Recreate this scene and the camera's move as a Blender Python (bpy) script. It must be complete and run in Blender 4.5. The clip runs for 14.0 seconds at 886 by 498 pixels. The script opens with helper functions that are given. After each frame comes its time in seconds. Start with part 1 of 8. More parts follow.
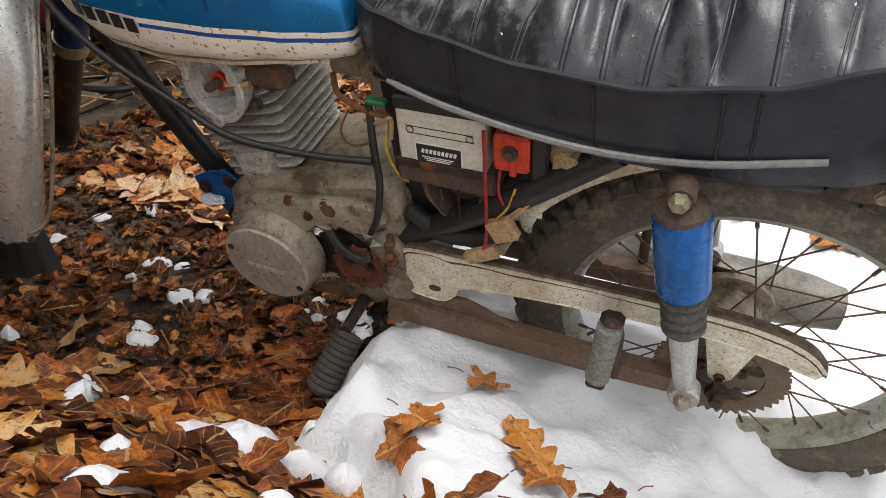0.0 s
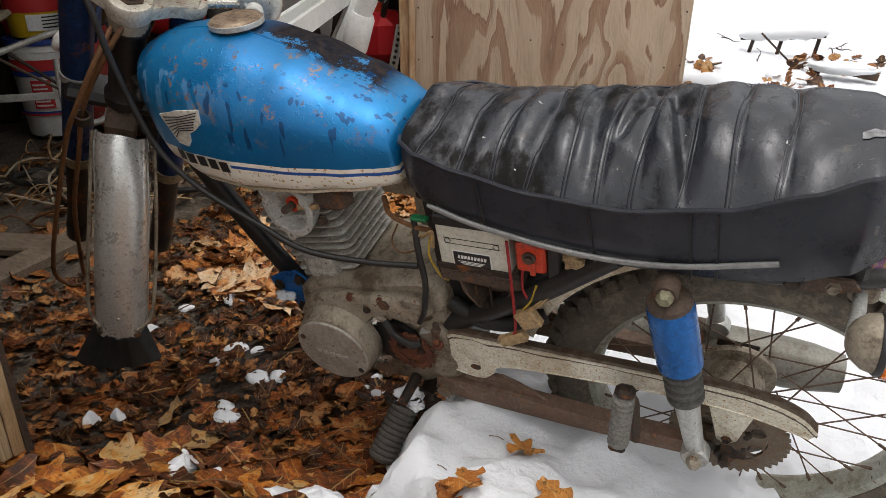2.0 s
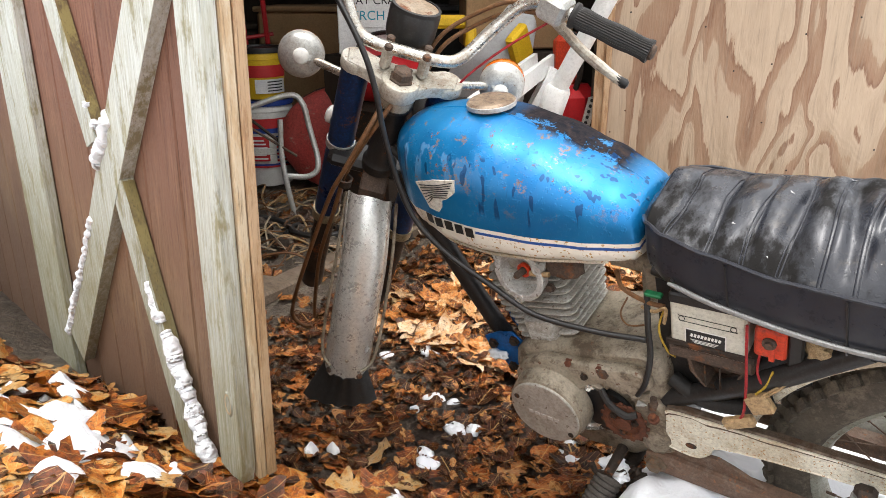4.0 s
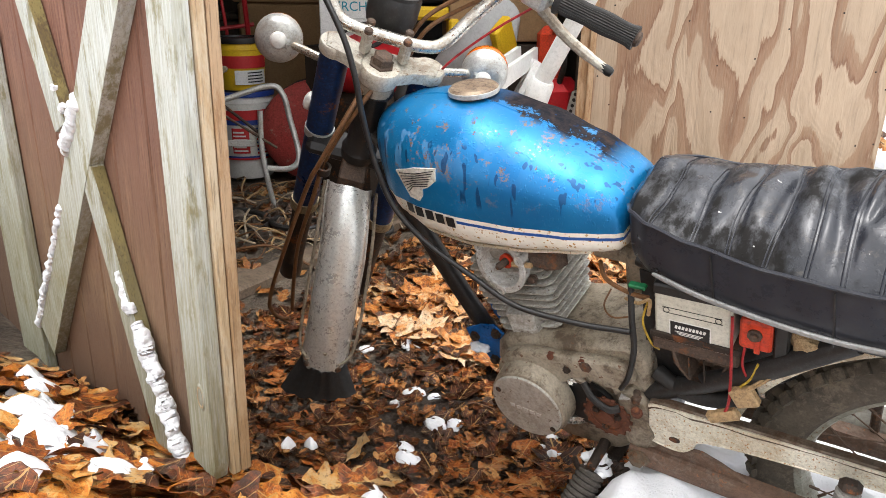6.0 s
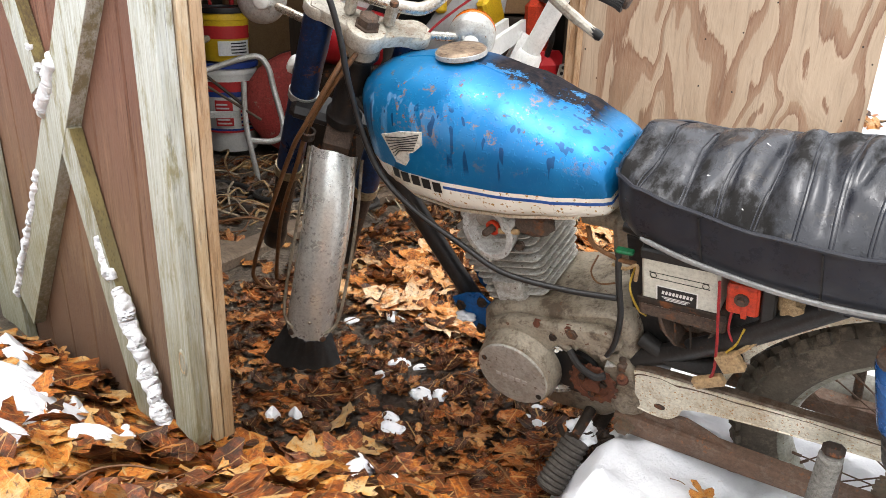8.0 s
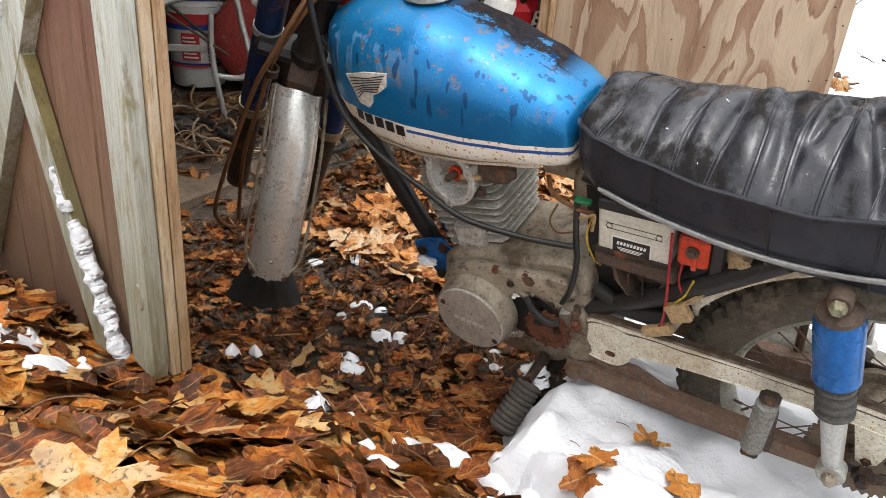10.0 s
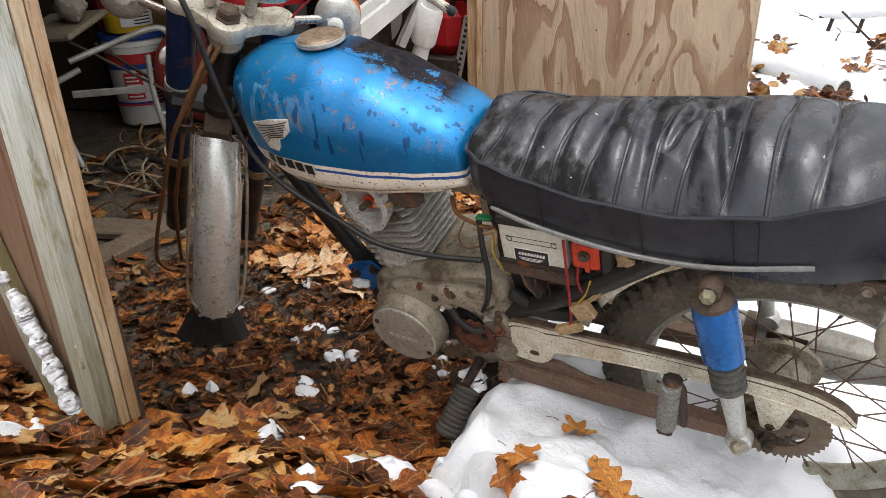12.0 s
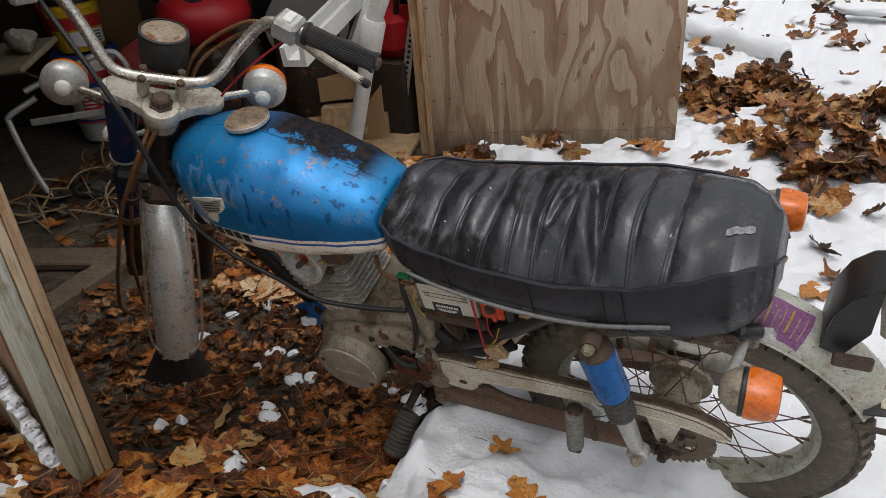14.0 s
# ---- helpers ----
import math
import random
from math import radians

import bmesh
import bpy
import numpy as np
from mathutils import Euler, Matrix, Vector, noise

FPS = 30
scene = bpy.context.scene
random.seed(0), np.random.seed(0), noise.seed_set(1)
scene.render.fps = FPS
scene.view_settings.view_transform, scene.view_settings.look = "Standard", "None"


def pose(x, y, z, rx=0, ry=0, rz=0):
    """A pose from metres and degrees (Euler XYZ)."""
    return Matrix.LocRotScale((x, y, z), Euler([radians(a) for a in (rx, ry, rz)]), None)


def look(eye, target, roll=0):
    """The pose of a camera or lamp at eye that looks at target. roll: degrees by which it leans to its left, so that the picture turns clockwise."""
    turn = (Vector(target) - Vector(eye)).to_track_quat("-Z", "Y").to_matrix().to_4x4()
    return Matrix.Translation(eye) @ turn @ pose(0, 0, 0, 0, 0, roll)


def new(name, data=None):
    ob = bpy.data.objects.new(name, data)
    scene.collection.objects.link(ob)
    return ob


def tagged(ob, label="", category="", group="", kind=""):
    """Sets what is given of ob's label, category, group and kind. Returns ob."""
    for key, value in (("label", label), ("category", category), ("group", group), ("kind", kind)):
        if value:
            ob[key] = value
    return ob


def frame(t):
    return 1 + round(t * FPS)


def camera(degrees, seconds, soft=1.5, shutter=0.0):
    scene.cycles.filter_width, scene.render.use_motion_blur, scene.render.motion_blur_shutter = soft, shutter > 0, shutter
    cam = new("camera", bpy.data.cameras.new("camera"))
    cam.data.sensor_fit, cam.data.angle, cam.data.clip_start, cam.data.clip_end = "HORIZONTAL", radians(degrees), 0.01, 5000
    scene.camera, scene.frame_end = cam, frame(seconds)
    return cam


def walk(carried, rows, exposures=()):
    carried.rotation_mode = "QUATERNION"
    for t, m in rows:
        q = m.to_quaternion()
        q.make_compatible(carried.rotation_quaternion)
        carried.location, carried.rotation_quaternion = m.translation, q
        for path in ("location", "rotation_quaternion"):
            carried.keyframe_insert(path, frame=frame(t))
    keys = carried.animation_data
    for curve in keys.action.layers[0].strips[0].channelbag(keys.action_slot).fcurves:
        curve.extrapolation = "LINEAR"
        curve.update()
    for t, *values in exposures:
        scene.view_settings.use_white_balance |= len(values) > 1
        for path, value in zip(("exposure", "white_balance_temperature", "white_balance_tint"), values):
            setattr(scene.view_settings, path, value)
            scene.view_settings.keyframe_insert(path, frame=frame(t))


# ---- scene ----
cam = camera(63.4, 14.0, 0.5)
PATH = [
    (0, (-0.100, -1.031, 0.893), (-0.666, 0.611, -0.100), 4.8),
    (0.5, (-0.064, -1.052, 0.905), (-0.649, 0.581, -0.089), 2.1),
    (1, (-0.023, -1.080, 0.928), (-0.589, 0.501, -0.158), 0.7),
    (1.5, (0.003, -1.110, 0.957), (-0.559, 0.465, -0.139), -0.3),
    (1.8, (-0.008, -1.131, 0.981), (-0.607, 0.514, 0.023), 0.5),
    (2, (-0.029, -1.159, 1.023), (-0.766, 0.496, 0.177), 0.2),
    (2.2, (-0.046, -1.181, 1.045), (-0.900, 0.438, 0.244), -1.3),
    (2.5, (-0.065, -1.214, 1.060), (-1.035, 0.368, 0.316), -0.3),
    (3, (-0.080, -1.252, 1.067), (-1.154, 0.290, 0.381), -0.5),
    (3.5, (-0.100, -1.275, 1.063), (-1.229, 0.230, 0.384), -0.4),
    (3.7, (-0.114, -1.282, 1.063), (-1.240, 0.221, 0.375), -0.3),
    (6, (-0.130, -1.260, 1.042), (-1.207, 0.272, 0.341), 0.7),
    (6.5, (-0.123, -1.263, 1.035), (-1.188, 0.275, 0.328), 0.8),
    (7, (-0.127, -1.262, 1.030), (-1.183, 0.274, 0.303), 0.9),
    (7.5, (-0.131, -1.258, 1.022), (-1.178, 0.277, 0.283), 1.1),
    (8, (-0.133, -1.256, 1.016), (-1.165, 0.282, 0.262), 1.4),
    (8.5, (-0.123, -1.254, 1.015), (-1.058, 0.293, 0.159), 3.4),
    (8.7, (-0.120, -1.255, 1.015), (-1.046, 0.295, 0.157), 3.7),
    (11, (-0.113, -1.251, 1.016), (-1.040, 0.271, 0.108), 4.7),
    (11.5, (-0.097, -1.247, 1.026), (-1.027, 0.269, 0.112), 3.5),
    (11.8, (-0.048, -1.244, 1.059), (-0.989, 0.267, 0.145), 0.8),
    (12, (0.010, -1.235, 1.095), (-0.878, 0.316, 0.198), -1.7),
    (12.2, (0.063, -1.225, 1.156), (-0.698, 0.374, 0.231), -1.9),
    (12.5, (0.119, -1.253, 1.208), (-0.597, 0.333, 0.222), -2.3),
    (12.8, (0.161, -1.273, 1.279), (-0.509, 0.319, 0.271), -0.2),
    (13, (0.178, -1.272, 1.304), (-0.476, 0.353, 0.340), -0.9),
    (13.5, (0.201, -1.256, 1.308), (-0.457, 0.368, 0.344), -2.6),
    (14, (0.141, -1.221, 1.310), (-0.687, 0.301, 0.311), -4.8),
]
EXPOSURE = [(0.0, 0.15, 6500, 10), (0.5, 0.2, 6500, 10), (1.0, 0.02, 6500, 10), (1.5, -0.24, 6500, 10), (2.0, -0.14, 6500, 10), (3.0, 0.6, 6500, 10), (3.7, 0.88, 6450, 10), (6.0, 0.9, 6400, 10), (8.0, 0.9, 6400, 10), (8.7, 0.65, 6400, 10), (11.0, 0.55, 6400, 10), (11.5, 0.55, 6400, 10), (12.0, 0.35, 6400, 10), (12.5, -0.14, 6400, 10), (13.0, -0.75, 6350, 10), (13.5, -0.86, 6300, 10), (14.0, -0.5, 6350, 10)]
walk(cam, [(t, look(eye, target, roll)) for t, eye, target, roll in PATH], EXPOSURE)

# ---- light ----
world = bpy.data.worlds.new("overcast")
scene.world = world
world.use_nodes = True
wn = world.node_tree.nodes
wl = world.node_tree.links
sky = wn.new("ShaderNodeTexSky")
sky.sky_type = 'NISHITA'
sky.sun_disc = False
sky.sun_elevation, sky.sun_rotation = radians(80.0), radians(146)
sky.air_density, sky.dust_density, sky.ozone_density = 0.7, 9.0, 1.0
hsv = wn.new("ShaderNodeHueSaturation")
hsv.inputs["Saturation"].default_value = 0.25
wl.new(sky.outputs[0], hsv.inputs["Color"])
wl.new(hsv.outputs[0], wn["Background"].inputs[0])
wn["Background"].inputs[1].default_value = 0.15
sun = new("sun", bpy.data.lights.new("sun", 'SUN'))
sun.data.energy, sun.data.angle, sun.data.color = 1.9, radians(160), (1.0, 0.99, 0.975)
sun.matrix_world = look((0.51, -0.76, 5.2), (0, 0, 0))

# ---- geometry helpers: a shape is (points, faces) ----


def cat(*shapes):
    v, f = [], []
    for sv, sf in shapes:
        n = len(v)
        v += list(sv)
        f += [tuple(i + n for i in face) for face in sf]
    return v, f


def moved(shape, m):
    return [tuple(m @ Vector(p)) for p in shape[0]], shape[1]


def loft(rings, close=True, caps=True):
    """Skin over rings that have one number of points."""
    n = len(rings[0])
    v = [tuple(p) for ring in rings for p in ring]
    f = []
    for a in range(len(rings) - 1):
        for b in range(n if close else n - 1):
            c = (b + 1) % n
            f.append((a * n + b, a * n + c, (a + 1) * n + c, (a + 1) * n + b))
    if caps and close:
        f.append(tuple(reversed(range(n))))
        f.append(tuple(range(len(v) - n, len(v))))
    return v, f


def spline(pts, n=6):
    """A smooth line through the points."""
    p = [Vector(q) for q in pts]
    p = [2 * p[0] - p[1]] + p + [2 * p[-1] - p[-2]]
    out = []
    for i in range(1, len(p) - 2):
        for k in range(n):
            t = k / n
            a, b, c, d = p[i - 1], p[i], p[i + 1], p[i + 2]
            out.append(0.5 * (2 * b + (c - a) * t + (2 * a - 5 * b + 4 * c - d) * t * t + (3 * b - a - 3 * c + d) * t ** 3))
    return out + [p[-2]]


def tube(pts, r, seg=8):
    """A round bar along points; r is a radius or one for each point."""
    p = [Vector(q) for q in pts]
    rs = r if isinstance(r, (list, tuple)) else [r] * len(p)
    t0 = (p[1] - p[0]).normalized()
    side = t0.orthogonal().normalized()
    rings = []
    for i, q in enumerate(p):
        t = (p[min(i + 1, len(p) - 1)] - p[max(i - 1, 0)]).normalized()
        side = (side - t * side.dot(t)).normalized()
        up = t.cross(side)
        rings.append([q + rs[i] * (math.cos(a) * side + math.sin(a) * up) for a in (2 * math.pi * k / seg for k in range(seg))])
    return loft(rings)


def lathe(profile, seg, m=Matrix()):
    """Turns a profile of (radius, height) round z."""
    rings = [[m @ Vector((r * math.cos(a), r * math.sin(a), h)) for a in (2 * math.pi * k / seg for k in range(seg))] for r, h in profile]
    return loft(rings)


def ring_lathe(profile, seg, m=Matrix()):
    """Like lathe, for a closed profile (a torus)."""
    v, f = lathe(list(profile) + [profile[0]], seg, m)
    return v, f[:-2]


def hull(points):
    bm = bmesh.new()
    for q in points:
        bm.verts.new(q)
    out = bmesh.ops.convex_hull(bm, input=bm.verts)
    loose = [x for x in out["geom_interior"] + out["geom_unused"] if isinstance(x, bmesh.types.BMVert)]
    bmesh.ops.delete(bm, geom=list(set(loose)), context='VERTS')
    bmesh.ops.dissolve_limit(bm, angle_limit=0.02, verts=bm.verts, edges=bm.edges)
    bm.verts.index_update()
    res = [tuple(q.co) for q in bm.verts], [tuple(q.index for q in face.verts) for face in bm.faces]
    bm.free()
    return res


def box(c, s, b=0.003, m=None):
    """A box with chamfered edges: centre, full size, chamfer."""
    h = [x / 2 for x in s]
    pts = []
    for i in (-1, 1):
        for j in (-1, 1):
            for k in (-1, 1):
                for axis in range(3):
                    q = [i * (h[0] - b), j * (h[1] - b), k * (h[2] - b)]
                    q[axis] = (i, j, k)[axis] * h[axis]
                    pts.append(q)
    v, f = hull(pts)
    if m is not None:
        v = [tuple(m @ Vector(q)) for q in v]
    return [(q[0] + c[0], q[1] + c[1], q[2] + c[2]) for q in v], f


def prism(poly, y0, y1, b=0.0):
    """A plate: an outline in x and z, from y0 to y1, its edges drawn in by b on both faces."""
    n = len(poly)
    cx, cz = sum(p[0] for p in poly) / n, sum(p[1] for p in poly) / n

    def ins(p):
        d = Vector((cx - p[0], cz - p[1]))
        return p if b == 0 or d.length < 1e-6 else (p[0] + d.x / d.length * b, p[1] + d.y / d.length * b)
    rings = [[(*ins(p)[:1], y0, ins(p)[1]) for p in poly]]
    if b:
        s = 1 if y1 > y0 else -1
        rings += [[(p[0], y0 + s * b, p[1]) for p in poly], [(p[0], y1 - s * b, p[1]) for p in poly]]
    rings.append([(ins(p)[0], y1, ins(p)[1]) for p in poly])
    return loft(rings)


def blob(r, seed, rough=0.25, seg=2, scale=(1, 1, 1)):
    """A lumpy ball."""
    bm = bmesh.new()
    bmesh.ops.create_icosphere(bm, subdivisions=seg, radius=1.0)
    off = Vector((seed * 3.1, seed * 1.7, seed * 0.9))
    for v in bm.verts:
        k = 1 + rough * noise.noise(v.co * 1.3 + off) + rough * 0.5 * noise.noise(v.co * 3.1 + off) + (rough * 0.3 * noise.noise(v.co * 7.3 + off) if seg > 3 else 0)
        v.co = Vector([v.co[i] * k * r * scale[i] for i in range(3)])
    bm.verts.index_update()
    res = [tuple(q.co) for q in bm.verts], [tuple(q.index for q in face.verts) for face in bm.faces]
    bm.free()
    return res


def mesh(name, shape, material, smooth=35):
    me = bpy.data.meshes.new(name)
    me.from_pydata([tuple(p) for p in shape[0]], [], shape[1])
    me.validate()
    bm = bmesh.new()
    bm.from_mesh(me)
    if len(bm.faces) < 60000:
        bmesh.ops.recalc_face_normals(bm, faces=bm.faces)
    if smooth:
        lim = radians(smooth)
        for f in bm.faces:
            f.smooth = True
        for e in bm.edges:
            if len(e.link_faces) == 2 and e.calc_face_angle(0) > lim:
                e.smooth = False
    bm.to_mesh(me)
    bm.free()
    me.materials.append(material)
    return me


def part(name, shape, material, parent, label="", smooth=35):
    ob = new(name, mesh(name, shape, material, smooth))
    ob.parent = parent
    return tagged(ob, label) if label else ob


def thing(name, shape, material, label, category, group="", kind="", smooth=35):
    return tagged(new(name, mesh(name, shape, material, smooth)), label, category, group, kind)


def holder(name, label, category, m=Matrix(), group=""):
    ob = new(name)
    ob.empty_display_size = 0.1
    ob.matrix_world = m
    return tagged(ob, label, category, group)


def axis_m(p, d):
    """A pose at p whose z runs along d."""
    return Matrix.Translation(p) @ Vector(d).to_track_quat('Z', 'Y').to_matrix().to_4x4()


# ---- materials ----


class Nodes:
    """Short hands for a node material."""

    def __init__(self, name):
        self.mat = bpy.data.materials.new(name)
        self.mat.use_nodes = True
        self.tree = self.mat.node_tree
        self.bsdf = self.tree.nodes["Principled BSDF"]
        self.co = self.add("ShaderNodeTexCoord").outputs["Object"]

    def add(self, kind, **ins):
        n = self.tree.nodes.new(kind)
        for k, v in ins.items():
            self.put(n.inputs[k.replace("_", " ")], v)
        return n

    def put(self, socket, v):
        if isinstance(v, bpy.types.NodeSocket):
            self.tree.links.new(v, socket)
        elif isinstance(v, tuple) and len(v) == 3 and socket.type == 'RGBA':
            socket.default_value = (*v, 1)
        else:
            socket.default_value = v

    def noise(self, scale, detail=5, rough=0.6, stretch=None, distort=0.0):
        co = self.co
        if stretch:
            co = self.add("ShaderNodeMapping", Vector=co, Scale=stretch).outputs[0]
        n = self.add("ShaderNodeTexNoise", Vector=co, Scale=scale, Detail=detail, Roughness=rough, Distortion=distort)
        return n.outputs[0]

    def dots(self, scale, radius, share, warp=0.35):
        """Separate round-ish spots: 1 inside, 0 outside."""
        n1 = self.add("ShaderNodeTexNoise", Vector=self.co, Scale=scale * 2.3, Detail=3.0)
        sub = self.tree.nodes.new("ShaderNodeVectorMath")
        sub.operation = 'MULTIPLY_ADD'
        self.put(sub.inputs[0], n1.outputs["Color"])
        sub.inputs[1].default_value = (warp / scale,) * 3
        self.put(sub.inputs[2], self.co)
        v = self.add("ShaderNodeTexVoronoi", Vector=sub.outputs[0], Scale=scale)
        c = self.add("ShaderNodeSeparateColor", Color=v.outputs["Color"]).outputs
        size = self.math('MULTIPLY', self.math('ADD', 0.35, c[1]), radius)
        return self.math('MULTIPLY', self.math('LESS_THAN', v.outputs["Distance"], size), self.math('GREATER_THAN', c[0], 1 - share))

    def ramp(self, fac, stops):
        n = self.add("ShaderNodeValToRGB", Fac=fac)
        el = n.color_ramp.elements
        while len(el) < len(stops):
            el.new(0.5)
        for e, (p, c) in zip(el, stops):
            e.position = p
            e.color = (*c, 1) if isinstance(c, tuple) else (c, c, c, 1)
        return n.outputs[0]

    def mix(self, fac, a, b, mode='MIX'):
        n = self.tree.nodes.new("ShaderNodeMix")
        n.data_type, n.blend_type = 'RGBA', mode
        self.put(n.inputs[0], fac)
        self.put(n.inputs[6], a)
        self.put(n.inputs[7], b)
        return n.outputs[2]

    def math(self, op, a, b=0.0, c=0.0):
        n = self.tree.nodes.new("ShaderNodeMath")
        n.operation = op
        for s, v in zip(n.inputs, (a, b, c)):
            self.put(s, v)
        return n.outputs[0]

    def xyz(self):
        n = self.add("ShaderNodeSeparateXYZ", Vector=self.co)
        return n.outputs

    def bump(self, height, strength=0.3, dist=0.002, normal=None):
        n = self.add("ShaderNodeBump", Height=height, Strength=strength, Distance=dist)
        if normal is not None:
            self.put(n.inputs["Normal"], normal)
        return n.outputs[0]

    def done(self, color, rough=0.5, metal=0.0, normal=None, **more):
        self.put(self.bsdf.inputs["Base Color"], color)
        self.put(self.bsdf.inputs["Roughness"], rough)
        self.put(self.bsdf.inputs["Metallic"], metal)
        if normal is not None:
            self.put(self.bsdf.inputs["Normal"], normal)
        for k, v in more.items():
            self.put(self.bsdf.inputs[k.replace("_", " ")], v)
        return self.mat


RUST = (0.13, 0.048, 0.018)


def worn(name, c1, c2, rough=0.5, metal=0.0, scale=9, fine=120, bump=0.25, rust=0.0, rust_scale=30, spot=0.035, grime=0.35, stretch=None, rust_color=RUST, **more):
    """A surface that varies at two scales, with grime and spots of rust."""
    n = Nodes(name)
    big = n.noise(scale, 6, 0.65, stretch)
    small = n.noise(fine, 4, 0.7, stretch)
    col = n.mix(n.ramp(big, [(0.3, 0.0), (0.7, 1.0)]), c1, c2)
    col = n.mix(n.ramp(small, [(0.35, grime), (0.62, 0.0)]), col, tuple(x * 0.35 for x in c1))
    micro = n.noise(fine * 1.7, 5, 0.8, stretch)
    col = n.mix(n.ramp(micro, [(0.36, 0.95 * min(1.0, grime * 2.2)), (0.50, 0.0)]), col, n.mix(0.65, col, (0.02, 0.015, 0.01)))
    col = n.mix(n.ramp(micro, [(0.54, 0.0), (0.66, 0.9 * min(1.0, grime * 2.2))]), col, n.mix(0.4, col, tuple(min(0.85, x * 2.0 + 0.01) for x in c2)))
    r = n.math('ADD', n.math('MULTIPLY', n.math('SUBTRACT', big, 0.5), 0.5), rough)
    m = metal
    if rust > 0:
        rn = n.noise(rust_scale, 8, 0.75)
        k = n.ramp(rn, [(1 - rust - spot, 0.0), (1 - rust + spot, 1.0)])
        rc = n.mix(small, tuple(x * 0.45 for x in rust_color), tuple(min(1, x * 1.9) for x in rust_color))
        col = n.mix(k, col, rc)
        r = n.math('ADD', r, n.math('MULTIPLY', k, 0.4))
        m = n.math('SUBTRACT', metal, n.math('MULTIPLY', k, metal)) if metal else 0.0
    return n.done(col, r, m, n.bump(n.math('ADD', small, big), bump, 0.002), **{"Specular_IOR_Level": 0.3, **more})


def weathered(name, light, dark, stain, rough=0.4, metal=0.5, amount=0.7, pits=(), scale=7, bump=0.2, stretch=None, gloss=0.35):
    """Old bare metal: broad tarnish, blotches of stain, fine grime and single pits given as (scale, radius, share, colour)."""
    n = Nodes(name)
    big, mid, fine = n.noise(scale, 8, 0.68, stretch), n.noise(scale * 4.2, 8, 0.78), n.noise(190, 5, 0.75)
    col = n.mix(n.ramp(big, [(0.38, 0.0), (0.62, 1.0)]), light, dark)
    k = n.math('MULTIPLY', n.ramp(n.math('ADD', n.math('MULTIPLY', mid, 0.6), n.math('MULTIPLY', big, 0.4)), [(0.50, 0.0), (0.58, 1.0)]), amount)
    col = n.mix(k, col, stain)
    col = n.mix(n.ramp(fine, [(0.40, 0.45), (0.56, 0.0)]), col, n.mix(0.6, col, (0.03, 0.024, 0.018)))
    r = n.math('ADD', rough, n.math('MULTIPLY', n.math('SUBTRACT', mid, 0.5), 0.45))
    m = n.math('MULTIPLY', n.math('SUBTRACT', 1.0, n.math('MULTIPLY', k, 0.8)), metal)
    h = n.math('ADD', mid, n.math('MULTIPLY', fine, 0.5))
    for sc, rad, share, pc in pits:
        d = n.dots(sc, rad, share, 1.8)
        col = n.mix(d, col, pc)
        m = n.math('MULTIPLY', m, n.math('SUBTRACT', 1.0, d))
        h = n.math('SUBTRACT', h, n.math('MULTIPLY', d, 0.6))
    return n.done(col, r, m, n.bump(h, bump, 0.002), Specular_IOR_Level=gloss)


M_RUST = worn("rusted_steel", (0.060, 0.044, 0.035), (0.125, 0.085, 0.060), 0.75, 0.15, 26, 170, 0.7, rust=0.40, rust_scale=34, spot=0.06, rust_color=(0.15, 0.062, 0.026))
M_DARKRUST = worn("dark_greasy_steel", (0.020, 0.016, 0.013), (0.055, 0.038, 0.027), 0.6, 0.3, 18, 140, 0.6, rust=0.42, rust_scale=22)
M_CHROME = weathered("pitted_chrome", (0.66, 0.65, 0.60), (0.50, 0.48, 0.42), (0.24, 0.15, 0.08), 0.28, 0.85, 0.5, ((160, 0.25, 0.2, (0.16, 0.075, 0.03)),), 8, 0.12)
M_GALV = weathered("dull_plated_steel", (0.58, 0.58, 0.55), (0.42, 0.42, 0.39), (0.28, 0.23, 0.17), 0.36, 0.5, 0.4, ((190, 0.25, 0.15, (0.18, 0.10, 0.05)),), 8)
M_GUARD = weathered("dirty_plated_guard", (0.76, 0.72, 0.59), (0.58, 0.53, 0.41), (0.36, 0.25, 0.13), 0.38, 0.35, 0.5, ((240, 0.30, 0.35, (0.32, 0.15, 0.045)), (120, 0.20, 0.2, (0.20, 0.085, 0.025))), 6)
M_ALLOY = weathered("weathered_cast_alloy", (0.35, 0.305, 0.235), (0.20, 0.16, 0.11), (0.075, 0.052, 0.033), 0.5, 0.25, 0.85, ((90, 0.25, 0.10, (0.12, 0.06, 0.03)),), 11, 0.5)
M_FINS = weathered("oxidised_fin_alloy", (0.44, 0.42, 0.37), (0.27, 0.245, 0.205), (0.62, 0.62, 0.59), 0.62, 0.12, 0.6, ((160, 0.3, 0.15, (0.12, 0.09, 0.07)),), 15, 0.7)
M_CAMALU = weathered("pale_oxidised_alloy", (0.58, 0.57, 0.53), (0.42, 0.40, 0.36), (0.72, 0.72, 0.70), 0.55, 0.2, 0.6, ((150, 0.28, 0.15, (0.16, 0.12, 0.09)),), 18, 0.5)
M_BLACKFRAME = worn("black_painted_steel", (0.012, 0.012, 0.013), (0.03, 0.028, 0.026), 0.38, 0.0, 10, 120, 0.25, rust=0.33, rust_scale=30)
M_BLUEPAINT = worn("blue_enamel", (0.005, 0.085, 0.30), (0.012, 0.13, 0.40), 0.3, 0.3, 8, 90, 0.1, rust=0.345, rust_scale=46, spot=0.015, grime=0.3, rust_color=(0.22, 0.13, 0.06))
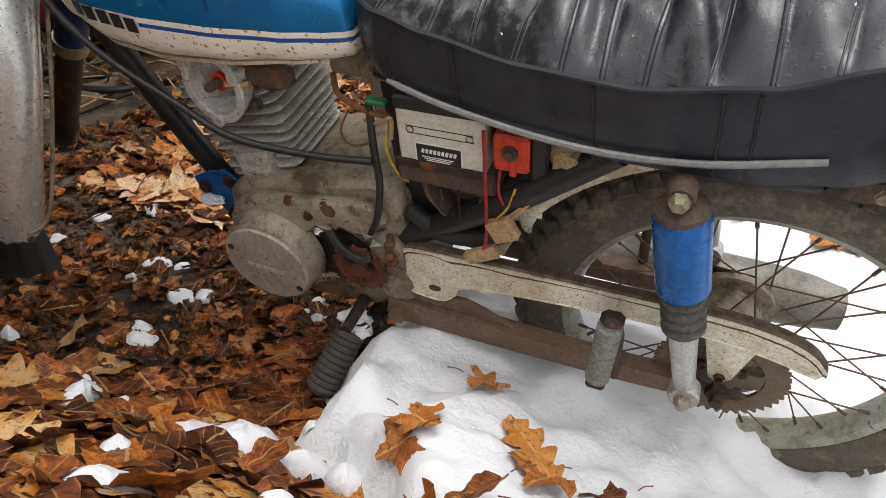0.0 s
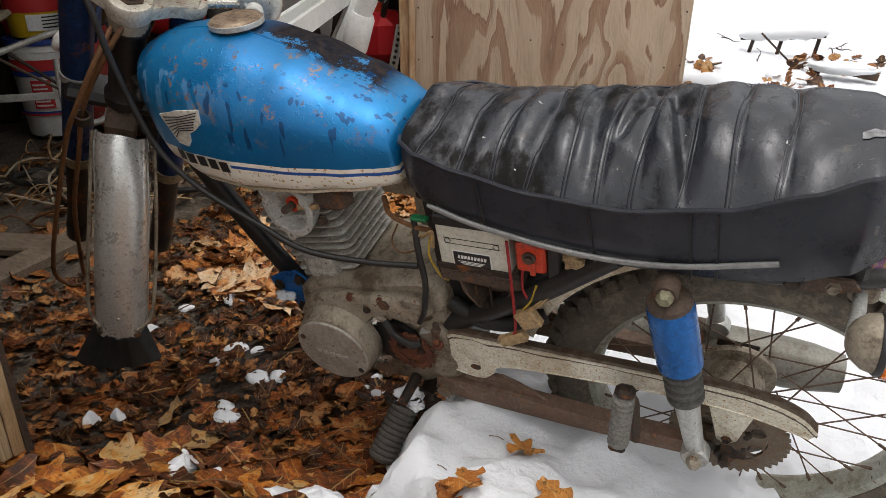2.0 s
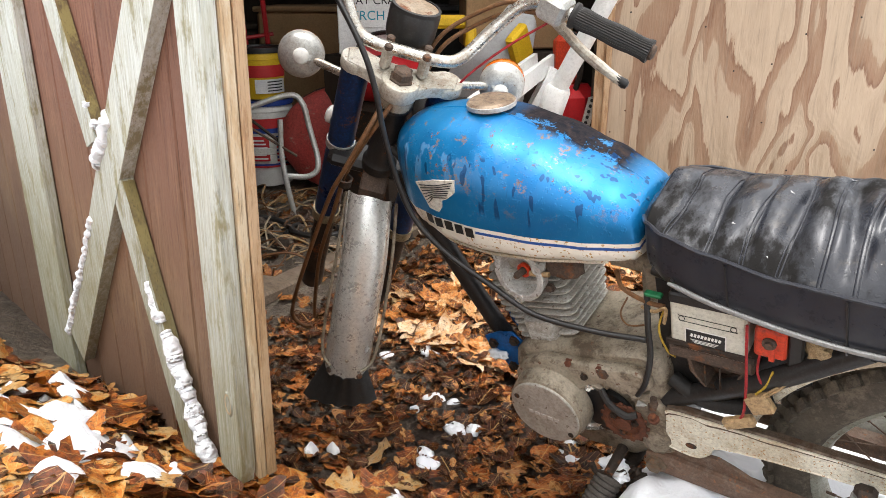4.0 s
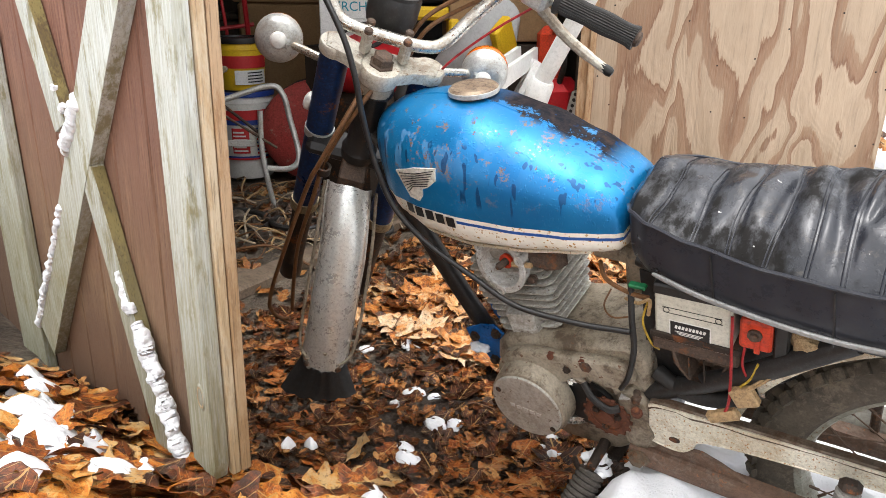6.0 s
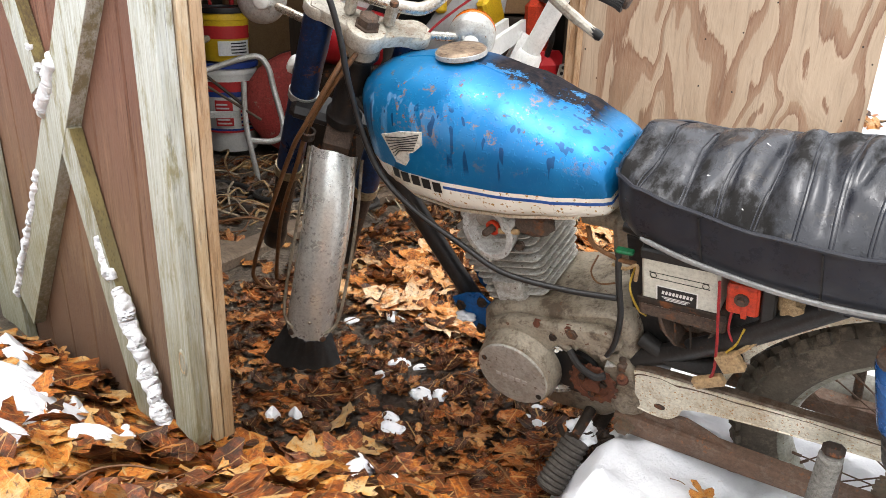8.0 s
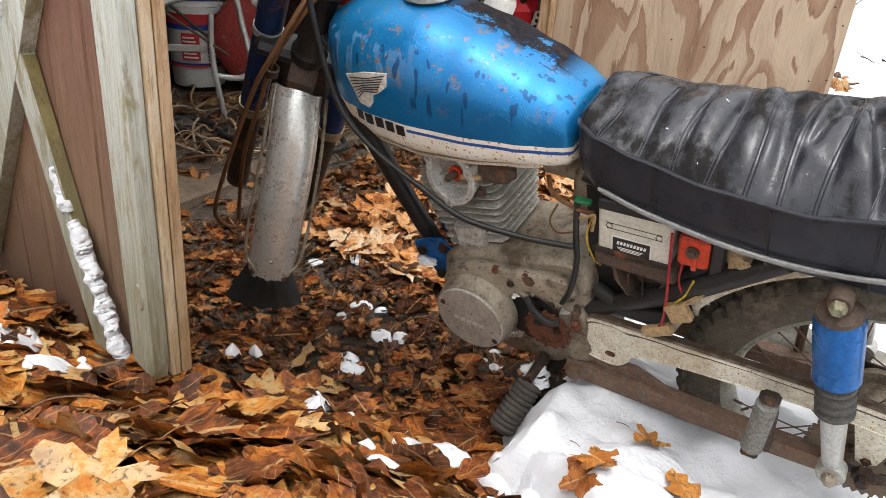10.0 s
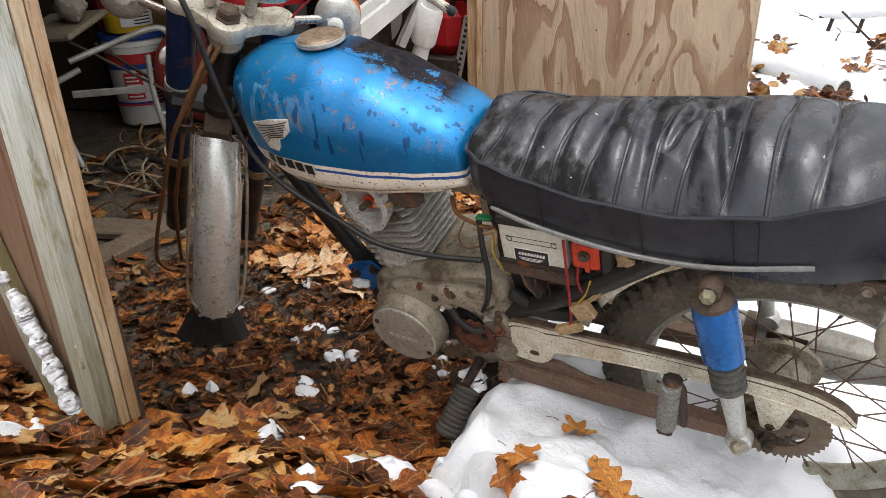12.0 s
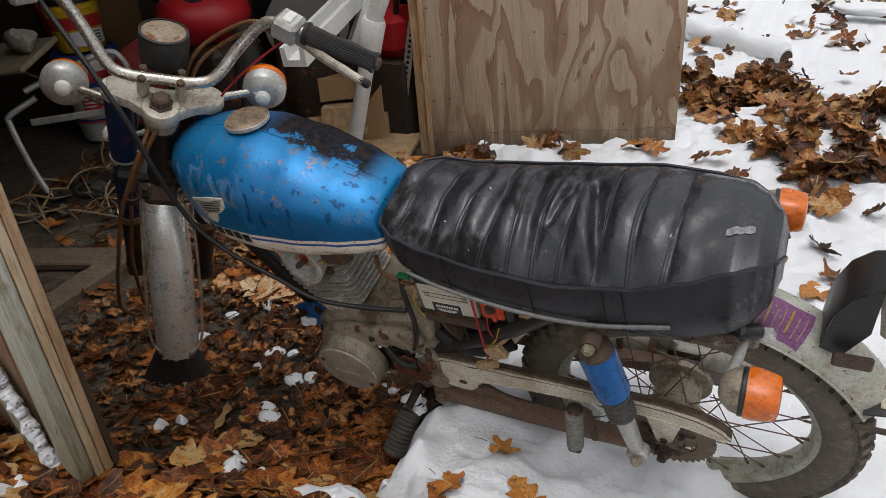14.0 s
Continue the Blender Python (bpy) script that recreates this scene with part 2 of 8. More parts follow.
M_DARKBLUE = worn("dark_blue_enamel", (0.006, 0.022, 0.075), (0.01, 0.04, 0.12), 0.35, 0.1, 9, 100, 0.15, rust=0.38, rust_scale=28, grime=0.5)
M_RUBBER = worn("old_black_rubber", (0.012, 0.0115, 0.011), (0.034, 0.031, 0.028), 0.6, 0.0, 12, 150, 0.3, grime=0.3)
M_TYRE = weathered("dusty_tyre", (0.125, 0.104, 0.078), (0.068, 0.058, 0.046), (0.20, 0.165, 0.12), 0.85, 0.0, 0.7, (), 11, 0.4)
M_PLASTIC = worn("black_plastic", (0.012, 0.012, 0.012), (0.028, 0.027, 0.026), 0.4, 0.0, 12, 120, 0.1)
M_WHITEPL = worn("dirty_white_plastic", (0.72, 0.71, 0.67), (0.6, 0.59, 0.54), 0.4, 0.0, 10, 90, 0.06, grime=0.12)
M_REDPL = worn("red_orange_plastic", (0.62, 0.06, 0.02), (0.5, 0.045, 0.018), 0.42, 0.0, 18, 90, 0.15, rust=0.3, rust_scale=60)
M_WIRE = {k: worn("wire_" + k, c, tuple(x * 0.8 for x in c), 0.5, 0, 20, 90, 0.05) for k, c in dict(red=(0.36, 0.022, 0.024), yellow=(0.5, 0.33, 0.04), tan=(0.42, 0.28, 0.14), brown=(0.16, 0.075, 0.03), green=(0.012, 0.17, 0.06), black=(0.015, 0.015, 0.015), white=(0.6, 0.56, 0.5)).items()}


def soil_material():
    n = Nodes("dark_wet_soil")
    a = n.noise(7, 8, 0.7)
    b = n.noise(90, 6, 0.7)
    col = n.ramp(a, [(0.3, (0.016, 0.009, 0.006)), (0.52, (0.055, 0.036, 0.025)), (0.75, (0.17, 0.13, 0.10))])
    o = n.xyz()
    # Soil coloured paler towards the shed to brighten that dim ground.
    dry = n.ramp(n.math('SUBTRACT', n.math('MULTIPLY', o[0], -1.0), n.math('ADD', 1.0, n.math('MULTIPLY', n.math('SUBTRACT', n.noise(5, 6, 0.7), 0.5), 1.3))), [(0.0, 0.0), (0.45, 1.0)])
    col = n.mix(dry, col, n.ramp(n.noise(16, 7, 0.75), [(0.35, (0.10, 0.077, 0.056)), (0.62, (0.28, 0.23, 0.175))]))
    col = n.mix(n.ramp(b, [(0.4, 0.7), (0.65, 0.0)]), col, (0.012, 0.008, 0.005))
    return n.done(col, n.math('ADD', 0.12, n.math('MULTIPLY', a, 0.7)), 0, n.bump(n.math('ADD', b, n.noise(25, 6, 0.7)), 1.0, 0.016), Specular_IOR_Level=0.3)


def snow_material():
    n = Nodes("fresh_snow")
    a = n.noise(5, 6, 0.6)
    b = n.noise(160, 5, 0.8)
    c = n.noise(38, 5, 0.65)
    col = n.mix(a, (0.66, 0.675, 0.70), (0.775, 0.785, 0.80))
    speck = n.ramp(n.noise(55, 2, 0.5), [(0.76, 0.0), (0.79, 1.0)])
    col = n.mix(n.math('MULTIPLY', speck, 0.35), col, (0.3, 0.2, 0.12))
    h = n.math('ADD', n.math('ADD', n.math('MULTIPLY', b, 0.5), n.math('MULTIPLY', n.noise(85, 4, 0.7), 0.6)), n.math('ADD', c, n.math('MULTIPLY', n.noise(14, 5, 0.6), 1.2)))
    return n.done(col, 0.6, 0, n.bump(h, 0.55, 0.011), Subsurface_Weight=0.1, Subsurface_Radius=Vector((0.02, 0.022, 0.025)), Subsurface_Scale=0.5)


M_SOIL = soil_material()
M_SNOW = snow_material()


def smooth(a, b, x):
    t = min(1.0, max(0.0, (x - a) / (b - a)))
    return t * t * (3 - 2 * t)


def lumps(x, y, s, seed=0.0):
    return noise.noise(Vector((x * s + seed, y * s - seed, seed * 0.7)))


def ground_z(x, y):
    """Bare soil: a shallow hollow under the motorcycle, with a bank on the south side."""
    top = 0.325 + 0.175 * smooth(-1.05, -0.42, x)
    z = 0.045 + top * smooth(-0.22, -1.05, y) * (1 - 0.25 * smooth(-1.3, -2.2, x))
    z -= 0.02 * smooth(0.5, 1.6, y) + 0.13 * smooth(1.6, 3.6, y)
    near = 1 - smooth(3.0, 7.0, math.hypot(x + 0.5, y))
    z += near * (0.016 * lumps(x, y, 4.0, 1.3) + 0.007 * lumps(x, y, 13.0, 5.1))
    far = smooth(6.0, 60.0, math.hypot(x, y))
    return z + 0.8 * far * lumps(x, y, 0.03, 9.0)


def outer_snow(x, y):
    """Snow round the leafy bank and the shed."""
    if y > -0.62 or (x > -0.3 and y > -1.6):
        return -0.1
    d = ((x + 1.1) / 1.35) ** 2 + ((y + 0.95) / 0.85) ** 2 - 1 + 0.5 * lumps(x, y, 3.0, 6.0)
    return 0.085 * smooth(0.1, 0.6, d) - 0.025


def west_snow(x, y):
    shed = -4.75 < x < -1.9 and -0.7 < y < 3.3
    th = outer_snow(x, y)
    if not shed and (x < -4.75 or y > 3.3 or (y < -0.3 and x < -2.6)):
        th = 0.06
    return ground_z(x, y) + th + (0.01 * lumps(x, y, 5.0, 4.0) if th > 0 else 0)


def snow_cover(x, y):
    """How thick the snow lies; below zero there is none."""
    edge = -0.572 + 0.292 * smooth(-0.31, -0.60, y) + 0.25 * smooth(-0.56, -0.86, y) - 0.10 * smooth(0.2, 1.0, y) - 0.6 * smooth(1.0, 1.5, y)
    if y > 1.9:
        edge = -1.1
    w = 0.045 * lumps(x, y, 6.0, 3.0) + 0.045 * lumps(x, y, 19.0, 8.0) + 0.018 * lumps(x, y, 45.0, 2.0)
    d = x - edge + w
    if y > 2.1 and x < -1.1:
        d = 0.3 * smooth(2.3, 3.2, y) - 0.1
    th = 0.125 * smooth(-0.015, 0.13, d) - 0.025
    th -= 0.075 * smooth(-0.10, 0.20, x) * smooth(-0.35, -0.10, y) * (1 - smooth(0.3, 0.9, y))
    th += (0.055 + 0.03 * lumps(x, y, 15.0, 5.0)) * smooth(-0.58, -0.45, x) * (1 - smooth(-0.3, -0.05, x)) * smooth(0.1, -0.1, y) * smooth(-0.6, -0.3, y)
    # thin where leaves show through, beyond the motorcycle
    leafy = 0.5 * math.exp(-((x - 0.55) / 0.5) ** 2 - ((y - 2.2) / 0.5) ** 2) + math.exp(-((x + 0.15) / 0.5) ** 2 - ((y - 2.75) / 0.35) ** 2)
    leafy = max(leafy, 1.0 * math.exp(-((x + 0.9) / 0.6) ** 2 - ((y - 1.3) / 0.22) ** 2))
    th -= (0.10 + 0.09 * lumps(x, y, 5.0, 2.0)) * smooth(0.3, 0.8, leafy + 0.25 * lumps(x, y, 4.0, 7.0))
    if -1.5 < x < -0.25 and abs(y - 0.33 * x - 1.89) < 0.2:
        th -= 0.05 * (1 - abs(y - 0.33 * x - 1.89) / 0.2)
    th = max(th, outer_snow(x, y))
    if y > 0.5:
        th = min(th, 0.07 + 0.02 * lumps(x, y, 2.0, 4.0))
    return th


def steps(gap=0.025):
    """Grid lines: fine near the motorcycle, wide towards the horizon."""
    fine = [i * gap for i in range(round(-1.75 / gap), round(3.5 / gap) + 1)]
    out, s, v = [], 0.03, fine[-1]
    while v < 2500:
        s *= 1.22
        v += s
        out.append(v)
    back, s, v = [], 0.03, fine[0]
    while v > -2500:
        s *= 1.22
        v -= s
        back.append(v)
    return back[::-1] + fine + out


def sheet(fn, xs, ys):
    v = [(x, y, fn(x, y)) for y in ys for x in xs]
    n = len(xs)
    f = [(j * n + i, j * n + i + 1, (j + 1) * n + i + 1, (j + 1) * n + i) for j in range(len(ys) - 1) for i in range(n - 1)]
    return v, f


gx = [q - 1.4 for q in steps()]
gy = [q - 0.6 for q in steps()]
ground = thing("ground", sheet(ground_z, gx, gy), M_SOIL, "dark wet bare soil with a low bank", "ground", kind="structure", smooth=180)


def snow_z(x, y):
    t = snow_cover(x, y)
    bumpy = 0.012 * lumps(x, y, 7.0, 11.0) + 0.018 * lumps(x, y, 17.0, 4.0) + 0.017 * abs(lumps(x, y, 31.0, 6.0)) + 0.004 * lumps(x, y, 70.0, 3.0)
    far = 1 - smooth(4.0, 8.0, math.hypot(x, y))
    return ground_z(x, y) + (t + bumpy * far + 0.03 * (1 - far) * lumps(x, y, 1.1, 2.0) if t > 0 else t)


sx = [q - 0.9 for q in steps(0.0135) if q > -0.7]
snow = thing("snow_blanket", sheet(snow_z, sx, [q - 0.6 for q in steps(0.0135)]), M_SNOW, "soft fresh white snow on the ground", "snow", kind="structure", smooth=180)

wx = [q - 1.65 for q in steps(0.05) if q < 0.06]
thing("snow_blanket", sheet(west_snow, wx, [q - 0.6 for q in steps(0.05)]), M_SNOW, "white snow lying round the shed", "snow", kind="structure", smooth=180)


# ---- shed and its two open doors ----


def plywood_material():
    n = Nodes("weathered_plywood")
    o = n.xyz()
    u = n.add("ShaderNodeCombineXYZ", X=n.math('MULTIPLY', o[0], 3.9), Y=0.0, Z=n.math('MULTIPLY', o[2], 1.1)).outputs[0]
    f = n.add("ShaderNodeTexNoise", Vector=u, Scale=1.25, Detail=2.0, Roughness=0.45, Distortion=0.5).outputs[0]
    kx, kz = n.math('SUBTRACT', o[0], 0.742), n.math('SUBTRACT', o[2], 0.489)
    knot = n.math('POWER', 2.718, n.math('MULTIPLY', -1.0, n.math('ADD', n.math('MULTIPLY', n.math('MULTIPLY', kx, kx), 330.0), n.math('MULTIPLY', n.math('MULTIPLY', kz, kz), 210.0))))
    f = n.math('ADD', f, n.math('MULTIPLY', knot, 0.16))
    f = n.math('ADD', f, n.math('MULTIPLY', n.noise(22, 4, 0.7, (3, 3, 0.3)), 0.055))
    wave = n.math('SINE', n.math('MULTIPLY', f, 210.0))
    band = n.math('FRACT', n.math('MULTIPLY', f, 6.4))
    fine = n.noise(14, 7, 0.75, (16, 16, 0.8))
    col = n.ramp(band, [(0.0, (0.140, 0.060, 0.025)), (0.07, (0.20, 0.100, 0.049)), (0.36, (0.240, 0.140, 0.078)), (0.42, (0.355, 0.262, 0.175)), (0.96, (0.41, 0.31, 0.212)), (1.0, (0.19, 0.09, 0.042))])
    col = n.mix(n.math('MULTIPLY', n.ramp(wave, [(0.2, 0.0), (1.0, 1.0)]), 0.07), col, (0.19, 0.115, 0.065))
    col = n.mix(n.math('MULTIPLY', n.ramp(fine, [(0.35, 0.0), (0.65, 1.0)]), 0.3), col, (0.42, 0.33, 0.25))
    col = n.mix(n.ramp(n.noise(40, 6, 0.75, (6, 6, 0.25)), [(0.32, 0.4), (0.45, 0.0)]), col, (0.16, 0.10, 0.065))
    wet = n.ramp(n.math('ADD', o[2], n.math('MULTIPLY', n.noise(6, 4, 0.6, (2, 2, 0.5)), 0.5)), [(0.42, 1.0), (0.85, 0.0)])
    streak = n.ramp(n.noise(5, 6, 0.7, (5, 5, 0.5)), [(0.4, 0.25), (0.6, 1.0)])
    col = n.mix(n.math('MULTIPLY', wet, streak), col, n.mix(0.72, col, (0.14, 0.098, 0.05)))
    col = n.mix(n.ramp(n.noise(9, 6, 0.7, (7, 7, 0.35)), [(0.52, 0.0), (0.66, 0.45)]), col, (0.17, 0.125, 0.085))
    foot = n.ramp(n.math('ADD', o[2], n.math('MULTIPLY', n.noise(7, 6, 0.75, (6, 6, 1.0)), 0.22)), [(0.15, 0.75), (0.24, 0.0)])
    col = n.mix(foot, col, (0.075, 0.055, 0.035))
    # wavy tide line left by water above the foot
    tide = n.math('SUBTRACT', o[2], n.math('ADD', 0.085, n.math('MULTIPLY', n.noise(9, 5, 0.7, (1, 1, 0.1)), 0.055)))
    line = n.ramp(n.math('ADD', n.math('MULTIPLY', tide, 25.0), 0.5), [(0.38, 0.15), (0.49, 0.9), (0.51, 0.0)])
    col = n.mix(n.math('MULTIPLY', line, n.ramp(n.noise(3, 3, 0.6), [(0.42, 0.0), (0.52, 1.0)])), col, (0.085, 0.052, 0.028))
    return n.done(col, 0.7, 0, n.bump(n.math('ADD', fine, n.math('MULTIPLY', wave, 0.4)), 0.35, 0.002))


def board_material(name, c1, c2, c3, algae, wet=0.0, bare=0.0):
    """Sawn boards: grain along z, peeling and green with algae near the ground."""
    n = Nodes(name)
    line = n.noise(30, 5, 0.7, (14, 14, 0.3))
    rnd = n.add("ShaderNodeObjectInfo").outputs["Random"]
    g = n.noise(16, 8, 0.75, (10, 10, 0.5))
    p = n.noise(7, 7, 0.75, (3, 3, 0.8))
    o = n.xyz()
    col = n.mix(n.ramp(g, [(0.40, 0.0), (0.60, 1.0)]), c1, c2)
    col = n.mix(n.ramp(p, [(0.46 + bare, 0.0), (0.56 + bare, 1.0)]), col, c3)
    low = n.ramp(n.math('ADD', o[2], n.math('MULTIPLY', p, 0.6)), [(0.32, 1.0), (0.80, 0.0)])
    col = n.mix(n.math('MULTIPLY', low, n.math('MULTIPLY', n.ramp(g, [(0.2, 0.4), (0.7, 1.0)]), algae)), col, (0.19, 0.17, 0.075))
    col = n.mix(n.ramp(line, [(0.33, 0.75), (0.46, 0.0)]), col, tuple(v * 0.3 for v in c1))
    damp = n.ramp(n.math('ADD', o[2], n.math('MULTIPLY', n.noise(4, 6, 0.75, (2.5, 2.5, 0.6)), 0.9)), [(0.40, wet), (0.60, 0.0)])
    col = n.mix(damp, col, tuple(v * 0.42 for v in c3))
    col = n.mix(n.math('MULTIPLY', rnd, 0.22), col, (0.07, 0.045, 0.03))
    return n.done(col, 0.75, 0, n.bump(n.math('ADD', g, p), 0.7, 0.003))


M_PLY = plywood_material()
M_TRIM = board_material("peeling_white_trim", (0.65, 0.69, 0.66), (0.50, 0.51, 0.42), (0.29, 0.265, 0.15), 0.95, bare=0.05)
M_TAN = board_material("bare_tan_timber", (0.60, 0.44, 0.26), (0.50, 0.34, 0.19), (0.64, 0.52, 0.36), 0.4)
M_SIDING = board_material("brown_stained_siding", (0.135, 0.052, 0.030), (0.275, 0.130, 0.081), (0.195, 0.088, 0.054), 0.5, 0.6)
M_EDGE = board_material("raw_timber_edge", (0.46, 0.28, 0.14), (0.30, 0.165, 0.08), (0.5, 0.34, 0.2), 0.4)
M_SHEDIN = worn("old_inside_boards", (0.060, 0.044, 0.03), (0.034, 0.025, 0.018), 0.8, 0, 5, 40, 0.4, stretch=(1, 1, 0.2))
M_ROOF = worn("dark_roofing", (0.04, 0.04, 0.04), (0.07, 0.065, 0.06), 0.85, 0, 4, 60, 0.4)

# plywood door that stands open on the north side
A, C = Vector((-1.335, 1.49, 0)), Vector((-0.325, 1.823, 0))
along = (C - A).normalized()
door_m = Matrix(((along.x, -along.y, 0, A.x), (along.y, along.x, 0, A.y), (0, 0, 1, 0.030), (0, 0, 0, 1)))
wide = (C - A).length
ply_door = holder("plywood_door", "weathered bare plywood shed door standing open", "door", door_m)
part("panel", box((wide / 2, 0.006, 0.95), (wide, 0.012, 1.9), 0.002), M_PLY, ply_door, "cathedral-grained weathered plywood sheet")
part("edge_strip", box((-0.012, 0.03, 0.95), (0.024, 0.06, 1.9), 0.002), M_EDGE, ply_door, "grey-brown timber edge strip")
part("hinge_board", box((-0.045, 0.045, 0.98), (0.04, 0.05, 1.96), 0.002), M_EDGE, ply_door)
for k in range(18):
    x, z = (0.015 if k % 2 else wide - 0.02), 0.06 + 0.2 * (k // 2)
    part("nail", lathe([(0.0035, 0), (0.003, 0.0015)], 8, axis_m((x, -0.0003, z), (0, -1, 0))), M_DARKRUST, ply_door)
for x, z in ((0.46, 0.72), (0.46, 0.545), (0.585, 0.53), (0.70, 0.35), (0.32, 0.33), (0.59, 0.75), (1.00, 0.72), (0.985, 0.45), (0.975, 0.20), (0.84, 0.135), (0.55, 0.045), (0.40, 0.045), (0.89, 0.042), (0.14, 0.05), (0.34, 0.88), (0.69, 0.86), (0.86, 0.92), (0.06, 0.93), (0.07, 0.55), (0.085, 0.27)):
    part("nail", lathe([(0.0036, 0), (0.003, 0.0015)], 8, axis_m((x, -0.0003, z), (0, -1, 0))), M_DARKRUST, ply_door)

# braced door that stands open on the south side; its face looks south
P0, dirn = Vector((-0.945, -0.70, 0.36)), Vector((-0.984, 0.176, 0)).normalized()
brace_m = Matrix(((-dirn.x, dirn.y, 0, P0.x), (-dirn.y, -dirn.x, 0, P0.y), (0, 0, 1, P0.z), (0, 0, 0, 1))) @ Matrix.Rotation(radians(4.2), 4, 'Y')
# local: x runs to the free edge (0), negative towards the hinge; y into the door; z from 0.36 m up
braced = holder("braced_door", "open shed door with brown boards and peeling white X bracing", "door", brace_m)
for k in range(13):
    x = -0.06 - k * 0.142
    part("siding_board", box((x - 0.07, 0.034, 0.65), (0.137, 0.016, 2.5), 0.003), M_SIDING, braced)
part("corner_trim", hull([(-0.138, y, 1.9) for y in (0, 0.024)] + [(-0.074, y, 1.9) for y in (0, 0.024)] + [(-0.086, y, -0.07) for y in (0, 0.024)] + [(-0.05, y, -0.045) for y in (0, 0.024)] + [(-0.012, y, -0.04) for y in (0, 0.024)] + [(-0.02, y, -0.075) for y in (0, 0.024)]), M_TRIM, braced, "wide peeling white upright trim board")
part("trim_edge", box((-0.040, 0.0335, 0.9), (0.016, 0.015, 1.94), 0.002, Matrix.Rotation(radians(-1.6), 4, 'Y')), M_TAN, braced, "bare tan timber edge")
part("trim_edge", box((-0.038, 0.051, 0.895), (0.014, 0.017, 1.93), 0.002, Matrix.Rotation(radians(-1.6), 4, 'Y')), M_EDGE, braced)
part("trim_board", box((-0.99, 0.012, 0.65), (0.2, 0.024, 2.5), 0.002), M_TRIM, braced, "peeling white upright trim board")

part("knot", moved(lathe([(0, 0.0), (0.008, 0.0012), (0.0105, 0.0008), (0.012, 0.0022), (0.0145, 0.0)], 28), Matrix.Translation((-0.040, -0.0003, 0.075)) @ Matrix.Rotation(radians(90), 4, 'X') @ Matrix.Diagonal((0.9, 1.7, 1, 1))), M_TRIM, braced, "weathered oval knot")
part("knot_ring", moved(ring_lathe([(0.0095, 0.0), (0.0125, 0.0), (0.0125, 0.0014), (0.0095, 0.0014)], 28), Matrix.Translation((-0.040, -0.0006, 0.075)) @ Matrix.Rotation(radians(90), 4, 'X') @ Matrix.Diagonal((0.9, 1.7, 1, 1))), M_TAN, braced, "grey-brown ring round the knot")


def brace(a, b, w, y, t):
    d = Vector((b[0] - a[0], 0, b[1] - a[1]))
    n = Vector((-d.z, 0, d.x)).normalized() * (w / 2)
    return hull([(q[0] + s * n.x, yy, q[1] - 0.36 + s * n.z) for q in (a, b) for s in (-1, 1) for yy in (y, y + t)])


M_MOSS = board_material("mossy_board_edge", (0.16, 0.115, 0.03), (0.085, 0.055, 0.022), (0.24, 0.19, 0.06), 0.9)


def brace_edges(owner, a, b, w, y, t):
    """Mossy sawn edges along both sides of a board."""
    d = Vector((b[0] - a[0], 0, b[1] - a[1])).normalized()
    n = Vector((-d.z, 0, d.x))
    for s in (-1, 1):
        o = n * (s * (w / 2 + 0.0004))
        part("mossy_edge", brace((a[0] + o.x + d.x * 0.003, a[1] + o.z + d.z * 0.003), (b[0] + o.x - d.x * 0.003, b[1] + o.z - d.z * 0.003), 0.0018, y + 0.0025, t - 0.003), M_MOSS, owner, "olive-brown mossy sawn edge")


part("brace", brace((-0.845, 0.16), (-0.15, 1.13), 0.088, 0.0, 0.025), M_TRIM, braced, "diagonal peeling white board")
for a, b in (((-0.205, 0.22), (-0.42, 0.70)), ((-0.52, 0.75), (-0.78, 1.25))):
    board = part("brace", brace(a, b, 0.062, 0.001, 0.023), M_TRIM, braced)
    brace_edges(board, a, b, 0.062, 0.001, 0.023)

# shed body
shed = holder("shed", "small dark wooden garden shed with open doorway", "shed")
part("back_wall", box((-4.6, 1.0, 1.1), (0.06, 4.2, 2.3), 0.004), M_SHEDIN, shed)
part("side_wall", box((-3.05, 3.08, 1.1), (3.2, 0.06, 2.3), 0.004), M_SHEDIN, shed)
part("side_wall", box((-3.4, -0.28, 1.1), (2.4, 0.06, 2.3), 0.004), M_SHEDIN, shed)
# Unseen wall behind the plywood door, set here to darken that corner.
part("unseen_front_wall", box((-1.47, 2.36, 1.1), (0.06, 1.38, 2.3), 0.004), M_SHEDIN, shed)
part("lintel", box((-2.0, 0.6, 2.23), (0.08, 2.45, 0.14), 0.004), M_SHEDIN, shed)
part("roof", box((-3.32, 1.0, 2.34), (2.86, 4.8, 0.06), 0.004), M_ROOF, shed)
# Unseen piece of roof, added to shade the same corner.
part("shading_eave", box((-1.64, 2.35, 2.335), (0.50, 2.1, 0.05), 0.004), M_ROOF, shed)
roof_snow = [[(x, y, 2.372 + (0.07 if 0 < i < 15 and 0 < j < 19 else 0.0) + (0.012 * lumps(x, y, 4.0, 8.0) if 0 < i < 15 and 0 < j < 19 else 0)) for i, x in enumerate([-4.74 + 2.84 * k / 15 for k in range(16)])] for j, y in enumerate([-1.38 + 4.76 * k / 19 for k in range(20)])]
thing("snow_bank", loft(roof_snow, False, False), M_SNOW, "even layer of snow on the shed roof", "snow", smooth=60)

# ---- the motorcycle: x to the rear, y to its right, z up along its own lean ----
RW = ((0.9995, -0.0089, -0.0287), (0.0, 0.9549, -0.2968), (0.0301, 0.2967, 0.9545))
bike_m = Matrix([(*RW[0], 0.0), (*RW[1], 0.0), (*RW[2], 0.06), (0, 0, 0, 1)])
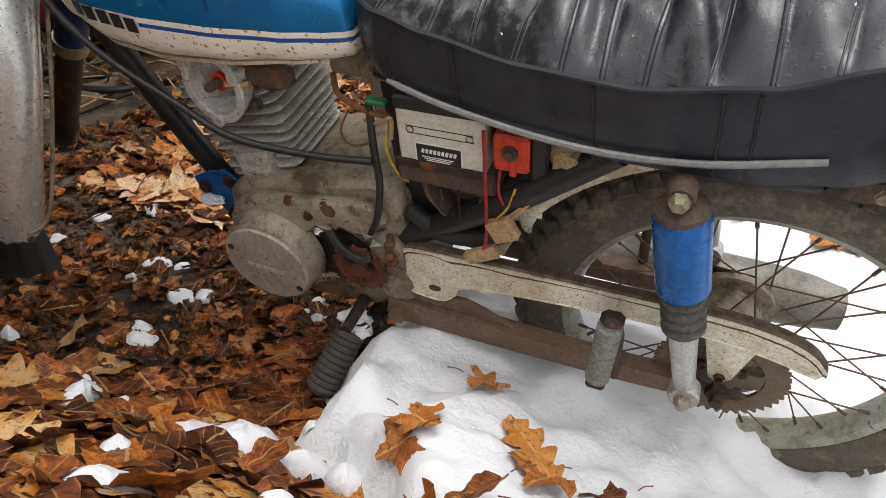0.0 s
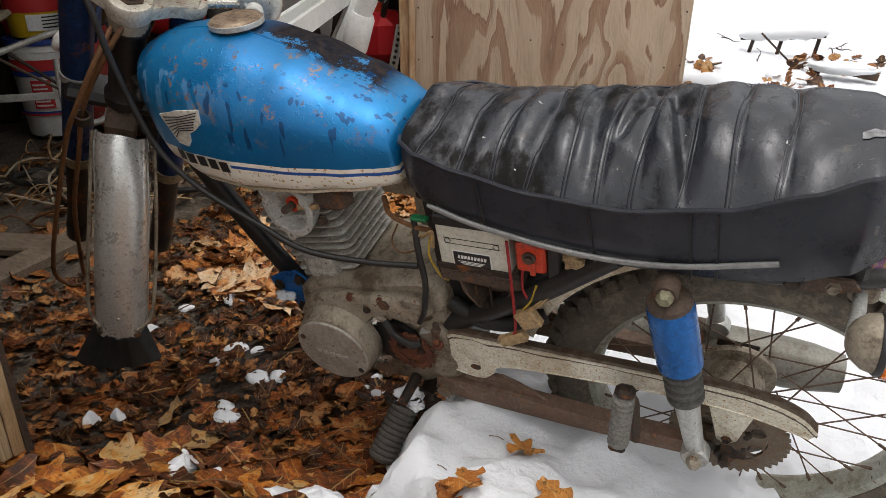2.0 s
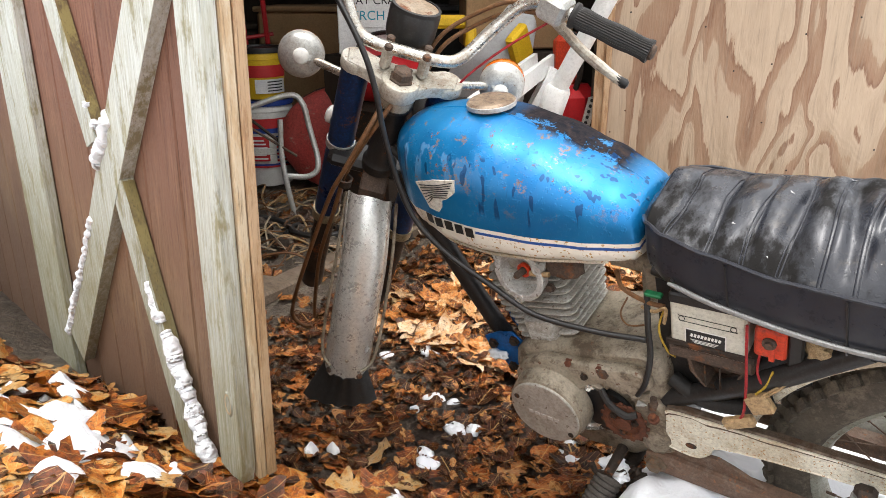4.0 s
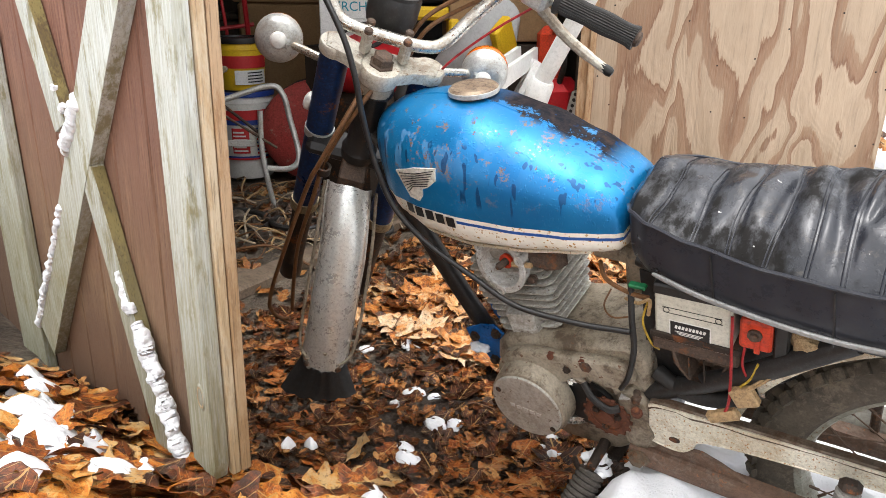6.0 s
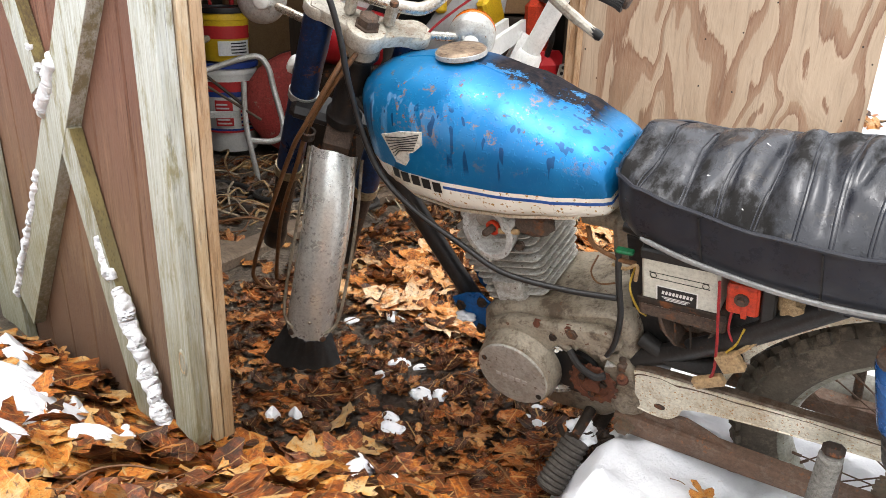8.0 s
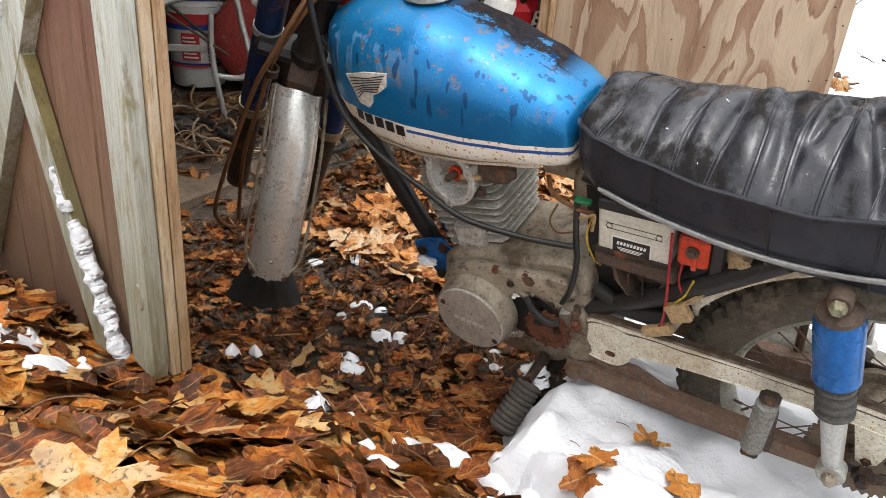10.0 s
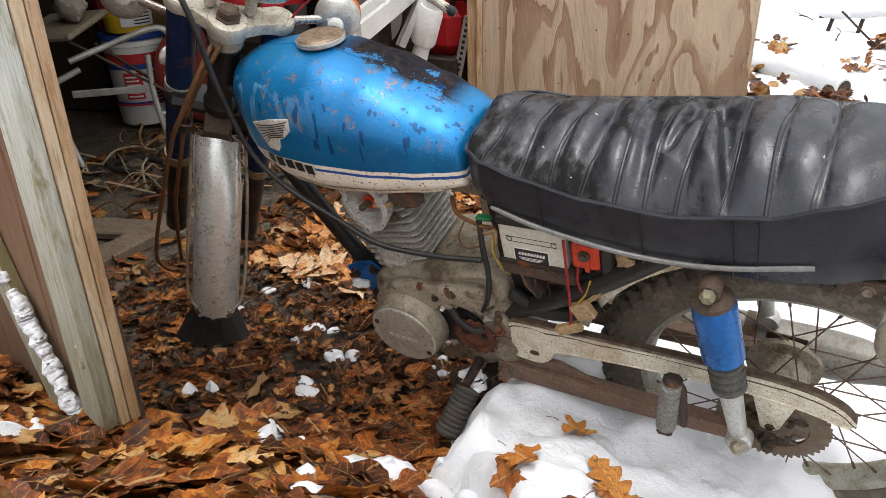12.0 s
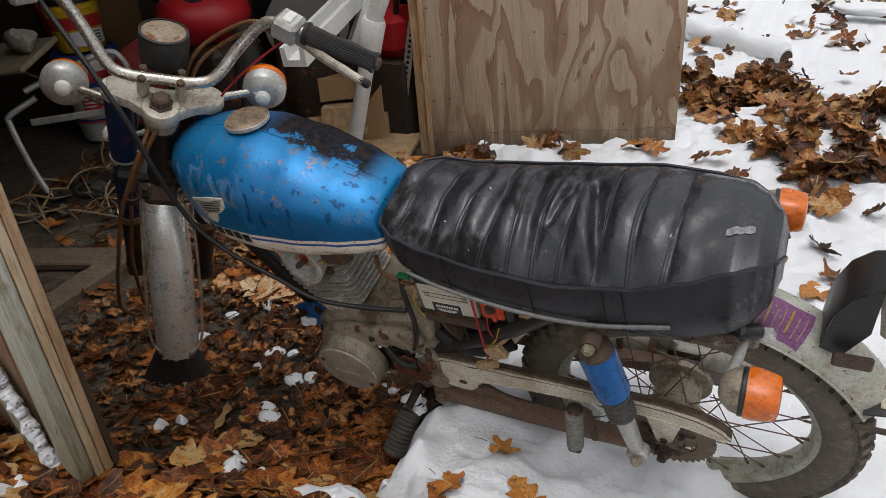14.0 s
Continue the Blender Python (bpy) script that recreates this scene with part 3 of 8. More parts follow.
bike = holder("motorcycle", "old rusty blue and white motorcycle with no front wheel, leaning", "motorcycle", bike_m)
YAX = Matrix.Rotation(radians(90), 4, 'X')   # turns z into -y
AX = Vector((0.022, 0.0, 0.259))             # rear axle


def interp(tab, x):
    for (a, *p), (b, *q) in zip(tab, tab[1:]):
        if x <= b:
            t = max(0.0, (x - a) / (b - a))
            t = t * t * (3 - 2 * t) * 0.5 + t * 0.5
            return [u + (w - u) * t for u, w in zip(p, q)]
    return list(tab[-1][1:])


def tank_material():
    n = Nodes("tank_paint")
    o = n.xyz()
    line = n.math('ADD', 0.7085, n.math('MULTIPLY', n.math('ADD', o[0], 0.74), -0.028))
    up = n.math('SUBTRACT', o[2], line)
    blue = n.ramp(n.noise(5, 5, 0.6), [(0.3, (0.003, 0.127, 0.345)), (0.7, (0.009, 0.212, 0.470))])
    # chalky band round the nose that ends in runs
    runs = n.math('POWER', n.noise(6, 2, 0.5, (7, 7, 0.4)), 4.0)
    top = n.math('SUBTRACT', n.math('ADD', 0.842, n.math('MULTIPLY', n.noise(24, 6, 0.75), 0.03)), n.math('MULTIPLY', runs, 0.75))
    chalk = n.math('MULTIPLY', n.ramp(n.math('MULTIPLY', n.math('SUBTRACT', top, o[2]), 20.0), [(0.0, 0.0), (0.1, 1.0)]), n.ramp(n.math('ADD', o[2], n.math('MULTIPLY', n.noise(30, 5, 0.7), 0.03)), [(0.782, 0.0), (0.812, 1.0)]))
    chalk = n.math('MULTIPLY', chalk, n.ramp(n.math('ADD', o[0], 1.0), [(0.06, 0.9), (0.18, 0.75), (0.32, 0.12)]))
    chalk = n.math('MULTIPLY', chalk, n.ramp(n.noise(30, 6, 0.75), [(0.3, 0.55), (0.6, 1.0)]))
    col = n.mix(n.math('MULTIPLY', chalk, 0.6), blue, (0.15, 0.25, 0.36))
    grey = n.ramp(n.noise(30, 7, 0.8), [(0.58, 0.0), (0.62, 1.0)])
    col = n.mix(n.math('MULTIPLY', grey, n.ramp(o[2], [(0.72, 0.0), (0.80, 1.0)])), col, (0.21, 0.16, 0.13))
    rust = n.math('MAXIMUM', n.ramp(n.noise(17, 9, 0.82), [(0.605, 0.0), (0.622, 1.0)]), n.math('MULTIPLY', n.dots(110, 0.30, 0.10, 2.2), n.ramp(n.noise(8, 4, 0.6), [(0.46, 0.0), (0.54, 1.0)])))
    col = n.mix(n.math('MULTIPLY', rust, n.ramp(o[2], [(0.72, 0.0), (0.79, 1.0)])), col, (0.15, 0.085, 0.06))
    # black dirt lying along the far side of the seam, and thin dark runs down the flank
    dirt = n.math('ADD', n.math('MULTIPLY', n.math('ADD', o[1], -0.006), 22.0), n.math('MULTIPLY', n.math('SUBTRACT', n.noise(15, 8, 0.78), 0.47), 9.0))
    dirt = n.math('MULTIPLY', n.ramp(dirt, [(0.15, 0.0), (0.40, 1.0)]), n.ramp(n.math('ADD', o[0], 1.0), [(0.20, 0.0), (0.30, 1.0), (0.47, 1.0), (0.51, 0.0)]))
    dirt = n.math('MULTIPLY', dirt, n.ramp(n.math('ADD', n.math('MULTIPLY', o[1], 8.0), 0.5), [(0.36, 0.0), (0.47, 0.75), (0.53, 1.0)]))
    col = n.mix(n.math('MULTIPLY', dirt, 0.98), col, n.mix(n.ramp(n.noise(60, 6, 0.75), [(0.4, 0.0), (0.7, 1.0)]), (0.007, 0.005, 0.004), (0.04, 0.026, 0.02)))
    drip = n.math('MULTIPLY', n.ramp(n.noise(6, 1, 0.4, (13, 13, 0.12)), [(0.655, 0.0), (0.675, 1.0)]), n.ramp(n.math('ADD', o[2], n.math('MULTIPLY', n.noise(9, 2, 0.5, (4, 4, 0.1)), 0.09)), [(0.775, 0.0), (0.785, 1.0), (0.862, 1.0), (0.872, 0.0)]))
    col = n.mix(n.math('MULTIPLY', drip, 0.75), col, (0.002, 0.035, 0.115))
    cream = n.mix(n.ramp(n.noise(12, 5, 0.6), [(0.35, 0.0), (0.7, 1.0)]), (0.80, 0.77, 0.68), (0.66, 0.62, 0.50))
    spots = n.math('MAXIMUM', n.math('MULTIPLY', n.dots(170, 0.34, 0.45, 1.6), n.ramp(n.noise(9, 3, 0.6), [(0.42, 0.0), (0.5, 1.0)])), n.dots(90, 0.2, 0.10, 1.2))
    cream = n.mix(spots, cream, n.mix(n.noise(90, 3, 0.6), (0.5, 0.27, 0.02), (0.20, 0.085, 0.015)))
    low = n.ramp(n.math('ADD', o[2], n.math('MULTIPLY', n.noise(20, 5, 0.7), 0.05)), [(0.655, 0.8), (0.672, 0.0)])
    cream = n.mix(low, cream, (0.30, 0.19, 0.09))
    white = n.math('LESS_THAN', up, 0.0)
    pin = n.math('MULTIPLY', n.math('LESS_THAN', up, -0.0075), n.math('GREATER_THAN', up, -0.0130))
    pin = n.math('MULTIPLY', pin, n.math('GREATER_THAN', o[0], -0.742))
    col = n.mix(white, col, cream)
    col = n.mix(pin, col, (0.008, 0.07, 0.28))
    bad = n.math('MAXIMUM', n.math('MAXIMUM', rust, dirt), chalk)
    rough = n.math('ADD', n.math('ADD', 0.25, n.math('MULTIPLY', n.noise(14, 6, 0.7), 0.22)), n.math('MULTIPLY', bad, 0.45))
    drops = n.ramp(n.noise(150, 2, 0.5), [(0.60, 0.0), (0.68, 1.0)])
    h = n.math('ADD', n.math('MULTIPLY', drops, 1.6), n.math('MULTIPLY', rust, 2.0))
    return n.done(col, rough, n.math('MULTIPLY', n.math('MULTIPLY', n.math('SUBTRACT', 1.0, white), n.math('SUBTRACT', 1.0, bad)), 0.48), n.bump(h, 0.3, 0.001), Specular_IOR_Level=n.math('SUBTRACT', 0.5, n.math('MULTIPLY', dirt, 0.42)), Coat_Weight=n.math('MULTIPLY', n.math('SUBTRACT', 1.0, bad), 0.08), Coat_Roughness=0.15)


M_TANK = tank_material()

# x, bottom z, top z, half width, height of the widest point
TANK = [(-0.945, 0.735, 0.822, 0.035, 0.785), (-0.935, 0.705, 0.838, 0.06, 0.77), (-0.915, 0.685, 0.850, 0.083, 0.755), (-0.88, 0.662, 0.860, 0.102, 0.745),
        (-0.82, 0.642, 0.866, 0.118, 0.74), (-0.74, 0.636, 0.862, 0.124, 0.735), (-0.65, 0.640, 0.838, 0.120, 0.73), (-0.56, 0.648, 0.802, 0.106, 0.72),
        (-0.51, 0.652, 0.778, 0.092, 0.712), (-0.482, 0.657, 0.759, 0.082, 0.708), (-0.472, 0.668, 0.745, 0.074, 0.705)]



def tank_ring(x):
    zb, zt, w, zw = interp(TANK, x)
    ring = []
    for k in range(48):
        a = 2 * math.pi * k / 48
        c, s = math.cos(a), math.sin(a)
        e = 0.72 if s > 0 else 0.42
        y = w * math.copysign(abs(c) ** (0.80 if s > 0 else 0.5), c)
        z = zw + (zt - zw if s > 0 else zw - zb) * math.copysign(abs(s) ** e, s)
        ring.append((x, y, z))
    return ring


tank_xs = [-0.945 + 0.473 * (k / 44) for k in range(45)]
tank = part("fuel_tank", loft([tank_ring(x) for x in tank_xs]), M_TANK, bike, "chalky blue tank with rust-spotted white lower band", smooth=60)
part("tank_lip", loft([[(x, interp(TANK, x)[2] * 0.80 * s, interp(TANK, x)[0] + 0.006 + dz) for s, dz in ((1, 0), (1, -0.005), (-1, -0.005), (-1, 0))] for x in tank_xs[4:40]]), M_GUARD, tank, "rusty seam")
part("tank_seam", tube([(x, 0.004, interp(TANK, x)[1] - 0.0004) for x in tank_xs[6:43:2]], 0.0022, 6), M_TANK, tank)
part("filler_neck", lathe([(0.040, 0), (0.036, 0.008), (0.034, 0.018)], 24, axis_m((-0.765, 0.020, 0.848), (0.02, 0.10, 1))), M_RUST, tank)
part("fuel_cap", lathe([(0.0, 0.0), (0.040, 0.0), (0.042, 0.003), (0.042, 0.010), (0.038, 0.0135), (0.0, 0.015)], 32, axis_m((-0.765, 0.020, 0.8625), (0.02, 0.10, 1))), weathered("rusty_chrome_cap", (0.34, 0.26, 0.18), (0.15, 0.085, 0.05), (0.045, 0.03, 0.022), 0.5, 0.4, 0.85, (), 22, 0.4), tank, "rust-blotched chrome filler cap")

part("cap_rim", ring_lathe([(0.041, 0.001), (0.0432, 0.002), (0.0432, 0.009), (0.041, 0.010)], 48, axis_m((-0.765, 0.020, 0.8625), (0.02, 0.10, 1))), M_GALV, tank, "silver knurled cap edge")


def on_tank(x, z, off=0.0015):
    """The place on the left flank of the tank at x and z."""
    zb, zt, w, zw = interp(TANK, x)
    s = (z - zw) / ((zt - zw) if z > zw else (zw - zb))
    s = max(-1.0, min(1.0, s))
    q = math.asin(min(1, abs(s) ** (1 / (0.72 if s > 0 else 0.42))))
    return (x, -w * math.cos(q) ** (0.80 if s > 0 else 0.5) - off, z)


M_BADGE = worn("cream_badge", (0.72, 0.70, 0.62), (0.58, 0.55, 0.45), 0.45, 0.1, 20, 90, 0.1)
WING = [(-0.862, 0.772), (-0.815, 0.787), (-0.767, 0.793), (-0.769, 0.771), (-0.787, 0.757), (-0.801, 0.751), (-0.804, 0.737), (-0.813, 0.726), (-0.834, 0.729), (-0.845, 0.748)]
wing_v = [on_tank(x, z, 0.003) for x, z in WING] + [on_tank(x, z, 0.0002) for x, z in WING]
badge = part("side_badge", (wing_v, [tuple(range(10))] + [(i, (i + 1) % 10, 10 + (i + 1) % 10, 10 + i) for i in range(10)]), M_BADGE, tank, "cream fan-shaped badge", smooth=0)
for k in range(7):
    x0, z0 = -0.771 - 0.003 * k, 0.789 - 0.005 * k
    part("badge_line", tube([on_tank(x0, z0, 0.0034), on_tank((x0 - 0.85) / 2, (z0 + 0.767 - 0.003 * k) / 2, 0.0036), on_tank(-0.852 + 0.003 * k, 0.770 - 0.005 * k, 0.0034)], 0.0009, 4), M_PLASTIC, badge)
for k in range(5):
    x = -0.852 + 0.0225 * k
    z = 0.704 - 0.0018 * k
    part("name_bar", loft([[on_tank(x + dx, z + dz + 0.0, 0.0022) for dz in (0.0098, 0.0, -0.0098)] for dx in (0.0, 0.008, 0.0175)], False, False), M_PLASTIC, tank, "black raised mark")


def vinyl_material():
    n = Nodes("wet_black_vinyl")
    a = n.noise(9, 7, 0.7)
    b = n.noise(240, 3, 0.6)
    # a film of meltwater with ragged gaps where the vinyl is rough and black
    film = n.ramp(n.math('ADD', n.math('MULTIPLY', n.noise(7, 3, 0.6, (1.6, 0.7, 1)), 0.62), n.math('MULTIPLY', n.noise(40, 8, 0.8, (1.3, 0.6, 1)), 0.38)), [(0.395, 0.0), (0.475, 1.0)])
    col = n.mix(n.ramp(a, [(0.35, 0.0), (0.7, 1.0)]), (0.011, 0.0122, 0.0160), (0.027, 0.0292, 0.0365))
    dust = n.ramp(n.noise(26, 8, 0.8), [(0.57, 0.0), (0.64, 1.0)])
    col = n.mix(n.math('MULTIPLY', dust, 0.5), col, (0.085, 0.075, 0.062))
    col = n.mix(n.math('SUBTRACT', 1.0, film), col, (0.008, 0.0072, 0.0065))
    col = n.mix(n.dots(55, 0.10, 0.10, 0.8), col, (0.45, 0.44, 0.42))
    rough = n.math('ADD', n.math('SUBTRACT', 0.70, n.math('MULTIPLY', film, 0.44)), n.math('MULTIPLY', n.math('SUBTRACT', a, 0.5), 0.3))
    drops = n.ramp(n.noise(130, 2, 0.5), [(0.62, 0.0), (0.70, 1.0)])
    wr = n.math('ADD', n.math('MULTIPLY', n.noise(22, 4, 0.6, (1.3, 0.5, 1.0), 0.8), 1.0), n.math('MULTIPLY', drops, 0.25))
    return n.done(col, rough, 0, n.bump(n.math('ADD', n.math('MULTIPLY', b, 0.12), wr), 0.22, 0.005), Specular_IOR_Level=n.math('ADD', 0.14, n.math('MULTIPLY', film, 0.42)))


M_VINYL = vinyl_material()
M_VINYLSIDE = weathered("dull_black_vinyl", (0.014, 0.0160, 0.022), (0.026, 0.0285, 0.037), (0.040, 0.041, 0.045), 0.30, 0.0, 0.4, (), 6, 0.10, (1, 1, 0.4), 0.24)
M_FADED = worn("faded_print", (0.16, 0.16, 0.155), (0.05, 0.05, 0.05), 0.6, 0, 60, 200, 0.1)
# x, bottom z, left piping z, crown z, half width at the piping, right piping z
SEAT = [(-0.466, 0.690, 0.744, 0.750, 0.062, 0.744), (-0.452, 0.672, 0.752, 0.766, 0.090, 0.744), (-0.42, 0.664, 0.750, 0.770, 0.112, 0.736), (-0.36, 0.650, 0.738, 0.766, 0.122, 0.724),
        (-0.26, 0.628, 0.720, 0.770, 0.127, 0.728), (-0.14, 0.618, 0.714, 0.780, 0.130, 0.736), (-0.02, 0.622, 0.735, 0.792, 0.132, 0.746), (0.06, 0.634, 0.766, 0.795, 0.130, 0.741),
        (0.115, 0.648, 0.788, 0.799, 0.120, 0.738), (0.145, 0.660, 0.786, 0.791, 0.101, 0.733), (0.166, 0.675, 0.770, 0.775, 0.075, 0.721), (0.178, 0.695, 0.745, 0.752, 0.035, 0.709)]
SEAMS = [-0.412, -0.357, -0.305, -0.258, -0.214, -0.171, -0.125, -0.073, -0.021, 0.034]


def crease(x, u, x0, lean, wide, left, right, deep):
    """A fold across the vinyl: steep on its rear side, soft on its front side."""
    d = x - x0 - lean * u
    along = smooth(left - 0.25, left, u) * (1 - smooth(right, right + 0.3, u))
    return -deep * along * (math.exp(-(d / wide) ** 2) if d > 0 else math.exp(-(d / (wide * 0.45)) ** 2) - 0.35 * math.exp(-((d + wide * 1.5) / wide) ** 2))


def seat_point(x, u):
    """u from -1 (left piping) to 1 (right piping), over the top."""
    zb, zl, zc, w, zr = interp(SEAT, x)
    d = min(abs(x - s) for s in SEAMS)
    edge = 1 - abs(u) ** 6
    groove = 0.0038 * math.exp(-(d / 0.0042) ** 2) * edge
    zside = zl if u < 0 else zr
    z = zside + (zc - zside) * (1 - abs(u) ** 2.6)
    z += 0.0042 * (1 - math.exp(-(d / 0.014) ** 2)) * edge * (1 - smooth(0.05, 0.1, x))
    soft = (1 - smooth(0.04, 0.12, x)) * edge
    z -= 0.0025 * abs(noise.noise(Vector((x * 22 + 3 * u, u * 1.8, 8)))) * soft
    z += (0.008 * noise.noise(Vector((x * 9, u * 1.2, 2))) + 0.0055 * noise.noise(Vector((x * 24, u * 2.6, 5)))) * soft
    # short puckers that run in from the piping
    z += 0.0022 * math.sin(x * 130 + 5 * noise.noise(Vector((x * 8, 0, 4)))) * smooth(-0.45, -0.85, u) * (1 - abs(u) ** 10) * smooth(-0.42, -0.3, x) * (1 - smooth(0.0, 0.08, x))
    z += crease(x, u, -0.198, -0.012, 0.020, -0.85, 0.45, 0.016) * edge + crease(x, u, -0.098, -0.03, 0.018, -0.9, 0.15, 0.019) * edge
    z += crease(x, u, -0.150, 0.03, 0.010, -0.3, 0.5, 0.008) * edge + crease(x, u, -0.262, 0.01, 0.014, -0.5, 0.2, 0.007) * edge
    z -= 0.010 * math.exp(-((x + 0.135) / 0.012) ** 2 - ((u - 0.12) / 0.10) ** 2) + 0.008 * math.exp(-((x + 0.105) / 0.010) ** 2 - ((u - 0.3) / 0.12) ** 2)
    return (x, w * u * (1 - 0.02 * abs(u)), z - groove)


seat_xs = [-0.466 + 0.644 * (0.5 - 0.5 * math.cos(math.pi * k / 240)) * 0.35 + 0.644 * k / 240 * 0.65 for k in range(241)]
seat = part("seat", loft([[seat_point(x, -1 + 2 * k / 48) for k in range(49)] for x in seat_xs], False, False), M_VINYL, bike, "wrinkled wet black vinyl seat with cross seams", smooth=80)


def seat_side(x):
    zb, zl, zc, w, zr = interp(SEAT, x)
    out = []
    for s in (-1, 1):
        zp = zl if s < 0 else zr
        col = [(x, s * (w * (1.0 + 0.035 * math.sin(math.pi * t))) * (1 - 0.06 * max(0, t - 0.75) * 4), zp + (zb - zp) * t) for t in (0, 0.08, 0.2, 0.35, 0.5, 0.65, 0.8, 0.92, 1.0)]
        out += col if s < 0 else col[::-1]
    return out


part("seat_skirt", loft([seat_side(x) for x in seat_xs]), M_VINYLSIDE, seat, "dull black vinyl side panel", smooth=60)
for s in (-1, 1):
    part("piping", tube([(x, s * (interp(SEAT, x)[3] + 0.002), interp(SEAT, x)[1 if s < 0 else 4] + 0.001) for x in seat_xs[::2]], 0.0033, 6), M_VINYLSIDE, seat)
part("trim_strip", tube(spline([(-0.412, -0.119, 0.672), (-0.33, -0.131, 0.657), (-0.2, -0.1365, 0.640), (-0.08, -0.1395, 0.645), (0.041, -0.1365, 0.671)], 6), [0.0026] + [0.0040] * 23 + [0.0036], 8), worn("dull_trim_strip", (0.27, 0.27, 0.26), (0.19, 0.19, 0.185), 0.45, 0.4, 12, 80, 0.1, grime=0.2), seat, "thin dull chrome strip")
for x0 in SEAMS:
    for dx in (-0.0022, 0.0022):
        part("seat_seam", tube([Vector(seat_point(x0 + dx + 0.0035 * math.sin(3 * u + x0 * 40) + 0.004 * u, u)) + Vector((0, 0, 0.0003)) for u in (-0.99 + 1.98 * k / 36 for k in range(37))], 0.0011, 5), M_VINYLSIDE, seat)
for x in (-0.33, -0.18, -0.06, -0.03):
    zb, zp, zc, w, zr = interp(SEAT, x)
    part("skirt_seam", tube([(x, -w * 1.03 - 0.001, zp - 0.004), (x + 0.004, -w * 1.04 - 0.001, (zp + zb) / 2), (x + 0.006, -w * 1.02, zb + 0.004)], 0.0016, 5), M_PLASTIC, seat)
scuff_x = [0.100 + 0.006 * k for k in range(7)]
part("scuff", loft([[Vector(seat_point(x, -0.44 + 0.012 * k + du)) + Vector((0, 0, 0.0012)) for du in (-0.045 - 0.02 * (k % 2), 0.0, 0.05 + 0.015 * (k % 3))] for k, x in enumerate(scuff_x)], False, False), worn("pale_scuffed_vinyl", (0.42, 0.42, 0.42), (0.05, 0.05, 0.055), 0.6, 0, 90, 300, 0.2, grime=0.6), seat, "pale scuffed scratch in the vinyl")
for k in range(5):
    x = 0.128 + 0.008 * k
    zb, zp, zc, w, zr = interp(SEAT, x)
    part("faded_mark", box((x, -w * 1.035 - 0.0005, zp + (zb - zp) * (0.5 - 0.05 * k)), (0.0045, 0.0016, 0.013), 0.0005), M_FADED, seat)
part("seat_base", box((-0.14, 0, 0.635), (0.56, 0.19, 0.03), 0.006), M_BLACKFRAME, seat)

# rear wheel; tyre and rim sit a little behind the hub
WC, WK = AX + Vector((0.012, 0, -0.008)), 1.05
WHEEL_M = Matrix.Translation(WC) @ YAX @ Matrix.Diagonal((WK, WK, 1, 1))
wheel = part("rear_wheel", lathe([(0.0, -0.075), (0.03, -0.075), (0.034, -0.06), (0.062, -0.052), (0.062, -0.04), (0.045, -0.034), (0.045, 0.03), (0.07, 0.036), (0.072, 0.062), (0.04, 0.068), (0.0, 0.07)], 40, Matrix.Translation(AX) @ YAX), M_ALLOY, bike, "dirty spoked rear wheel")
TY = [(0.236, -0.030), (0.246, -0.039), (0.266, -0.043), (0.286, -0.040), (0.299, -0.028), (0.304, -0.012), (0.305, 0.0), (0.304, 0.012), (0.299, 0.028), (0.286, 0.040), (0.266, 0.043), (0.246, 0.039), (0.236, 0.030), (0.232, 0.0)]
tyre = part("tyre", ring_lathe(TY, 96, WHEEL_M), M_TYRE, wheel, "dusty black knobbly tyre")
blocks = []
for k in range(58):
    a = 2 * math.pi * k / 58
    for y, wdt, tilt, rr in ((-0.032, 0.016, 0.75, 0.297), (-0.0105, 0.016, 0.2, 0.3045), (0.0105, 0.016, -0.2, 0.3045), (0.032, 0.016, -0.75, 0.297)):
        aa = a + (math.pi / 58 if abs(y) < 0.02 else 0)
        m = Matrix.Rotation(-aa, 4, 'Y') @ Matrix.Translation((rr * WK, y, 0)) @ Matrix.Rotation(tilt, 4, 'Z')
        c = [Vector((i * 0.009, j * wdt / 2, l * 0.0105)) for i in (-1, 1) for j in (-1, 1) for l in (-1, 1)]
        v = [tuple(m @ Vector((q.x, q.y * (0.85 if q.x > 0 else 1), q.z * (0.85 if q.x > 0 else 1))) + WC) for q in c]
        blocks.append((v, [(0, 1, 3, 2), (4, 6, 7, 5), (0, 4, 5, 1), (2, 3, 7, 6), (0, 2, 6, 4), (1, 5, 7, 3)]))
tagged(part("tread", cat(*blocks), M_TYRE, tyre, smooth=0), kind="stuff")
RIM = [(0.222, -0.017), (0.226, -0.024), (0.243, -0.031), (0.246, -0.029), (0.2385, -0.022), (0.234, 0.0), (0.2385, 0.022), (0.246, 0.029), (0.243, 0.031), (0.226, 0.024), (0.222, 0.017), (0.218, 0.0)]
part("rim", ring_lathe(RIM, 96, WHEEL_M), weathered("grey_green_rim", (0.40, 0.40, 0.34), (0.29, 0.285, 0.23), (0.16, 0.13, 0.08), 0.5, 0.25, 0.6, ((160, 0.3, 0.2, (0.14, 0.09, 0.05)),), 9), wheel, "tarnished grey-green steel rim")
M_SPOKE = worn("rusty_spoke", (0.17, 0.12, 0.09), (0.11, 0.06, 0.035), 0.6, 0.4, 40, 160, 0.3)
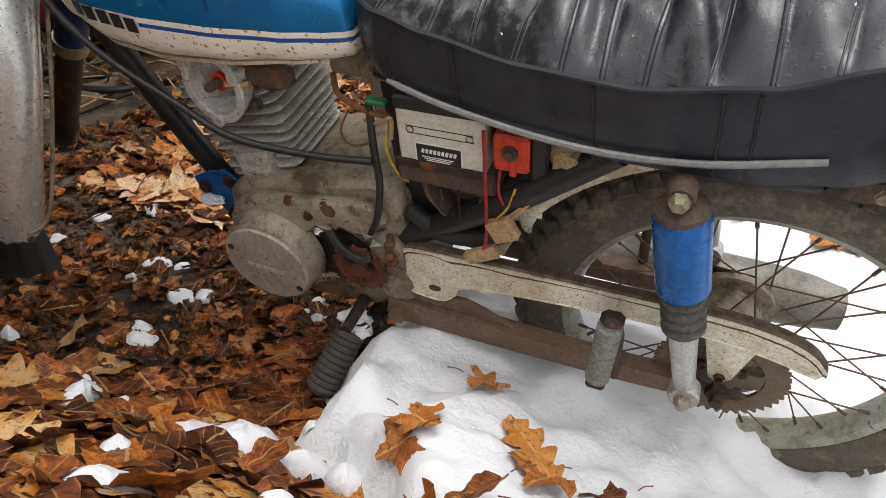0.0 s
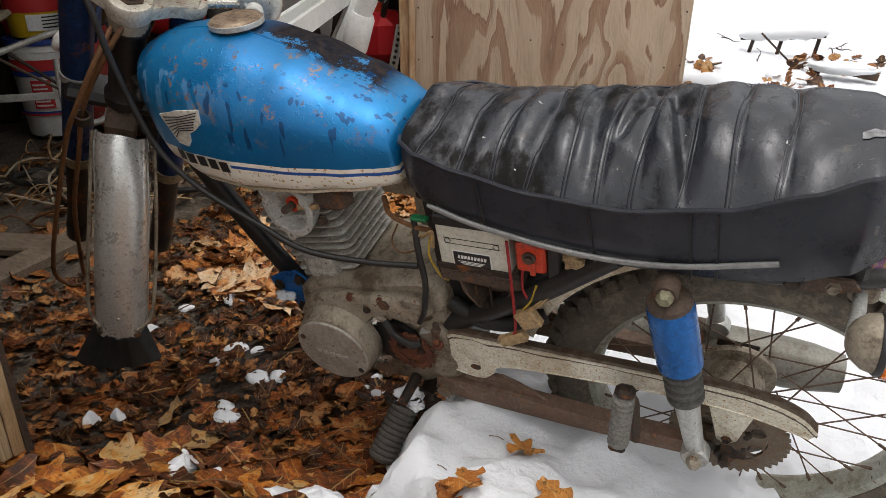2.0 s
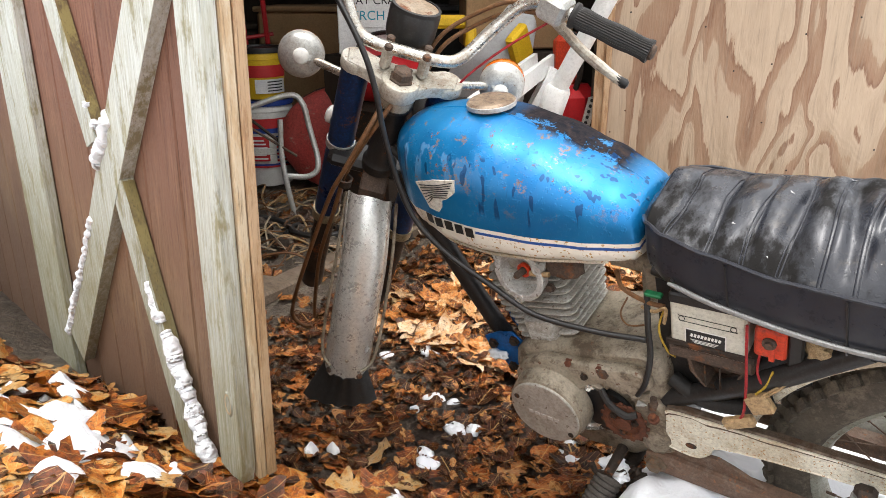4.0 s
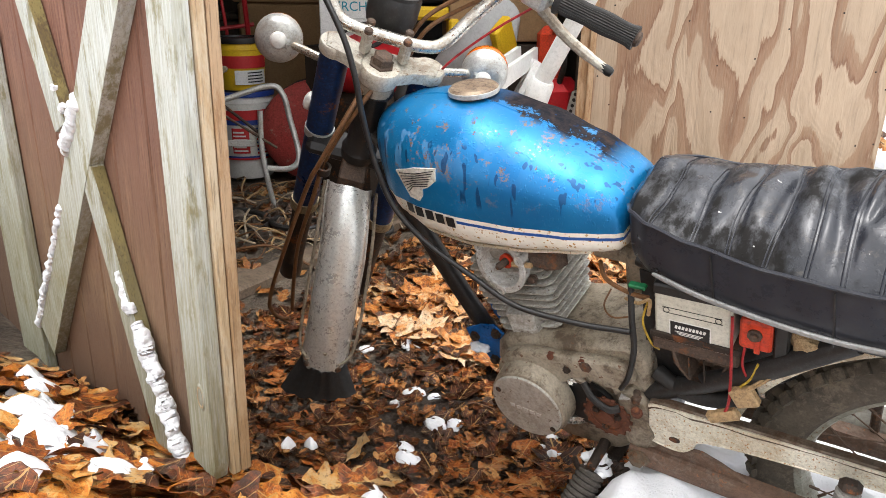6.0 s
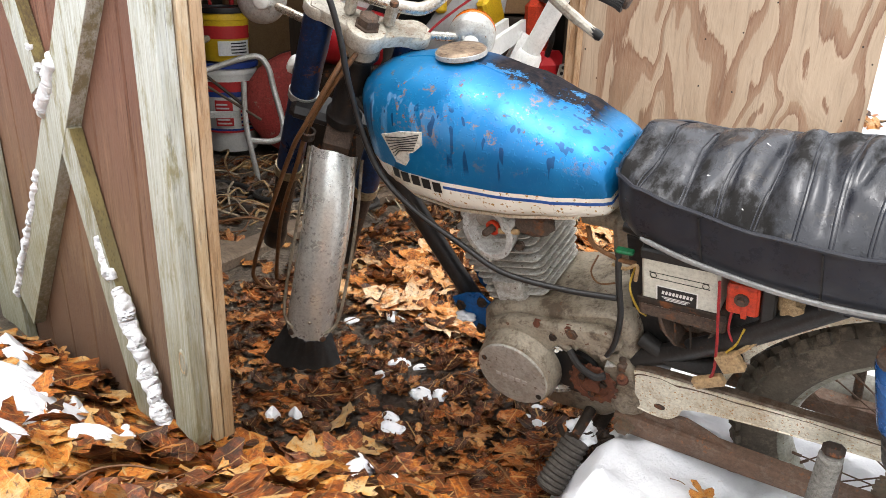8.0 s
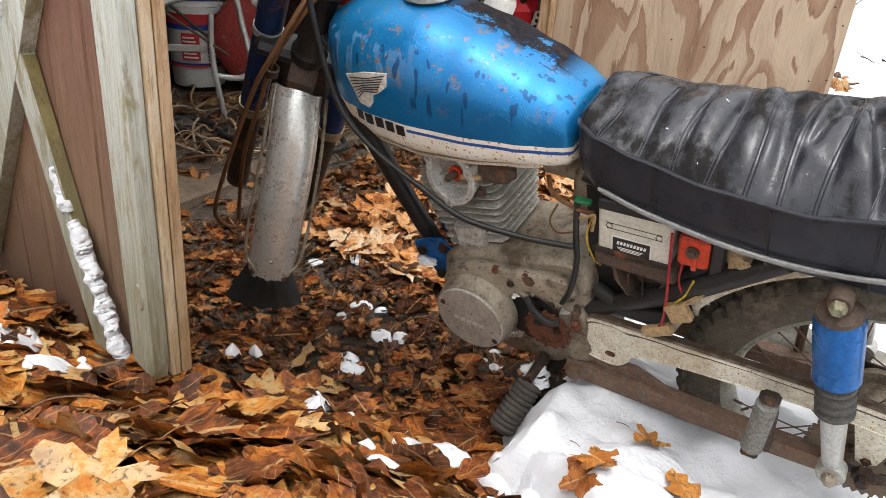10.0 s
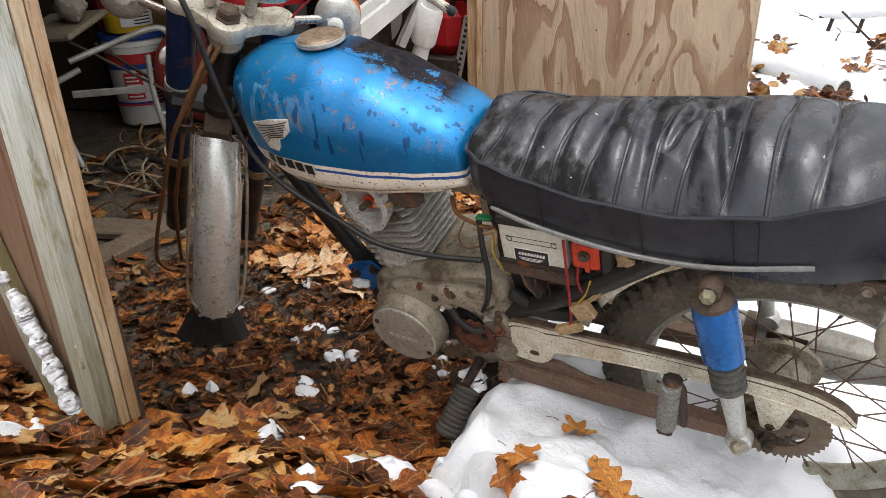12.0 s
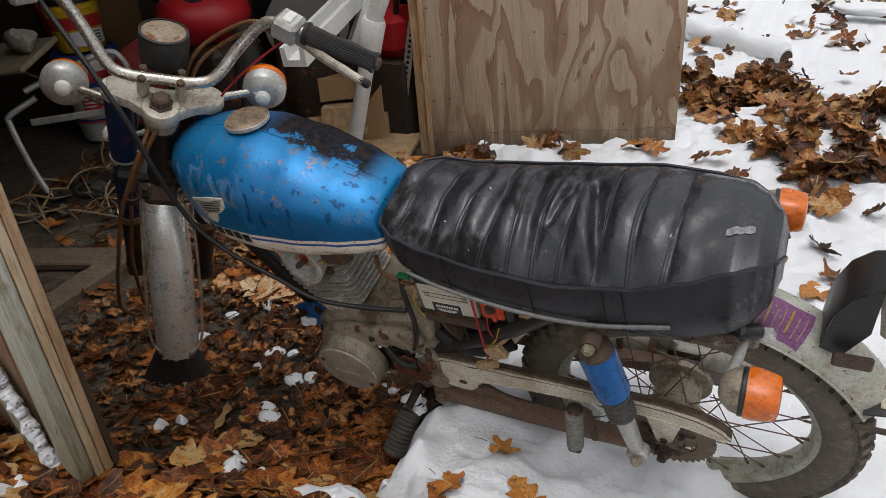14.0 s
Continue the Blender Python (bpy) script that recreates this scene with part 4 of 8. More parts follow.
for k in range(36):
    side = -1 if k % 2 else 1
    a = 2 * math.pi * (k + 0.5) / 36
    b = a + (0.62 if (k // 2) % 2 else -0.62)
    hub_r = 0.06 if side < 0 else 0.068
    p = AX + Vector((hub_r * math.cos(b), side * 0.044, hub_r * math.sin(b)))
    q = WC + Vector((0.222 * WK * math.cos(a), side * 0.006, 0.222 * WK * math.sin(a)))
    d = (q - p).normalized()
    part("spoke", tube([p, q - d * 0.018, q - d * 0.018, q], [0.0014, 0.0014, 0.0028, 0.0028], 5), M_SPOKE, wheel)
M_SPROCKET = weathered("brown_tarnished_steel", (0.17, 0.135, 0.095), (0.115, 0.085, 0.058), (0.17, 0.075, 0.03), 0.6, 0.25, 0.6, (), 16, 0.4)
teeth = []
for k in range(42 * 2):
    a = 2 * math.pi * (k / 84)
    r = 0.090 if k % 2 else 0.0825
    teeth += [(r * math.cos(a - 0.012), r * math.sin(a - 0.012)), (r * math.cos(a + 0.012), r * math.sin(a + 0.012))]
outer = [(x, z) for x, z in teeth]
inner = [(0.058 * x / math.hypot(x, z), 0.058 * z / math.hypot(x, z)) for x, z in teeth]
spr = loft([[(AX.x + x, -0.086, AX.z + z) for x, z in outer], [(AX.x + x, -0.080, AX.z + z) for x, z in outer], [(AX.x + x, -0.080, AX.z + z) for x, z in inner], [(AX.x + x, -0.086, AX.z + z) for x, z in inner], [(AX.x + x, -0.086, AX.z + z) for x, z in outer]], True, False)
sprocket = part("sprocket", cat(spr, lathe([(0.0, -0.004), (0.032, -0.004), (0.032, 0.01), (0, 0.012)], 24, Matrix.Translation((AX.x, -0.083, AX.z)) @ YAX)), M_SPROCKET, wheel, "rusty toothed drive sprocket with holes", smooth=30)
for k in range(6):
    a0 = 2 * math.pi * k / 6
    wedge = [(0.030, -0.50), (0.034, -0.47), (0.040, -0.32), (0.048, -0.25), (0.056, -0.32), (0.0625, -0.47), (0.0625, 0.47), (0.056, 0.32), (0.048, 0.25), (0.040, 0.32), (0.034, 0.47), (0.030, 0.50)]
    part("sprocket_web", prism([(AX.x + r * math.cos(a0 + b), AX.z + r * math.sin(a0 + b)) for r, b in wedge], -0.0855, -0.0805), M_SPROCKET, sprocket)
    a = 2 * math.pi * (k + 0.5) / 6
    part("sprocket_bolt", lathe([(0.008, 0), (0.008, 0.006), (0.005, 0.01), (0, 0.01)], 6, Matrix.Translation((AX.x + 0.030 * math.cos(a), -0.084, AX.z + 0.030 * math.sin(a))) @ YAX), M_DARKRUST, sprocket, smooth=0)
part("axle_nut", lathe([(0.0, 0), (0.016, 0), (0.016, 0.012), (0.009, 0.013), (0.009, 0.026), (0, 0.027)], 6, Matrix.Translation((AX.x, -0.112, AX.z)) @ YAX), M_DARKRUST, wheel, smooth=0)


def bolt(p, d, r=0.007, h=0.006, parent=bike, material=None, name="bolt"):
    return part(name, lathe([(0, 0), (r * 1.35, 0), (r * 1.35, h * 0.25), (r, h * 0.25), (r, h), (0, h)], 6, axis_m(p, d)), material or M_DARKRUST, parent, smooth=0)


# shock absorbers
M_BOOT = worn("dusty_grey_rubber", (0.055, 0.052, 0.046), (0.11, 0.105, 0.093), 0.6, 0.1, 18, 120, 0.3)


def shock(s):
    low, top = Vector((-0.02, s * 0.137, 0.27)), Vector((-0.077, s * 0.148, 0.608))
    d = (top - low).normalized()
    at = lambda t: low + (top - low) * t  # noqa: E731
    body = part("shock_absorber", lathe([(0.0, 0), (0.027, 0.0), (0.031, 0.004), (0.031, 0.110), (0.029, 0.118), (0, 0.118)], 32, axis_m(at(0.603), d)), M_BLUEPAINT, bike, "blue-painted rear shock absorber, rust-spotted")
    part("shock_cap", lathe([(0, 0), (0.0292, 0), (0.028, 0.007), (0.018, 0.013), (0, 0.014)], 28, axis_m(at(0.945), d)), M_RUST, body)
    prof = []
    for k in range(4):
        z = 0.0175 * k
        prof += [(0.0205, z), (0.0265, z + 0.004), (0.0265, z + 0.010), (0.0205, z + 0.0145)]
    part("rubber_boot", lathe([(0, 0)] + prof + [(0, 0.072)], 28, axis_m(at(0.395), d)), M_BOOT, body, "ribbed grey-black rubber boot")
    part("lower_leg", lathe([(0, 0), (0.0135, 0), (0.015, 0.02), (0.018, 0.108), (0.0185, 0.122), (0, 0.122)], 24, axis_m(at(0.045), d)), M_GALV, body, "dull silver lower leg")
    part("lower_eye", lathe([(0, -0.014), (0.019, -0.014), (0.021, -0.01), (0.021, 0.01), (0.019, 0.014), (0, 0.014)], 24, axis_m(low, (0, s, 0))), M_GALV, body)
    part("acorn_nut", lathe([(0, 0), (0.0115, 0), (0.0115, 0.008), (0.008, 0.014), (0.003, 0.017), (0, 0.0175)], 6, axis_m(low + Vector((0, s * 0.014, 0)), (0, s, 0))), M_ALLOY, body, smooth=0)
    part("upper_eye", lathe([(0, -0.014), (0.013, -0.014), (0.0155, -0.009), (0.0155, 0.009), (0.013, 0.014), (0, 0.014)], 24, axis_m(top + d * 0.008, (0, s, 0))), M_RUST, body)
    part("upper_nut", lathe([(0, 0), (0.0105, 0), (0.0105, 0.009), (0.007, 0.013), (0, 0.013)], 6, axis_m(top + d * 0.008 + Vector((0, s * 0.014, 0)), (0, s, 0))), worn("verdigris_nut", (0.3, 0.31, 0.2), (0.2, 0.16, 0.1), 0.6, 0.4, 40, 120, 0.3), body, smooth=0)


shock(-1)
shock(1)

# chain guard: a face plate with a rusty top flange
TOPE = spline([(-0.430, 0, 0.372), (-0.424, 0, 0.386), (-0.33, 0, 0.389), (-0.197, 0, 0.390), (-0.066, 0, 0.391), (0.016, 0, 0.389), (0.075, 0, 0.379), (0.115, 0, 0.36), (0.137, 0, 0.335)], 4)
BOTE = spline([(-0.432, 0, 0.31), (-0.425, 0, 0.296), (-0.38, 0, 0.291), (-0.358, 0, 0.308), (-0.335, 0, 0.333), (-0.194, 0, 0.347), (-0.05, 0, 0.352), (0.05, 0, 0.343), (0.128, 0, 0.322)], 4)
guard_poly = [(p.x, p.z) for p in TOPE] + [(p.x, p.z) for p in BOTE[::-1]]
guard = part("chain_guard", cat(prism(guard_poly, -0.105, -0.1025), loft([[(a.x, -0.086, a.z - 0.001), (a.x, -0.099, a.z), (a.x, -0.1045, a.z - 0.004), (a.x, -0.103, a.z - 0.006), (a.x, -0.097, a.z - 0.003), (a.x, -0.086, a.z - 0.004)] for a in TOPE])), M_GUARD, bike, "dull plated chain guard with rusty top edge", smooth=30)
part("rolled_edge", tube([(p.x, -0.1045, p.z) for p in BOTE], 0.0018, 6), M_GUARD, guard)
part("top_edge", loft([[(a.x, -0.0855, a.z + 0.0012), (a.x, -0.0985, a.z + 0.0020), (a.x, -0.1040, a.z - 0.0020 - 0.002 * noise.noise(a * 60)), (a.x, -0.1056, a.z - 0.0085 - 0.007 * noise.noise(a * 45))] for a in TOPE[2:]], False, False), worn("half_rusted_plating", (0.16, 0.12, 0.085), (0.07, 0.05, 0.036), 0.45, 0.3, 24, 120, 0.3, rust=0.47, rust_scale=40, spot=0.05, rust_color=(0.06, 0.035, 0.02)), guard, "dark rust along the top flange")
part("slot", lathe([(0, 0), (0.006, 0), (0.006, 0.0015), (0, 0.0015)], 16, axis_m((-0.388, -0.1048, 0.316), (0, -1, 0)) @ Matrix.Diagonal((1.6, 1, 1, 1))), M_DARKRUST, guard)
part("guard_bracket", prism([(-0.012, 0.352), (0.055, 0.352), (0.035, 0.275), (0.022, 0.262), (0.006, 0.270)], -0.104, -0.100, 0.001), M_GUARD, guard, "plated lower bracket")
bolt((0.02, -0.104, 0.276), (0, -1, 0), 0.006, 0.005, guard)

# swingarm
M_ARM = weathered("scaly_brown_rust", (0.185, 0.115, 0.078), (0.115, 0.068, 0.045), (0.25, 0.20, 0.16), 0.7, 0.15, 0.45, ((130, 0.3, 0.25, (0.22, 0.10, 0.05)),), 14, 0.6)
for s in (-1, 1):
    y = s * 0.093
    arm = part("swingarm", loft([[(x, y + dy, z + dz * h) for dy, dz in ((-0.013, -1), (-0.016, -0.7), (-0.016, 0.7), (-0.013, 1), (0.013, 1), (0.016, 0.7), (0.016, -0.7), (0.013, -1))] for x, z, h in ((-0.47, 0.243, 0.020), (-0.45, 0.243, 0.024), (-0.35, 0.238, 0.0225), (-0.25, 0.233, 0.020), (-0.1, 0.230, 0.0175), (-0.03, 0.232, 0.0165), (-0.005, 0.233, 0.014), (0.004, 0.233, 0.010))]), M_ARM, bike, "rust-brown steel swingarm tube")
    part("gusset", prism([(-0.462, 0.258), (-0.442, 0.286), (-0.345, 0.292), (-0.315, 0.280), (-0.262, 0.252), (-0.262, 0.236), (-0.44, 0.244)], y - 0.004, y + 0.004, 0.001), M_ARM, arm, "rusty triangular gusset plate")
    part("pivot_bolt", lathe([(0, 0), (0.021, 0), (0.021, 0.003), (0.0145, 0.004), (0.0145, 0.013), (0, 0.014)], 6, axis_m((-0.452, y + s * 0.016, 0.243), (0, s, 0))), M_SPROCKET, arm, smooth=0)
    part("chain_adjuster", box((0.018, y + s * 0.018, 0.256), (0.07, 0.004, 0.020), 0.002, Matrix.Rotation(0.08, 4, 'Y')), M_DARKRUST, arm)

M_SILENCER = weathered("sooty_grey_steel", (0.26, 0.25, 0.215), (0.17, 0.16, 0.135), (0.11, 0.075, 0.045), 0.5, 0.3, 0.6, (), 9, 0.3)
muffler = part("muffler", lathe([(0, 0), (0.020, 0.0), (0.030, 0.03), (0.042, 0.12), (0.046, 0.18), (0.046, 0.56), (0.043, 0.60), (0.036, 0.635), (0.034, 0.65), (0.028, 0.652), (0.027, 0.60), (0, 0.60)], 36, axis_m((-0.46, 0.150, 0.215), (1, -0.015, -0.02))), M_SILENCER, bike, "dull grey steel muffler")
part("muffler_strap", ring_lathe([(0.046, 0), (0.049, 0), (0.049, 0.02), (0.046, 0.02)], 36, axis_m((-0.06, 0.144, 0.207), (1, -0.015, -0.02))), M_RUST, muffler)
# passenger pegs on the swingarm
for s in (-1, 1):
    peg = part("passenger_peg", cat(*[lathe([(0, 0)] + [q for k in range(10) for q in ((0.0135, 0.011 * k), (0.0165, 0.011 * k + 0.003), (0.0165, 0.011 * k + 0.007), (0.0135, 0.011 * k + 0.010))] + [(0, 0.112)], 20, axis_m((-0.126, s * 0.158, 0.395), (-0.06, s * 0.06, -1)))]), worn("grey_rubber_peg", (0.16, 0.155, 0.14), (0.24, 0.23, 0.2), 0.7, 0, 20, 120, 0.3), bike, "folded grey ribbed rubber footpeg")
    part("peg_base", box((-0.125, s * 0.154, 0.402), (0.030, 0.026, 0.016), 0.007), M_DARKRUST, peg)
    part("peg_tip", box((-0.133, s * 0.165, 0.279), (0.026, 0.022, 0.012), 0.004), M_DARKRUST, peg)
    part("peg_stem", tube([(-0.124, s * 0.148, 0.40), (-0.118, s * 0.115, 0.33), (-0.115, s * 0.105, 0.22)], 0.008, 8), M_RUST, peg)

# rear mudguard
def fender_ring(a, r0, w, depth, th=0.0015):
    out = []
    for inner in (0, 1):
        us = [-1 + 2 * k / 14 for k in range(15)]
        for u in (us if not inner else us[::-1]):
            r = r0 + depth * (1 - abs(u) ** 2.2) - inner * th
            out.append((AX.x + r * math.cos(a), w * u, AX.z + r * math.sin(a)))
    return out


FR = []
for k in range(41):
    t = k / 40
    a = 0.46 + 2.30 * t
    r0 = 0.340 + 0.002 * smooth(0.0, 0.30, t)
    FR.append(fender_ring(a, r0, 0.056, 0.045 - 0.03 * smooth(0.55, 0.8, t)))
M_FENDER = weathered("grey_green_fender", (0.52, 0.52, 0.45), (0.39, 0.385, 0.32), (0.24, 0.165, 0.09), 0.42, 0.3, 0.55, ((80, 0.3, 0.25, (0.16, 0.075, 0.03)),), 8)
rear_fender = part("rear_mudguard", loft(FR), M_FENDER, bike, "tarnished grey plated rear mudguard", smooth=50)
for s in (-1, 1):
    part("rolled_edge", tube([(AX.x + (0.340 + 0.002 * smooth(0, 0.30, k / 40)) * math.cos(0.46 + 2.30 * k / 40), s * 0.056, AX.z + (0.340 + 0.002 * smooth(0, 0.30, k / 40)) * math.sin(0.46 + 2.30 * k / 40)) for k in range(41)], 0.0032, 6), M_FENDER, rear_fender)
side_rings = []
for k in range(31):
    a = 1.95 + 0.86 * k / 30
    c, s_ = math.cos(a), math.sin(a)
    side_rings.append([(AX.x + r * c, y, AX.z + r * s_) for r, y in ((0.336, -0.0600), (0.360, -0.0600), (0.365, -0.0575), (0.365, -0.052), (0.360, -0.0555), (0.336, -0.0575))])
part("mudguard_side", loft(side_rings), M_GUARD, rear_fender, "dull silver mudguard side with a rolled edge", smooth=40)
# purple sticker with unreadable print, laid over the curve
st = []
for i in range(9):
    a = 1.00 + 0.26 * i / 8
    row = []
    for j in range(9):
        u = -0.93 + 0.88 * j / 8 + 0.03 * math.sin(7 * i + 2 * j)
        r = 0.3415 + 0.045 * (1 - abs(u) ** 2.2) + 0.0030
        row.append((AX.x + r * math.cos(a), 0.056 * u, AX.z + r * math.sin(a)))
    st.append(row)
sticker = part("sticker", loft(st, False, False), worn("faded_purple_vinyl", (0.17, 0.06, 0.17), (0.24, 0.10, 0.22), 0.5, 0, 14, 120, 0.1, rust=0.36, rust_scale=40, rust_color=(0.3, 0.25, 0.2)), rear_fender, "torn faded purple sticker", smooth=60)
for i in range(7):
    a = 1.025 + 0.031 * i
    u0, u1 = (-0.80, -0.30 - 0.06 * (i % 3)) if i not in (2, 5) else (-0.75, -0.22)
    strip = []
    for j in range(6):
        u = u0 + (u1 - u0) * j / 5
        strip.append([(AX.x + (0.3415 + 0.045 * (1 - abs(u) ** 2.2) + 0.0045) * math.cos(b), 0.056 * u, AX.z + (0.3415 + 0.045 * (1 - abs(u) ** 2.2) + 0.0045) * math.sin(b)) for b in (a, a + (0.005 if i not in (2, 5) else 0.009))])
    part("printed_line", loft(strip, False, False), M_WIRE["yellow"] if i == 2 else M_WIRE["tan"], sticker)
# black flap behind it with a cracked pale label
flap = part("mud_flap", loft([[(0.322 + 0.14 * t, w, 0.430 - 0.012 * t + 0.012 * (1 - (w / 0.062) ** 2) + dz) for w in (-0.058 + 0.016 * t, -0.03, 0, 0.03, 0.058 - 0.016 * t)] + [(0.322 + 0.14 * t, w, 0.426 - 0.012 * t + 0.012 * (1 - (w / 0.062) ** 2) + dz) for w in (0.058 - 0.016 * t, 0.03, 0, -0.03, -0.058 + 0.016 * t)] for t, dz in ((0, 0), (0.25, 0.004), (0.5, 0.004), (0.75, 0.0), (0.93, -0.006), (1, -0.012))]), M_PLASTIC, rear_fender, "black plastic flap behind the mudguard")
for i, (x0, x1, y0, y1) in enumerate(((0.345, 0.382, -0.045, 0.02), (0.385, 0.41, -0.042, -0.012), (0.386, 0.412, -0.005, 0.022), (0.415, 0.44, -0.04, 0.015), (0.35, 0.375, 0.023, 0.04))):
    part("label_scrap", loft([[(x, y, 0.4305 - 0.012 * ((x - 0.322) / 0.14) + 0.012 * (1 - (y / 0.062) ** 2) + 0.0045) for y in (y0, (y0 + y1) / 2, y1)] for x in (x0, (x0 + x1) / 2, x1)], False, False), worn("cream_label", (0.6, 0.55, 0.42), (0.45, 0.4, 0.3), 0.6, 0, 30, 120, 0.1), flap)
part("flap_stay", box((0.345, -0.066, 0.405), (0.07, 0.006, 0.014), 0.002), M_RUST, flap)
# tail lamp on its black bracket
tail = part("tail_lamp", box((0, 0, 0), (0.024, 0.092, 0.142), 0.006, None), worn("weathered_cream_base", (0.42, 0.40, 0.34), (0.3, 0.27, 0.22), 0.6, 0.2, 22, 100, 0.3, rust=0.36, rust_scale=30), bike, "red tail lamp on a pale base")
tail.matrix_basis = Matrix.Translation((0.321, -0.004, 0.684)) @ Matrix.Rotation(radians(-4), 4, 'Y')
lens_v, lens_f = hull([(0.011 + x, y * (1 - 0.12 * (x > 0.03)), z * (1 - 0.08 * (x > 0.03))) for x in (0.0, 0.045) for y in (-0.044, 0.044) for z in (-0.068, 0.068)] + [(0.060, y, z) for y in (-0.034, 0.034) for z in (-0.052, 0.052)] + [(0.066, y, z) for y in (-0.026, 0.026) for z in (-0.036, 0.036)])
M_REDLENS = worn("red_lens", (0.30, 0.002, 0.010), (0.21, 0.002, 0.008), 0.28, 0, 12, 60, 0.06, rust=0.3, rust_scale=30, rust_color=(0.06, 0.01, 0.012), Specular_IOR_Level=0.2, Transmission_Weight=0.15)
red_lens = part("red_lens", (lens_v, lens_f), M_REDLENS, tail, "dirty red plastic lens")
part("gasket", box((0.0125, 0, 0), (0.005, 0.096, 0.146), 0.002), M_PLASTIC, tail)
part("lens_screw", lathe([(0, 0), (0.005, 0), (0.005, 0.004), (0, 0.004)], 12, axis_m((-0.004, -0.02, 0.070), (0, 0, 1))), M_RUST, tail)
part("lamp_bracket", loft([[(x + dx, w * s, z + dz) for s, dx, dz in ((-1, 0, 0), (-0.9, 0.004, 0.006), (0.9, 0.004, 0.006), (1, 0, 0), (0.9, -0.003, -0.004), (-0.9, -0.003, -0.004))] for x, z, w in ((0.245, 0.565, 0.036), (0.246, 0.60, 0.038), (0.252, 0.64, 0.04), (0.266, 0.675, 0.042), (0.29, 0.70, 0.042), (0.308, 0.706, 0.04))]), M_BLACKFRAME, bike, "black steel tail lamp bracket", smooth=50)
part("bracket_web", prism([(0.242, 0.56), (0.272, 0.545), (0.304, 0.61), (0.306, 0.705), (0.28, 0.695), (0.256, 0.655)], -0.040, -0.037, 0.001), M_BLACKFRAME, bike, "black steel bracket side plate")
part("bracket_tab", box((0.288, -0.056, 0.560), (0.055, 0.012, 0.026), 0.003), M_RUST, bike, "bent rusty slotted tab")

# indicators
M_ORANGE = worn("orange_lens", (0.85, 0.19, 0.006), (0.72, 0.13, 0.004), 0.22, 0, 14, 70, 0.05, rust=0.3, rust_scale=26, rust_color=(0.25, 0.06, 0.01), Coat_Weight=0.4, Transmission_Weight=0.2)
for s in (-1, 1):
    m = axis_m((0.118, s * 0.188, 0.624), (1, 0, -0.02)) @ Matrix.Scale(0.8, 4)
    ind = part("indicator", lathe([(0, 0), (0.012, 0), (0.018, 0.002), (0.028, 0.008), (0.039, 0.022), (0.042, 0.036), (0.043, 0.046), (0, 0.046)], 32, m), M_ALLOY, bike, "chrome indicator with a dirty orange lens")
    lens_rings = []
    for h, k in ((0.0, 0.98), (0.012, 1.0), (0.03, 0.95), (0.046, 0.88), (0.052, 0.80), (0.055, 0.6)):
        lens_rings.append([m @ Vector((0.043 * k * math.copysign(abs(math.cos(a)) ** 0.7, math.cos(a)), 0.043 * k * math.copysign(abs(math.sin(a)) ** 0.7, math.sin(a)), 0.046 + h)) for a in (2 * math.pi * q / 32 for q in range(32))])
    part("orange_lens", loft(lens_rings), M_ORANGE, ind, "dirty orange lens")
    part("dark_rim", lathe([(0.0435, 0), (0.0445, 0.002), (0.0445, 0.007), (0.0435, 0.009), (0.041, 0.009), (0.041, 0)], 32, m @ Matrix.Translation((0, 0, 0.036))), M_PLASTIC, ind)
    part("stalk", tube([(0.125, s * 0.178, 0.618), (0.135, s * 0.12, 0.603), (0.14, s * 0.062, 0.59)], 0.008, 12), M_GALV, ind)
    part("stalk_clamp", box((0.143, s * 0.068, 0.592), (0.034, 0.028, 0.032), 0.006), M_ALLOY, ind)
part("fender_boss", lathe([(0, 0), (0.012, 0), (0.011, 0.012), (0.007, 0.014), (0, 0.014)], 6, axis_m((0.17, -0.06, 0.60), (0.1, -1, 0.2))), M_GALV, bike, "rusted boss on the mudguard")

# frame
def frame_tube(name, pts, r, label=""):
    return part(name, tube(spline(pts, 5), r, 12), M_BLACKFRAME, bike, label, smooth=60)


frame_tube("down_tube", [(-0.99, 0, 0.72), (-0.945, 0, 0.60), (-0.87, 0, 0.44), (-0.80, 0, 0.31)], 0.019, "scuffed black frame down tube")
frame_tube("top_tube", [(-0.96, 0, 0.80), (-0.75, 0, 0.72), (-0.5, 0, 0.66), (-0.3, 0, 0.63)], 0.02)
for s in (-1, 1):
    frame_tube("rear_rail", [(-0.46, s * 0.05, 0.64), (-0.25, s * 0.085, 0.615), (-0.05, s * 0.10, 0.615), (0.10, s * 0.09, 0.62), (0.16, s * 0.07, 0.615)], 0.012, "black frame rail under the seat")
    frame_tube("side_stay", [(-0.44, s * 0.075, 0.38), (-0.375, s * 0.078, 0.425), (-0.28, s * 0.098, 0.505), (-0.15, s * 0.10, 0.615)], 0.017, "black diagonal frame stay")
part("grab_plate", prism([(0.02, 0.624), (0.07, 0.634), (0.125, 0.632), (0.135, 0.618), (0.09, 0.606), (0.05, 0.608)], -0.105, -0.099, 0.001), M_RUST, bike, "rusty seat bracket")
bolt((0.060, -0.105, 0.620), (0, -1, 0), 0.009, 0.008)
bolt((0.105, -0.105, 0.619), (0, -1, 0), 0.007, 0.006, material=M_ALLOY)
part("seat_post", prism([(-0.50, 0.46), (-0.44, 0.46), (-0.42, 0.25), (-0.47, 0.22), (-0.52, 0.26)], -0.06, 0.06, 0.004), M_BLACKFRAME, bike, "black frame plate behind the engine")

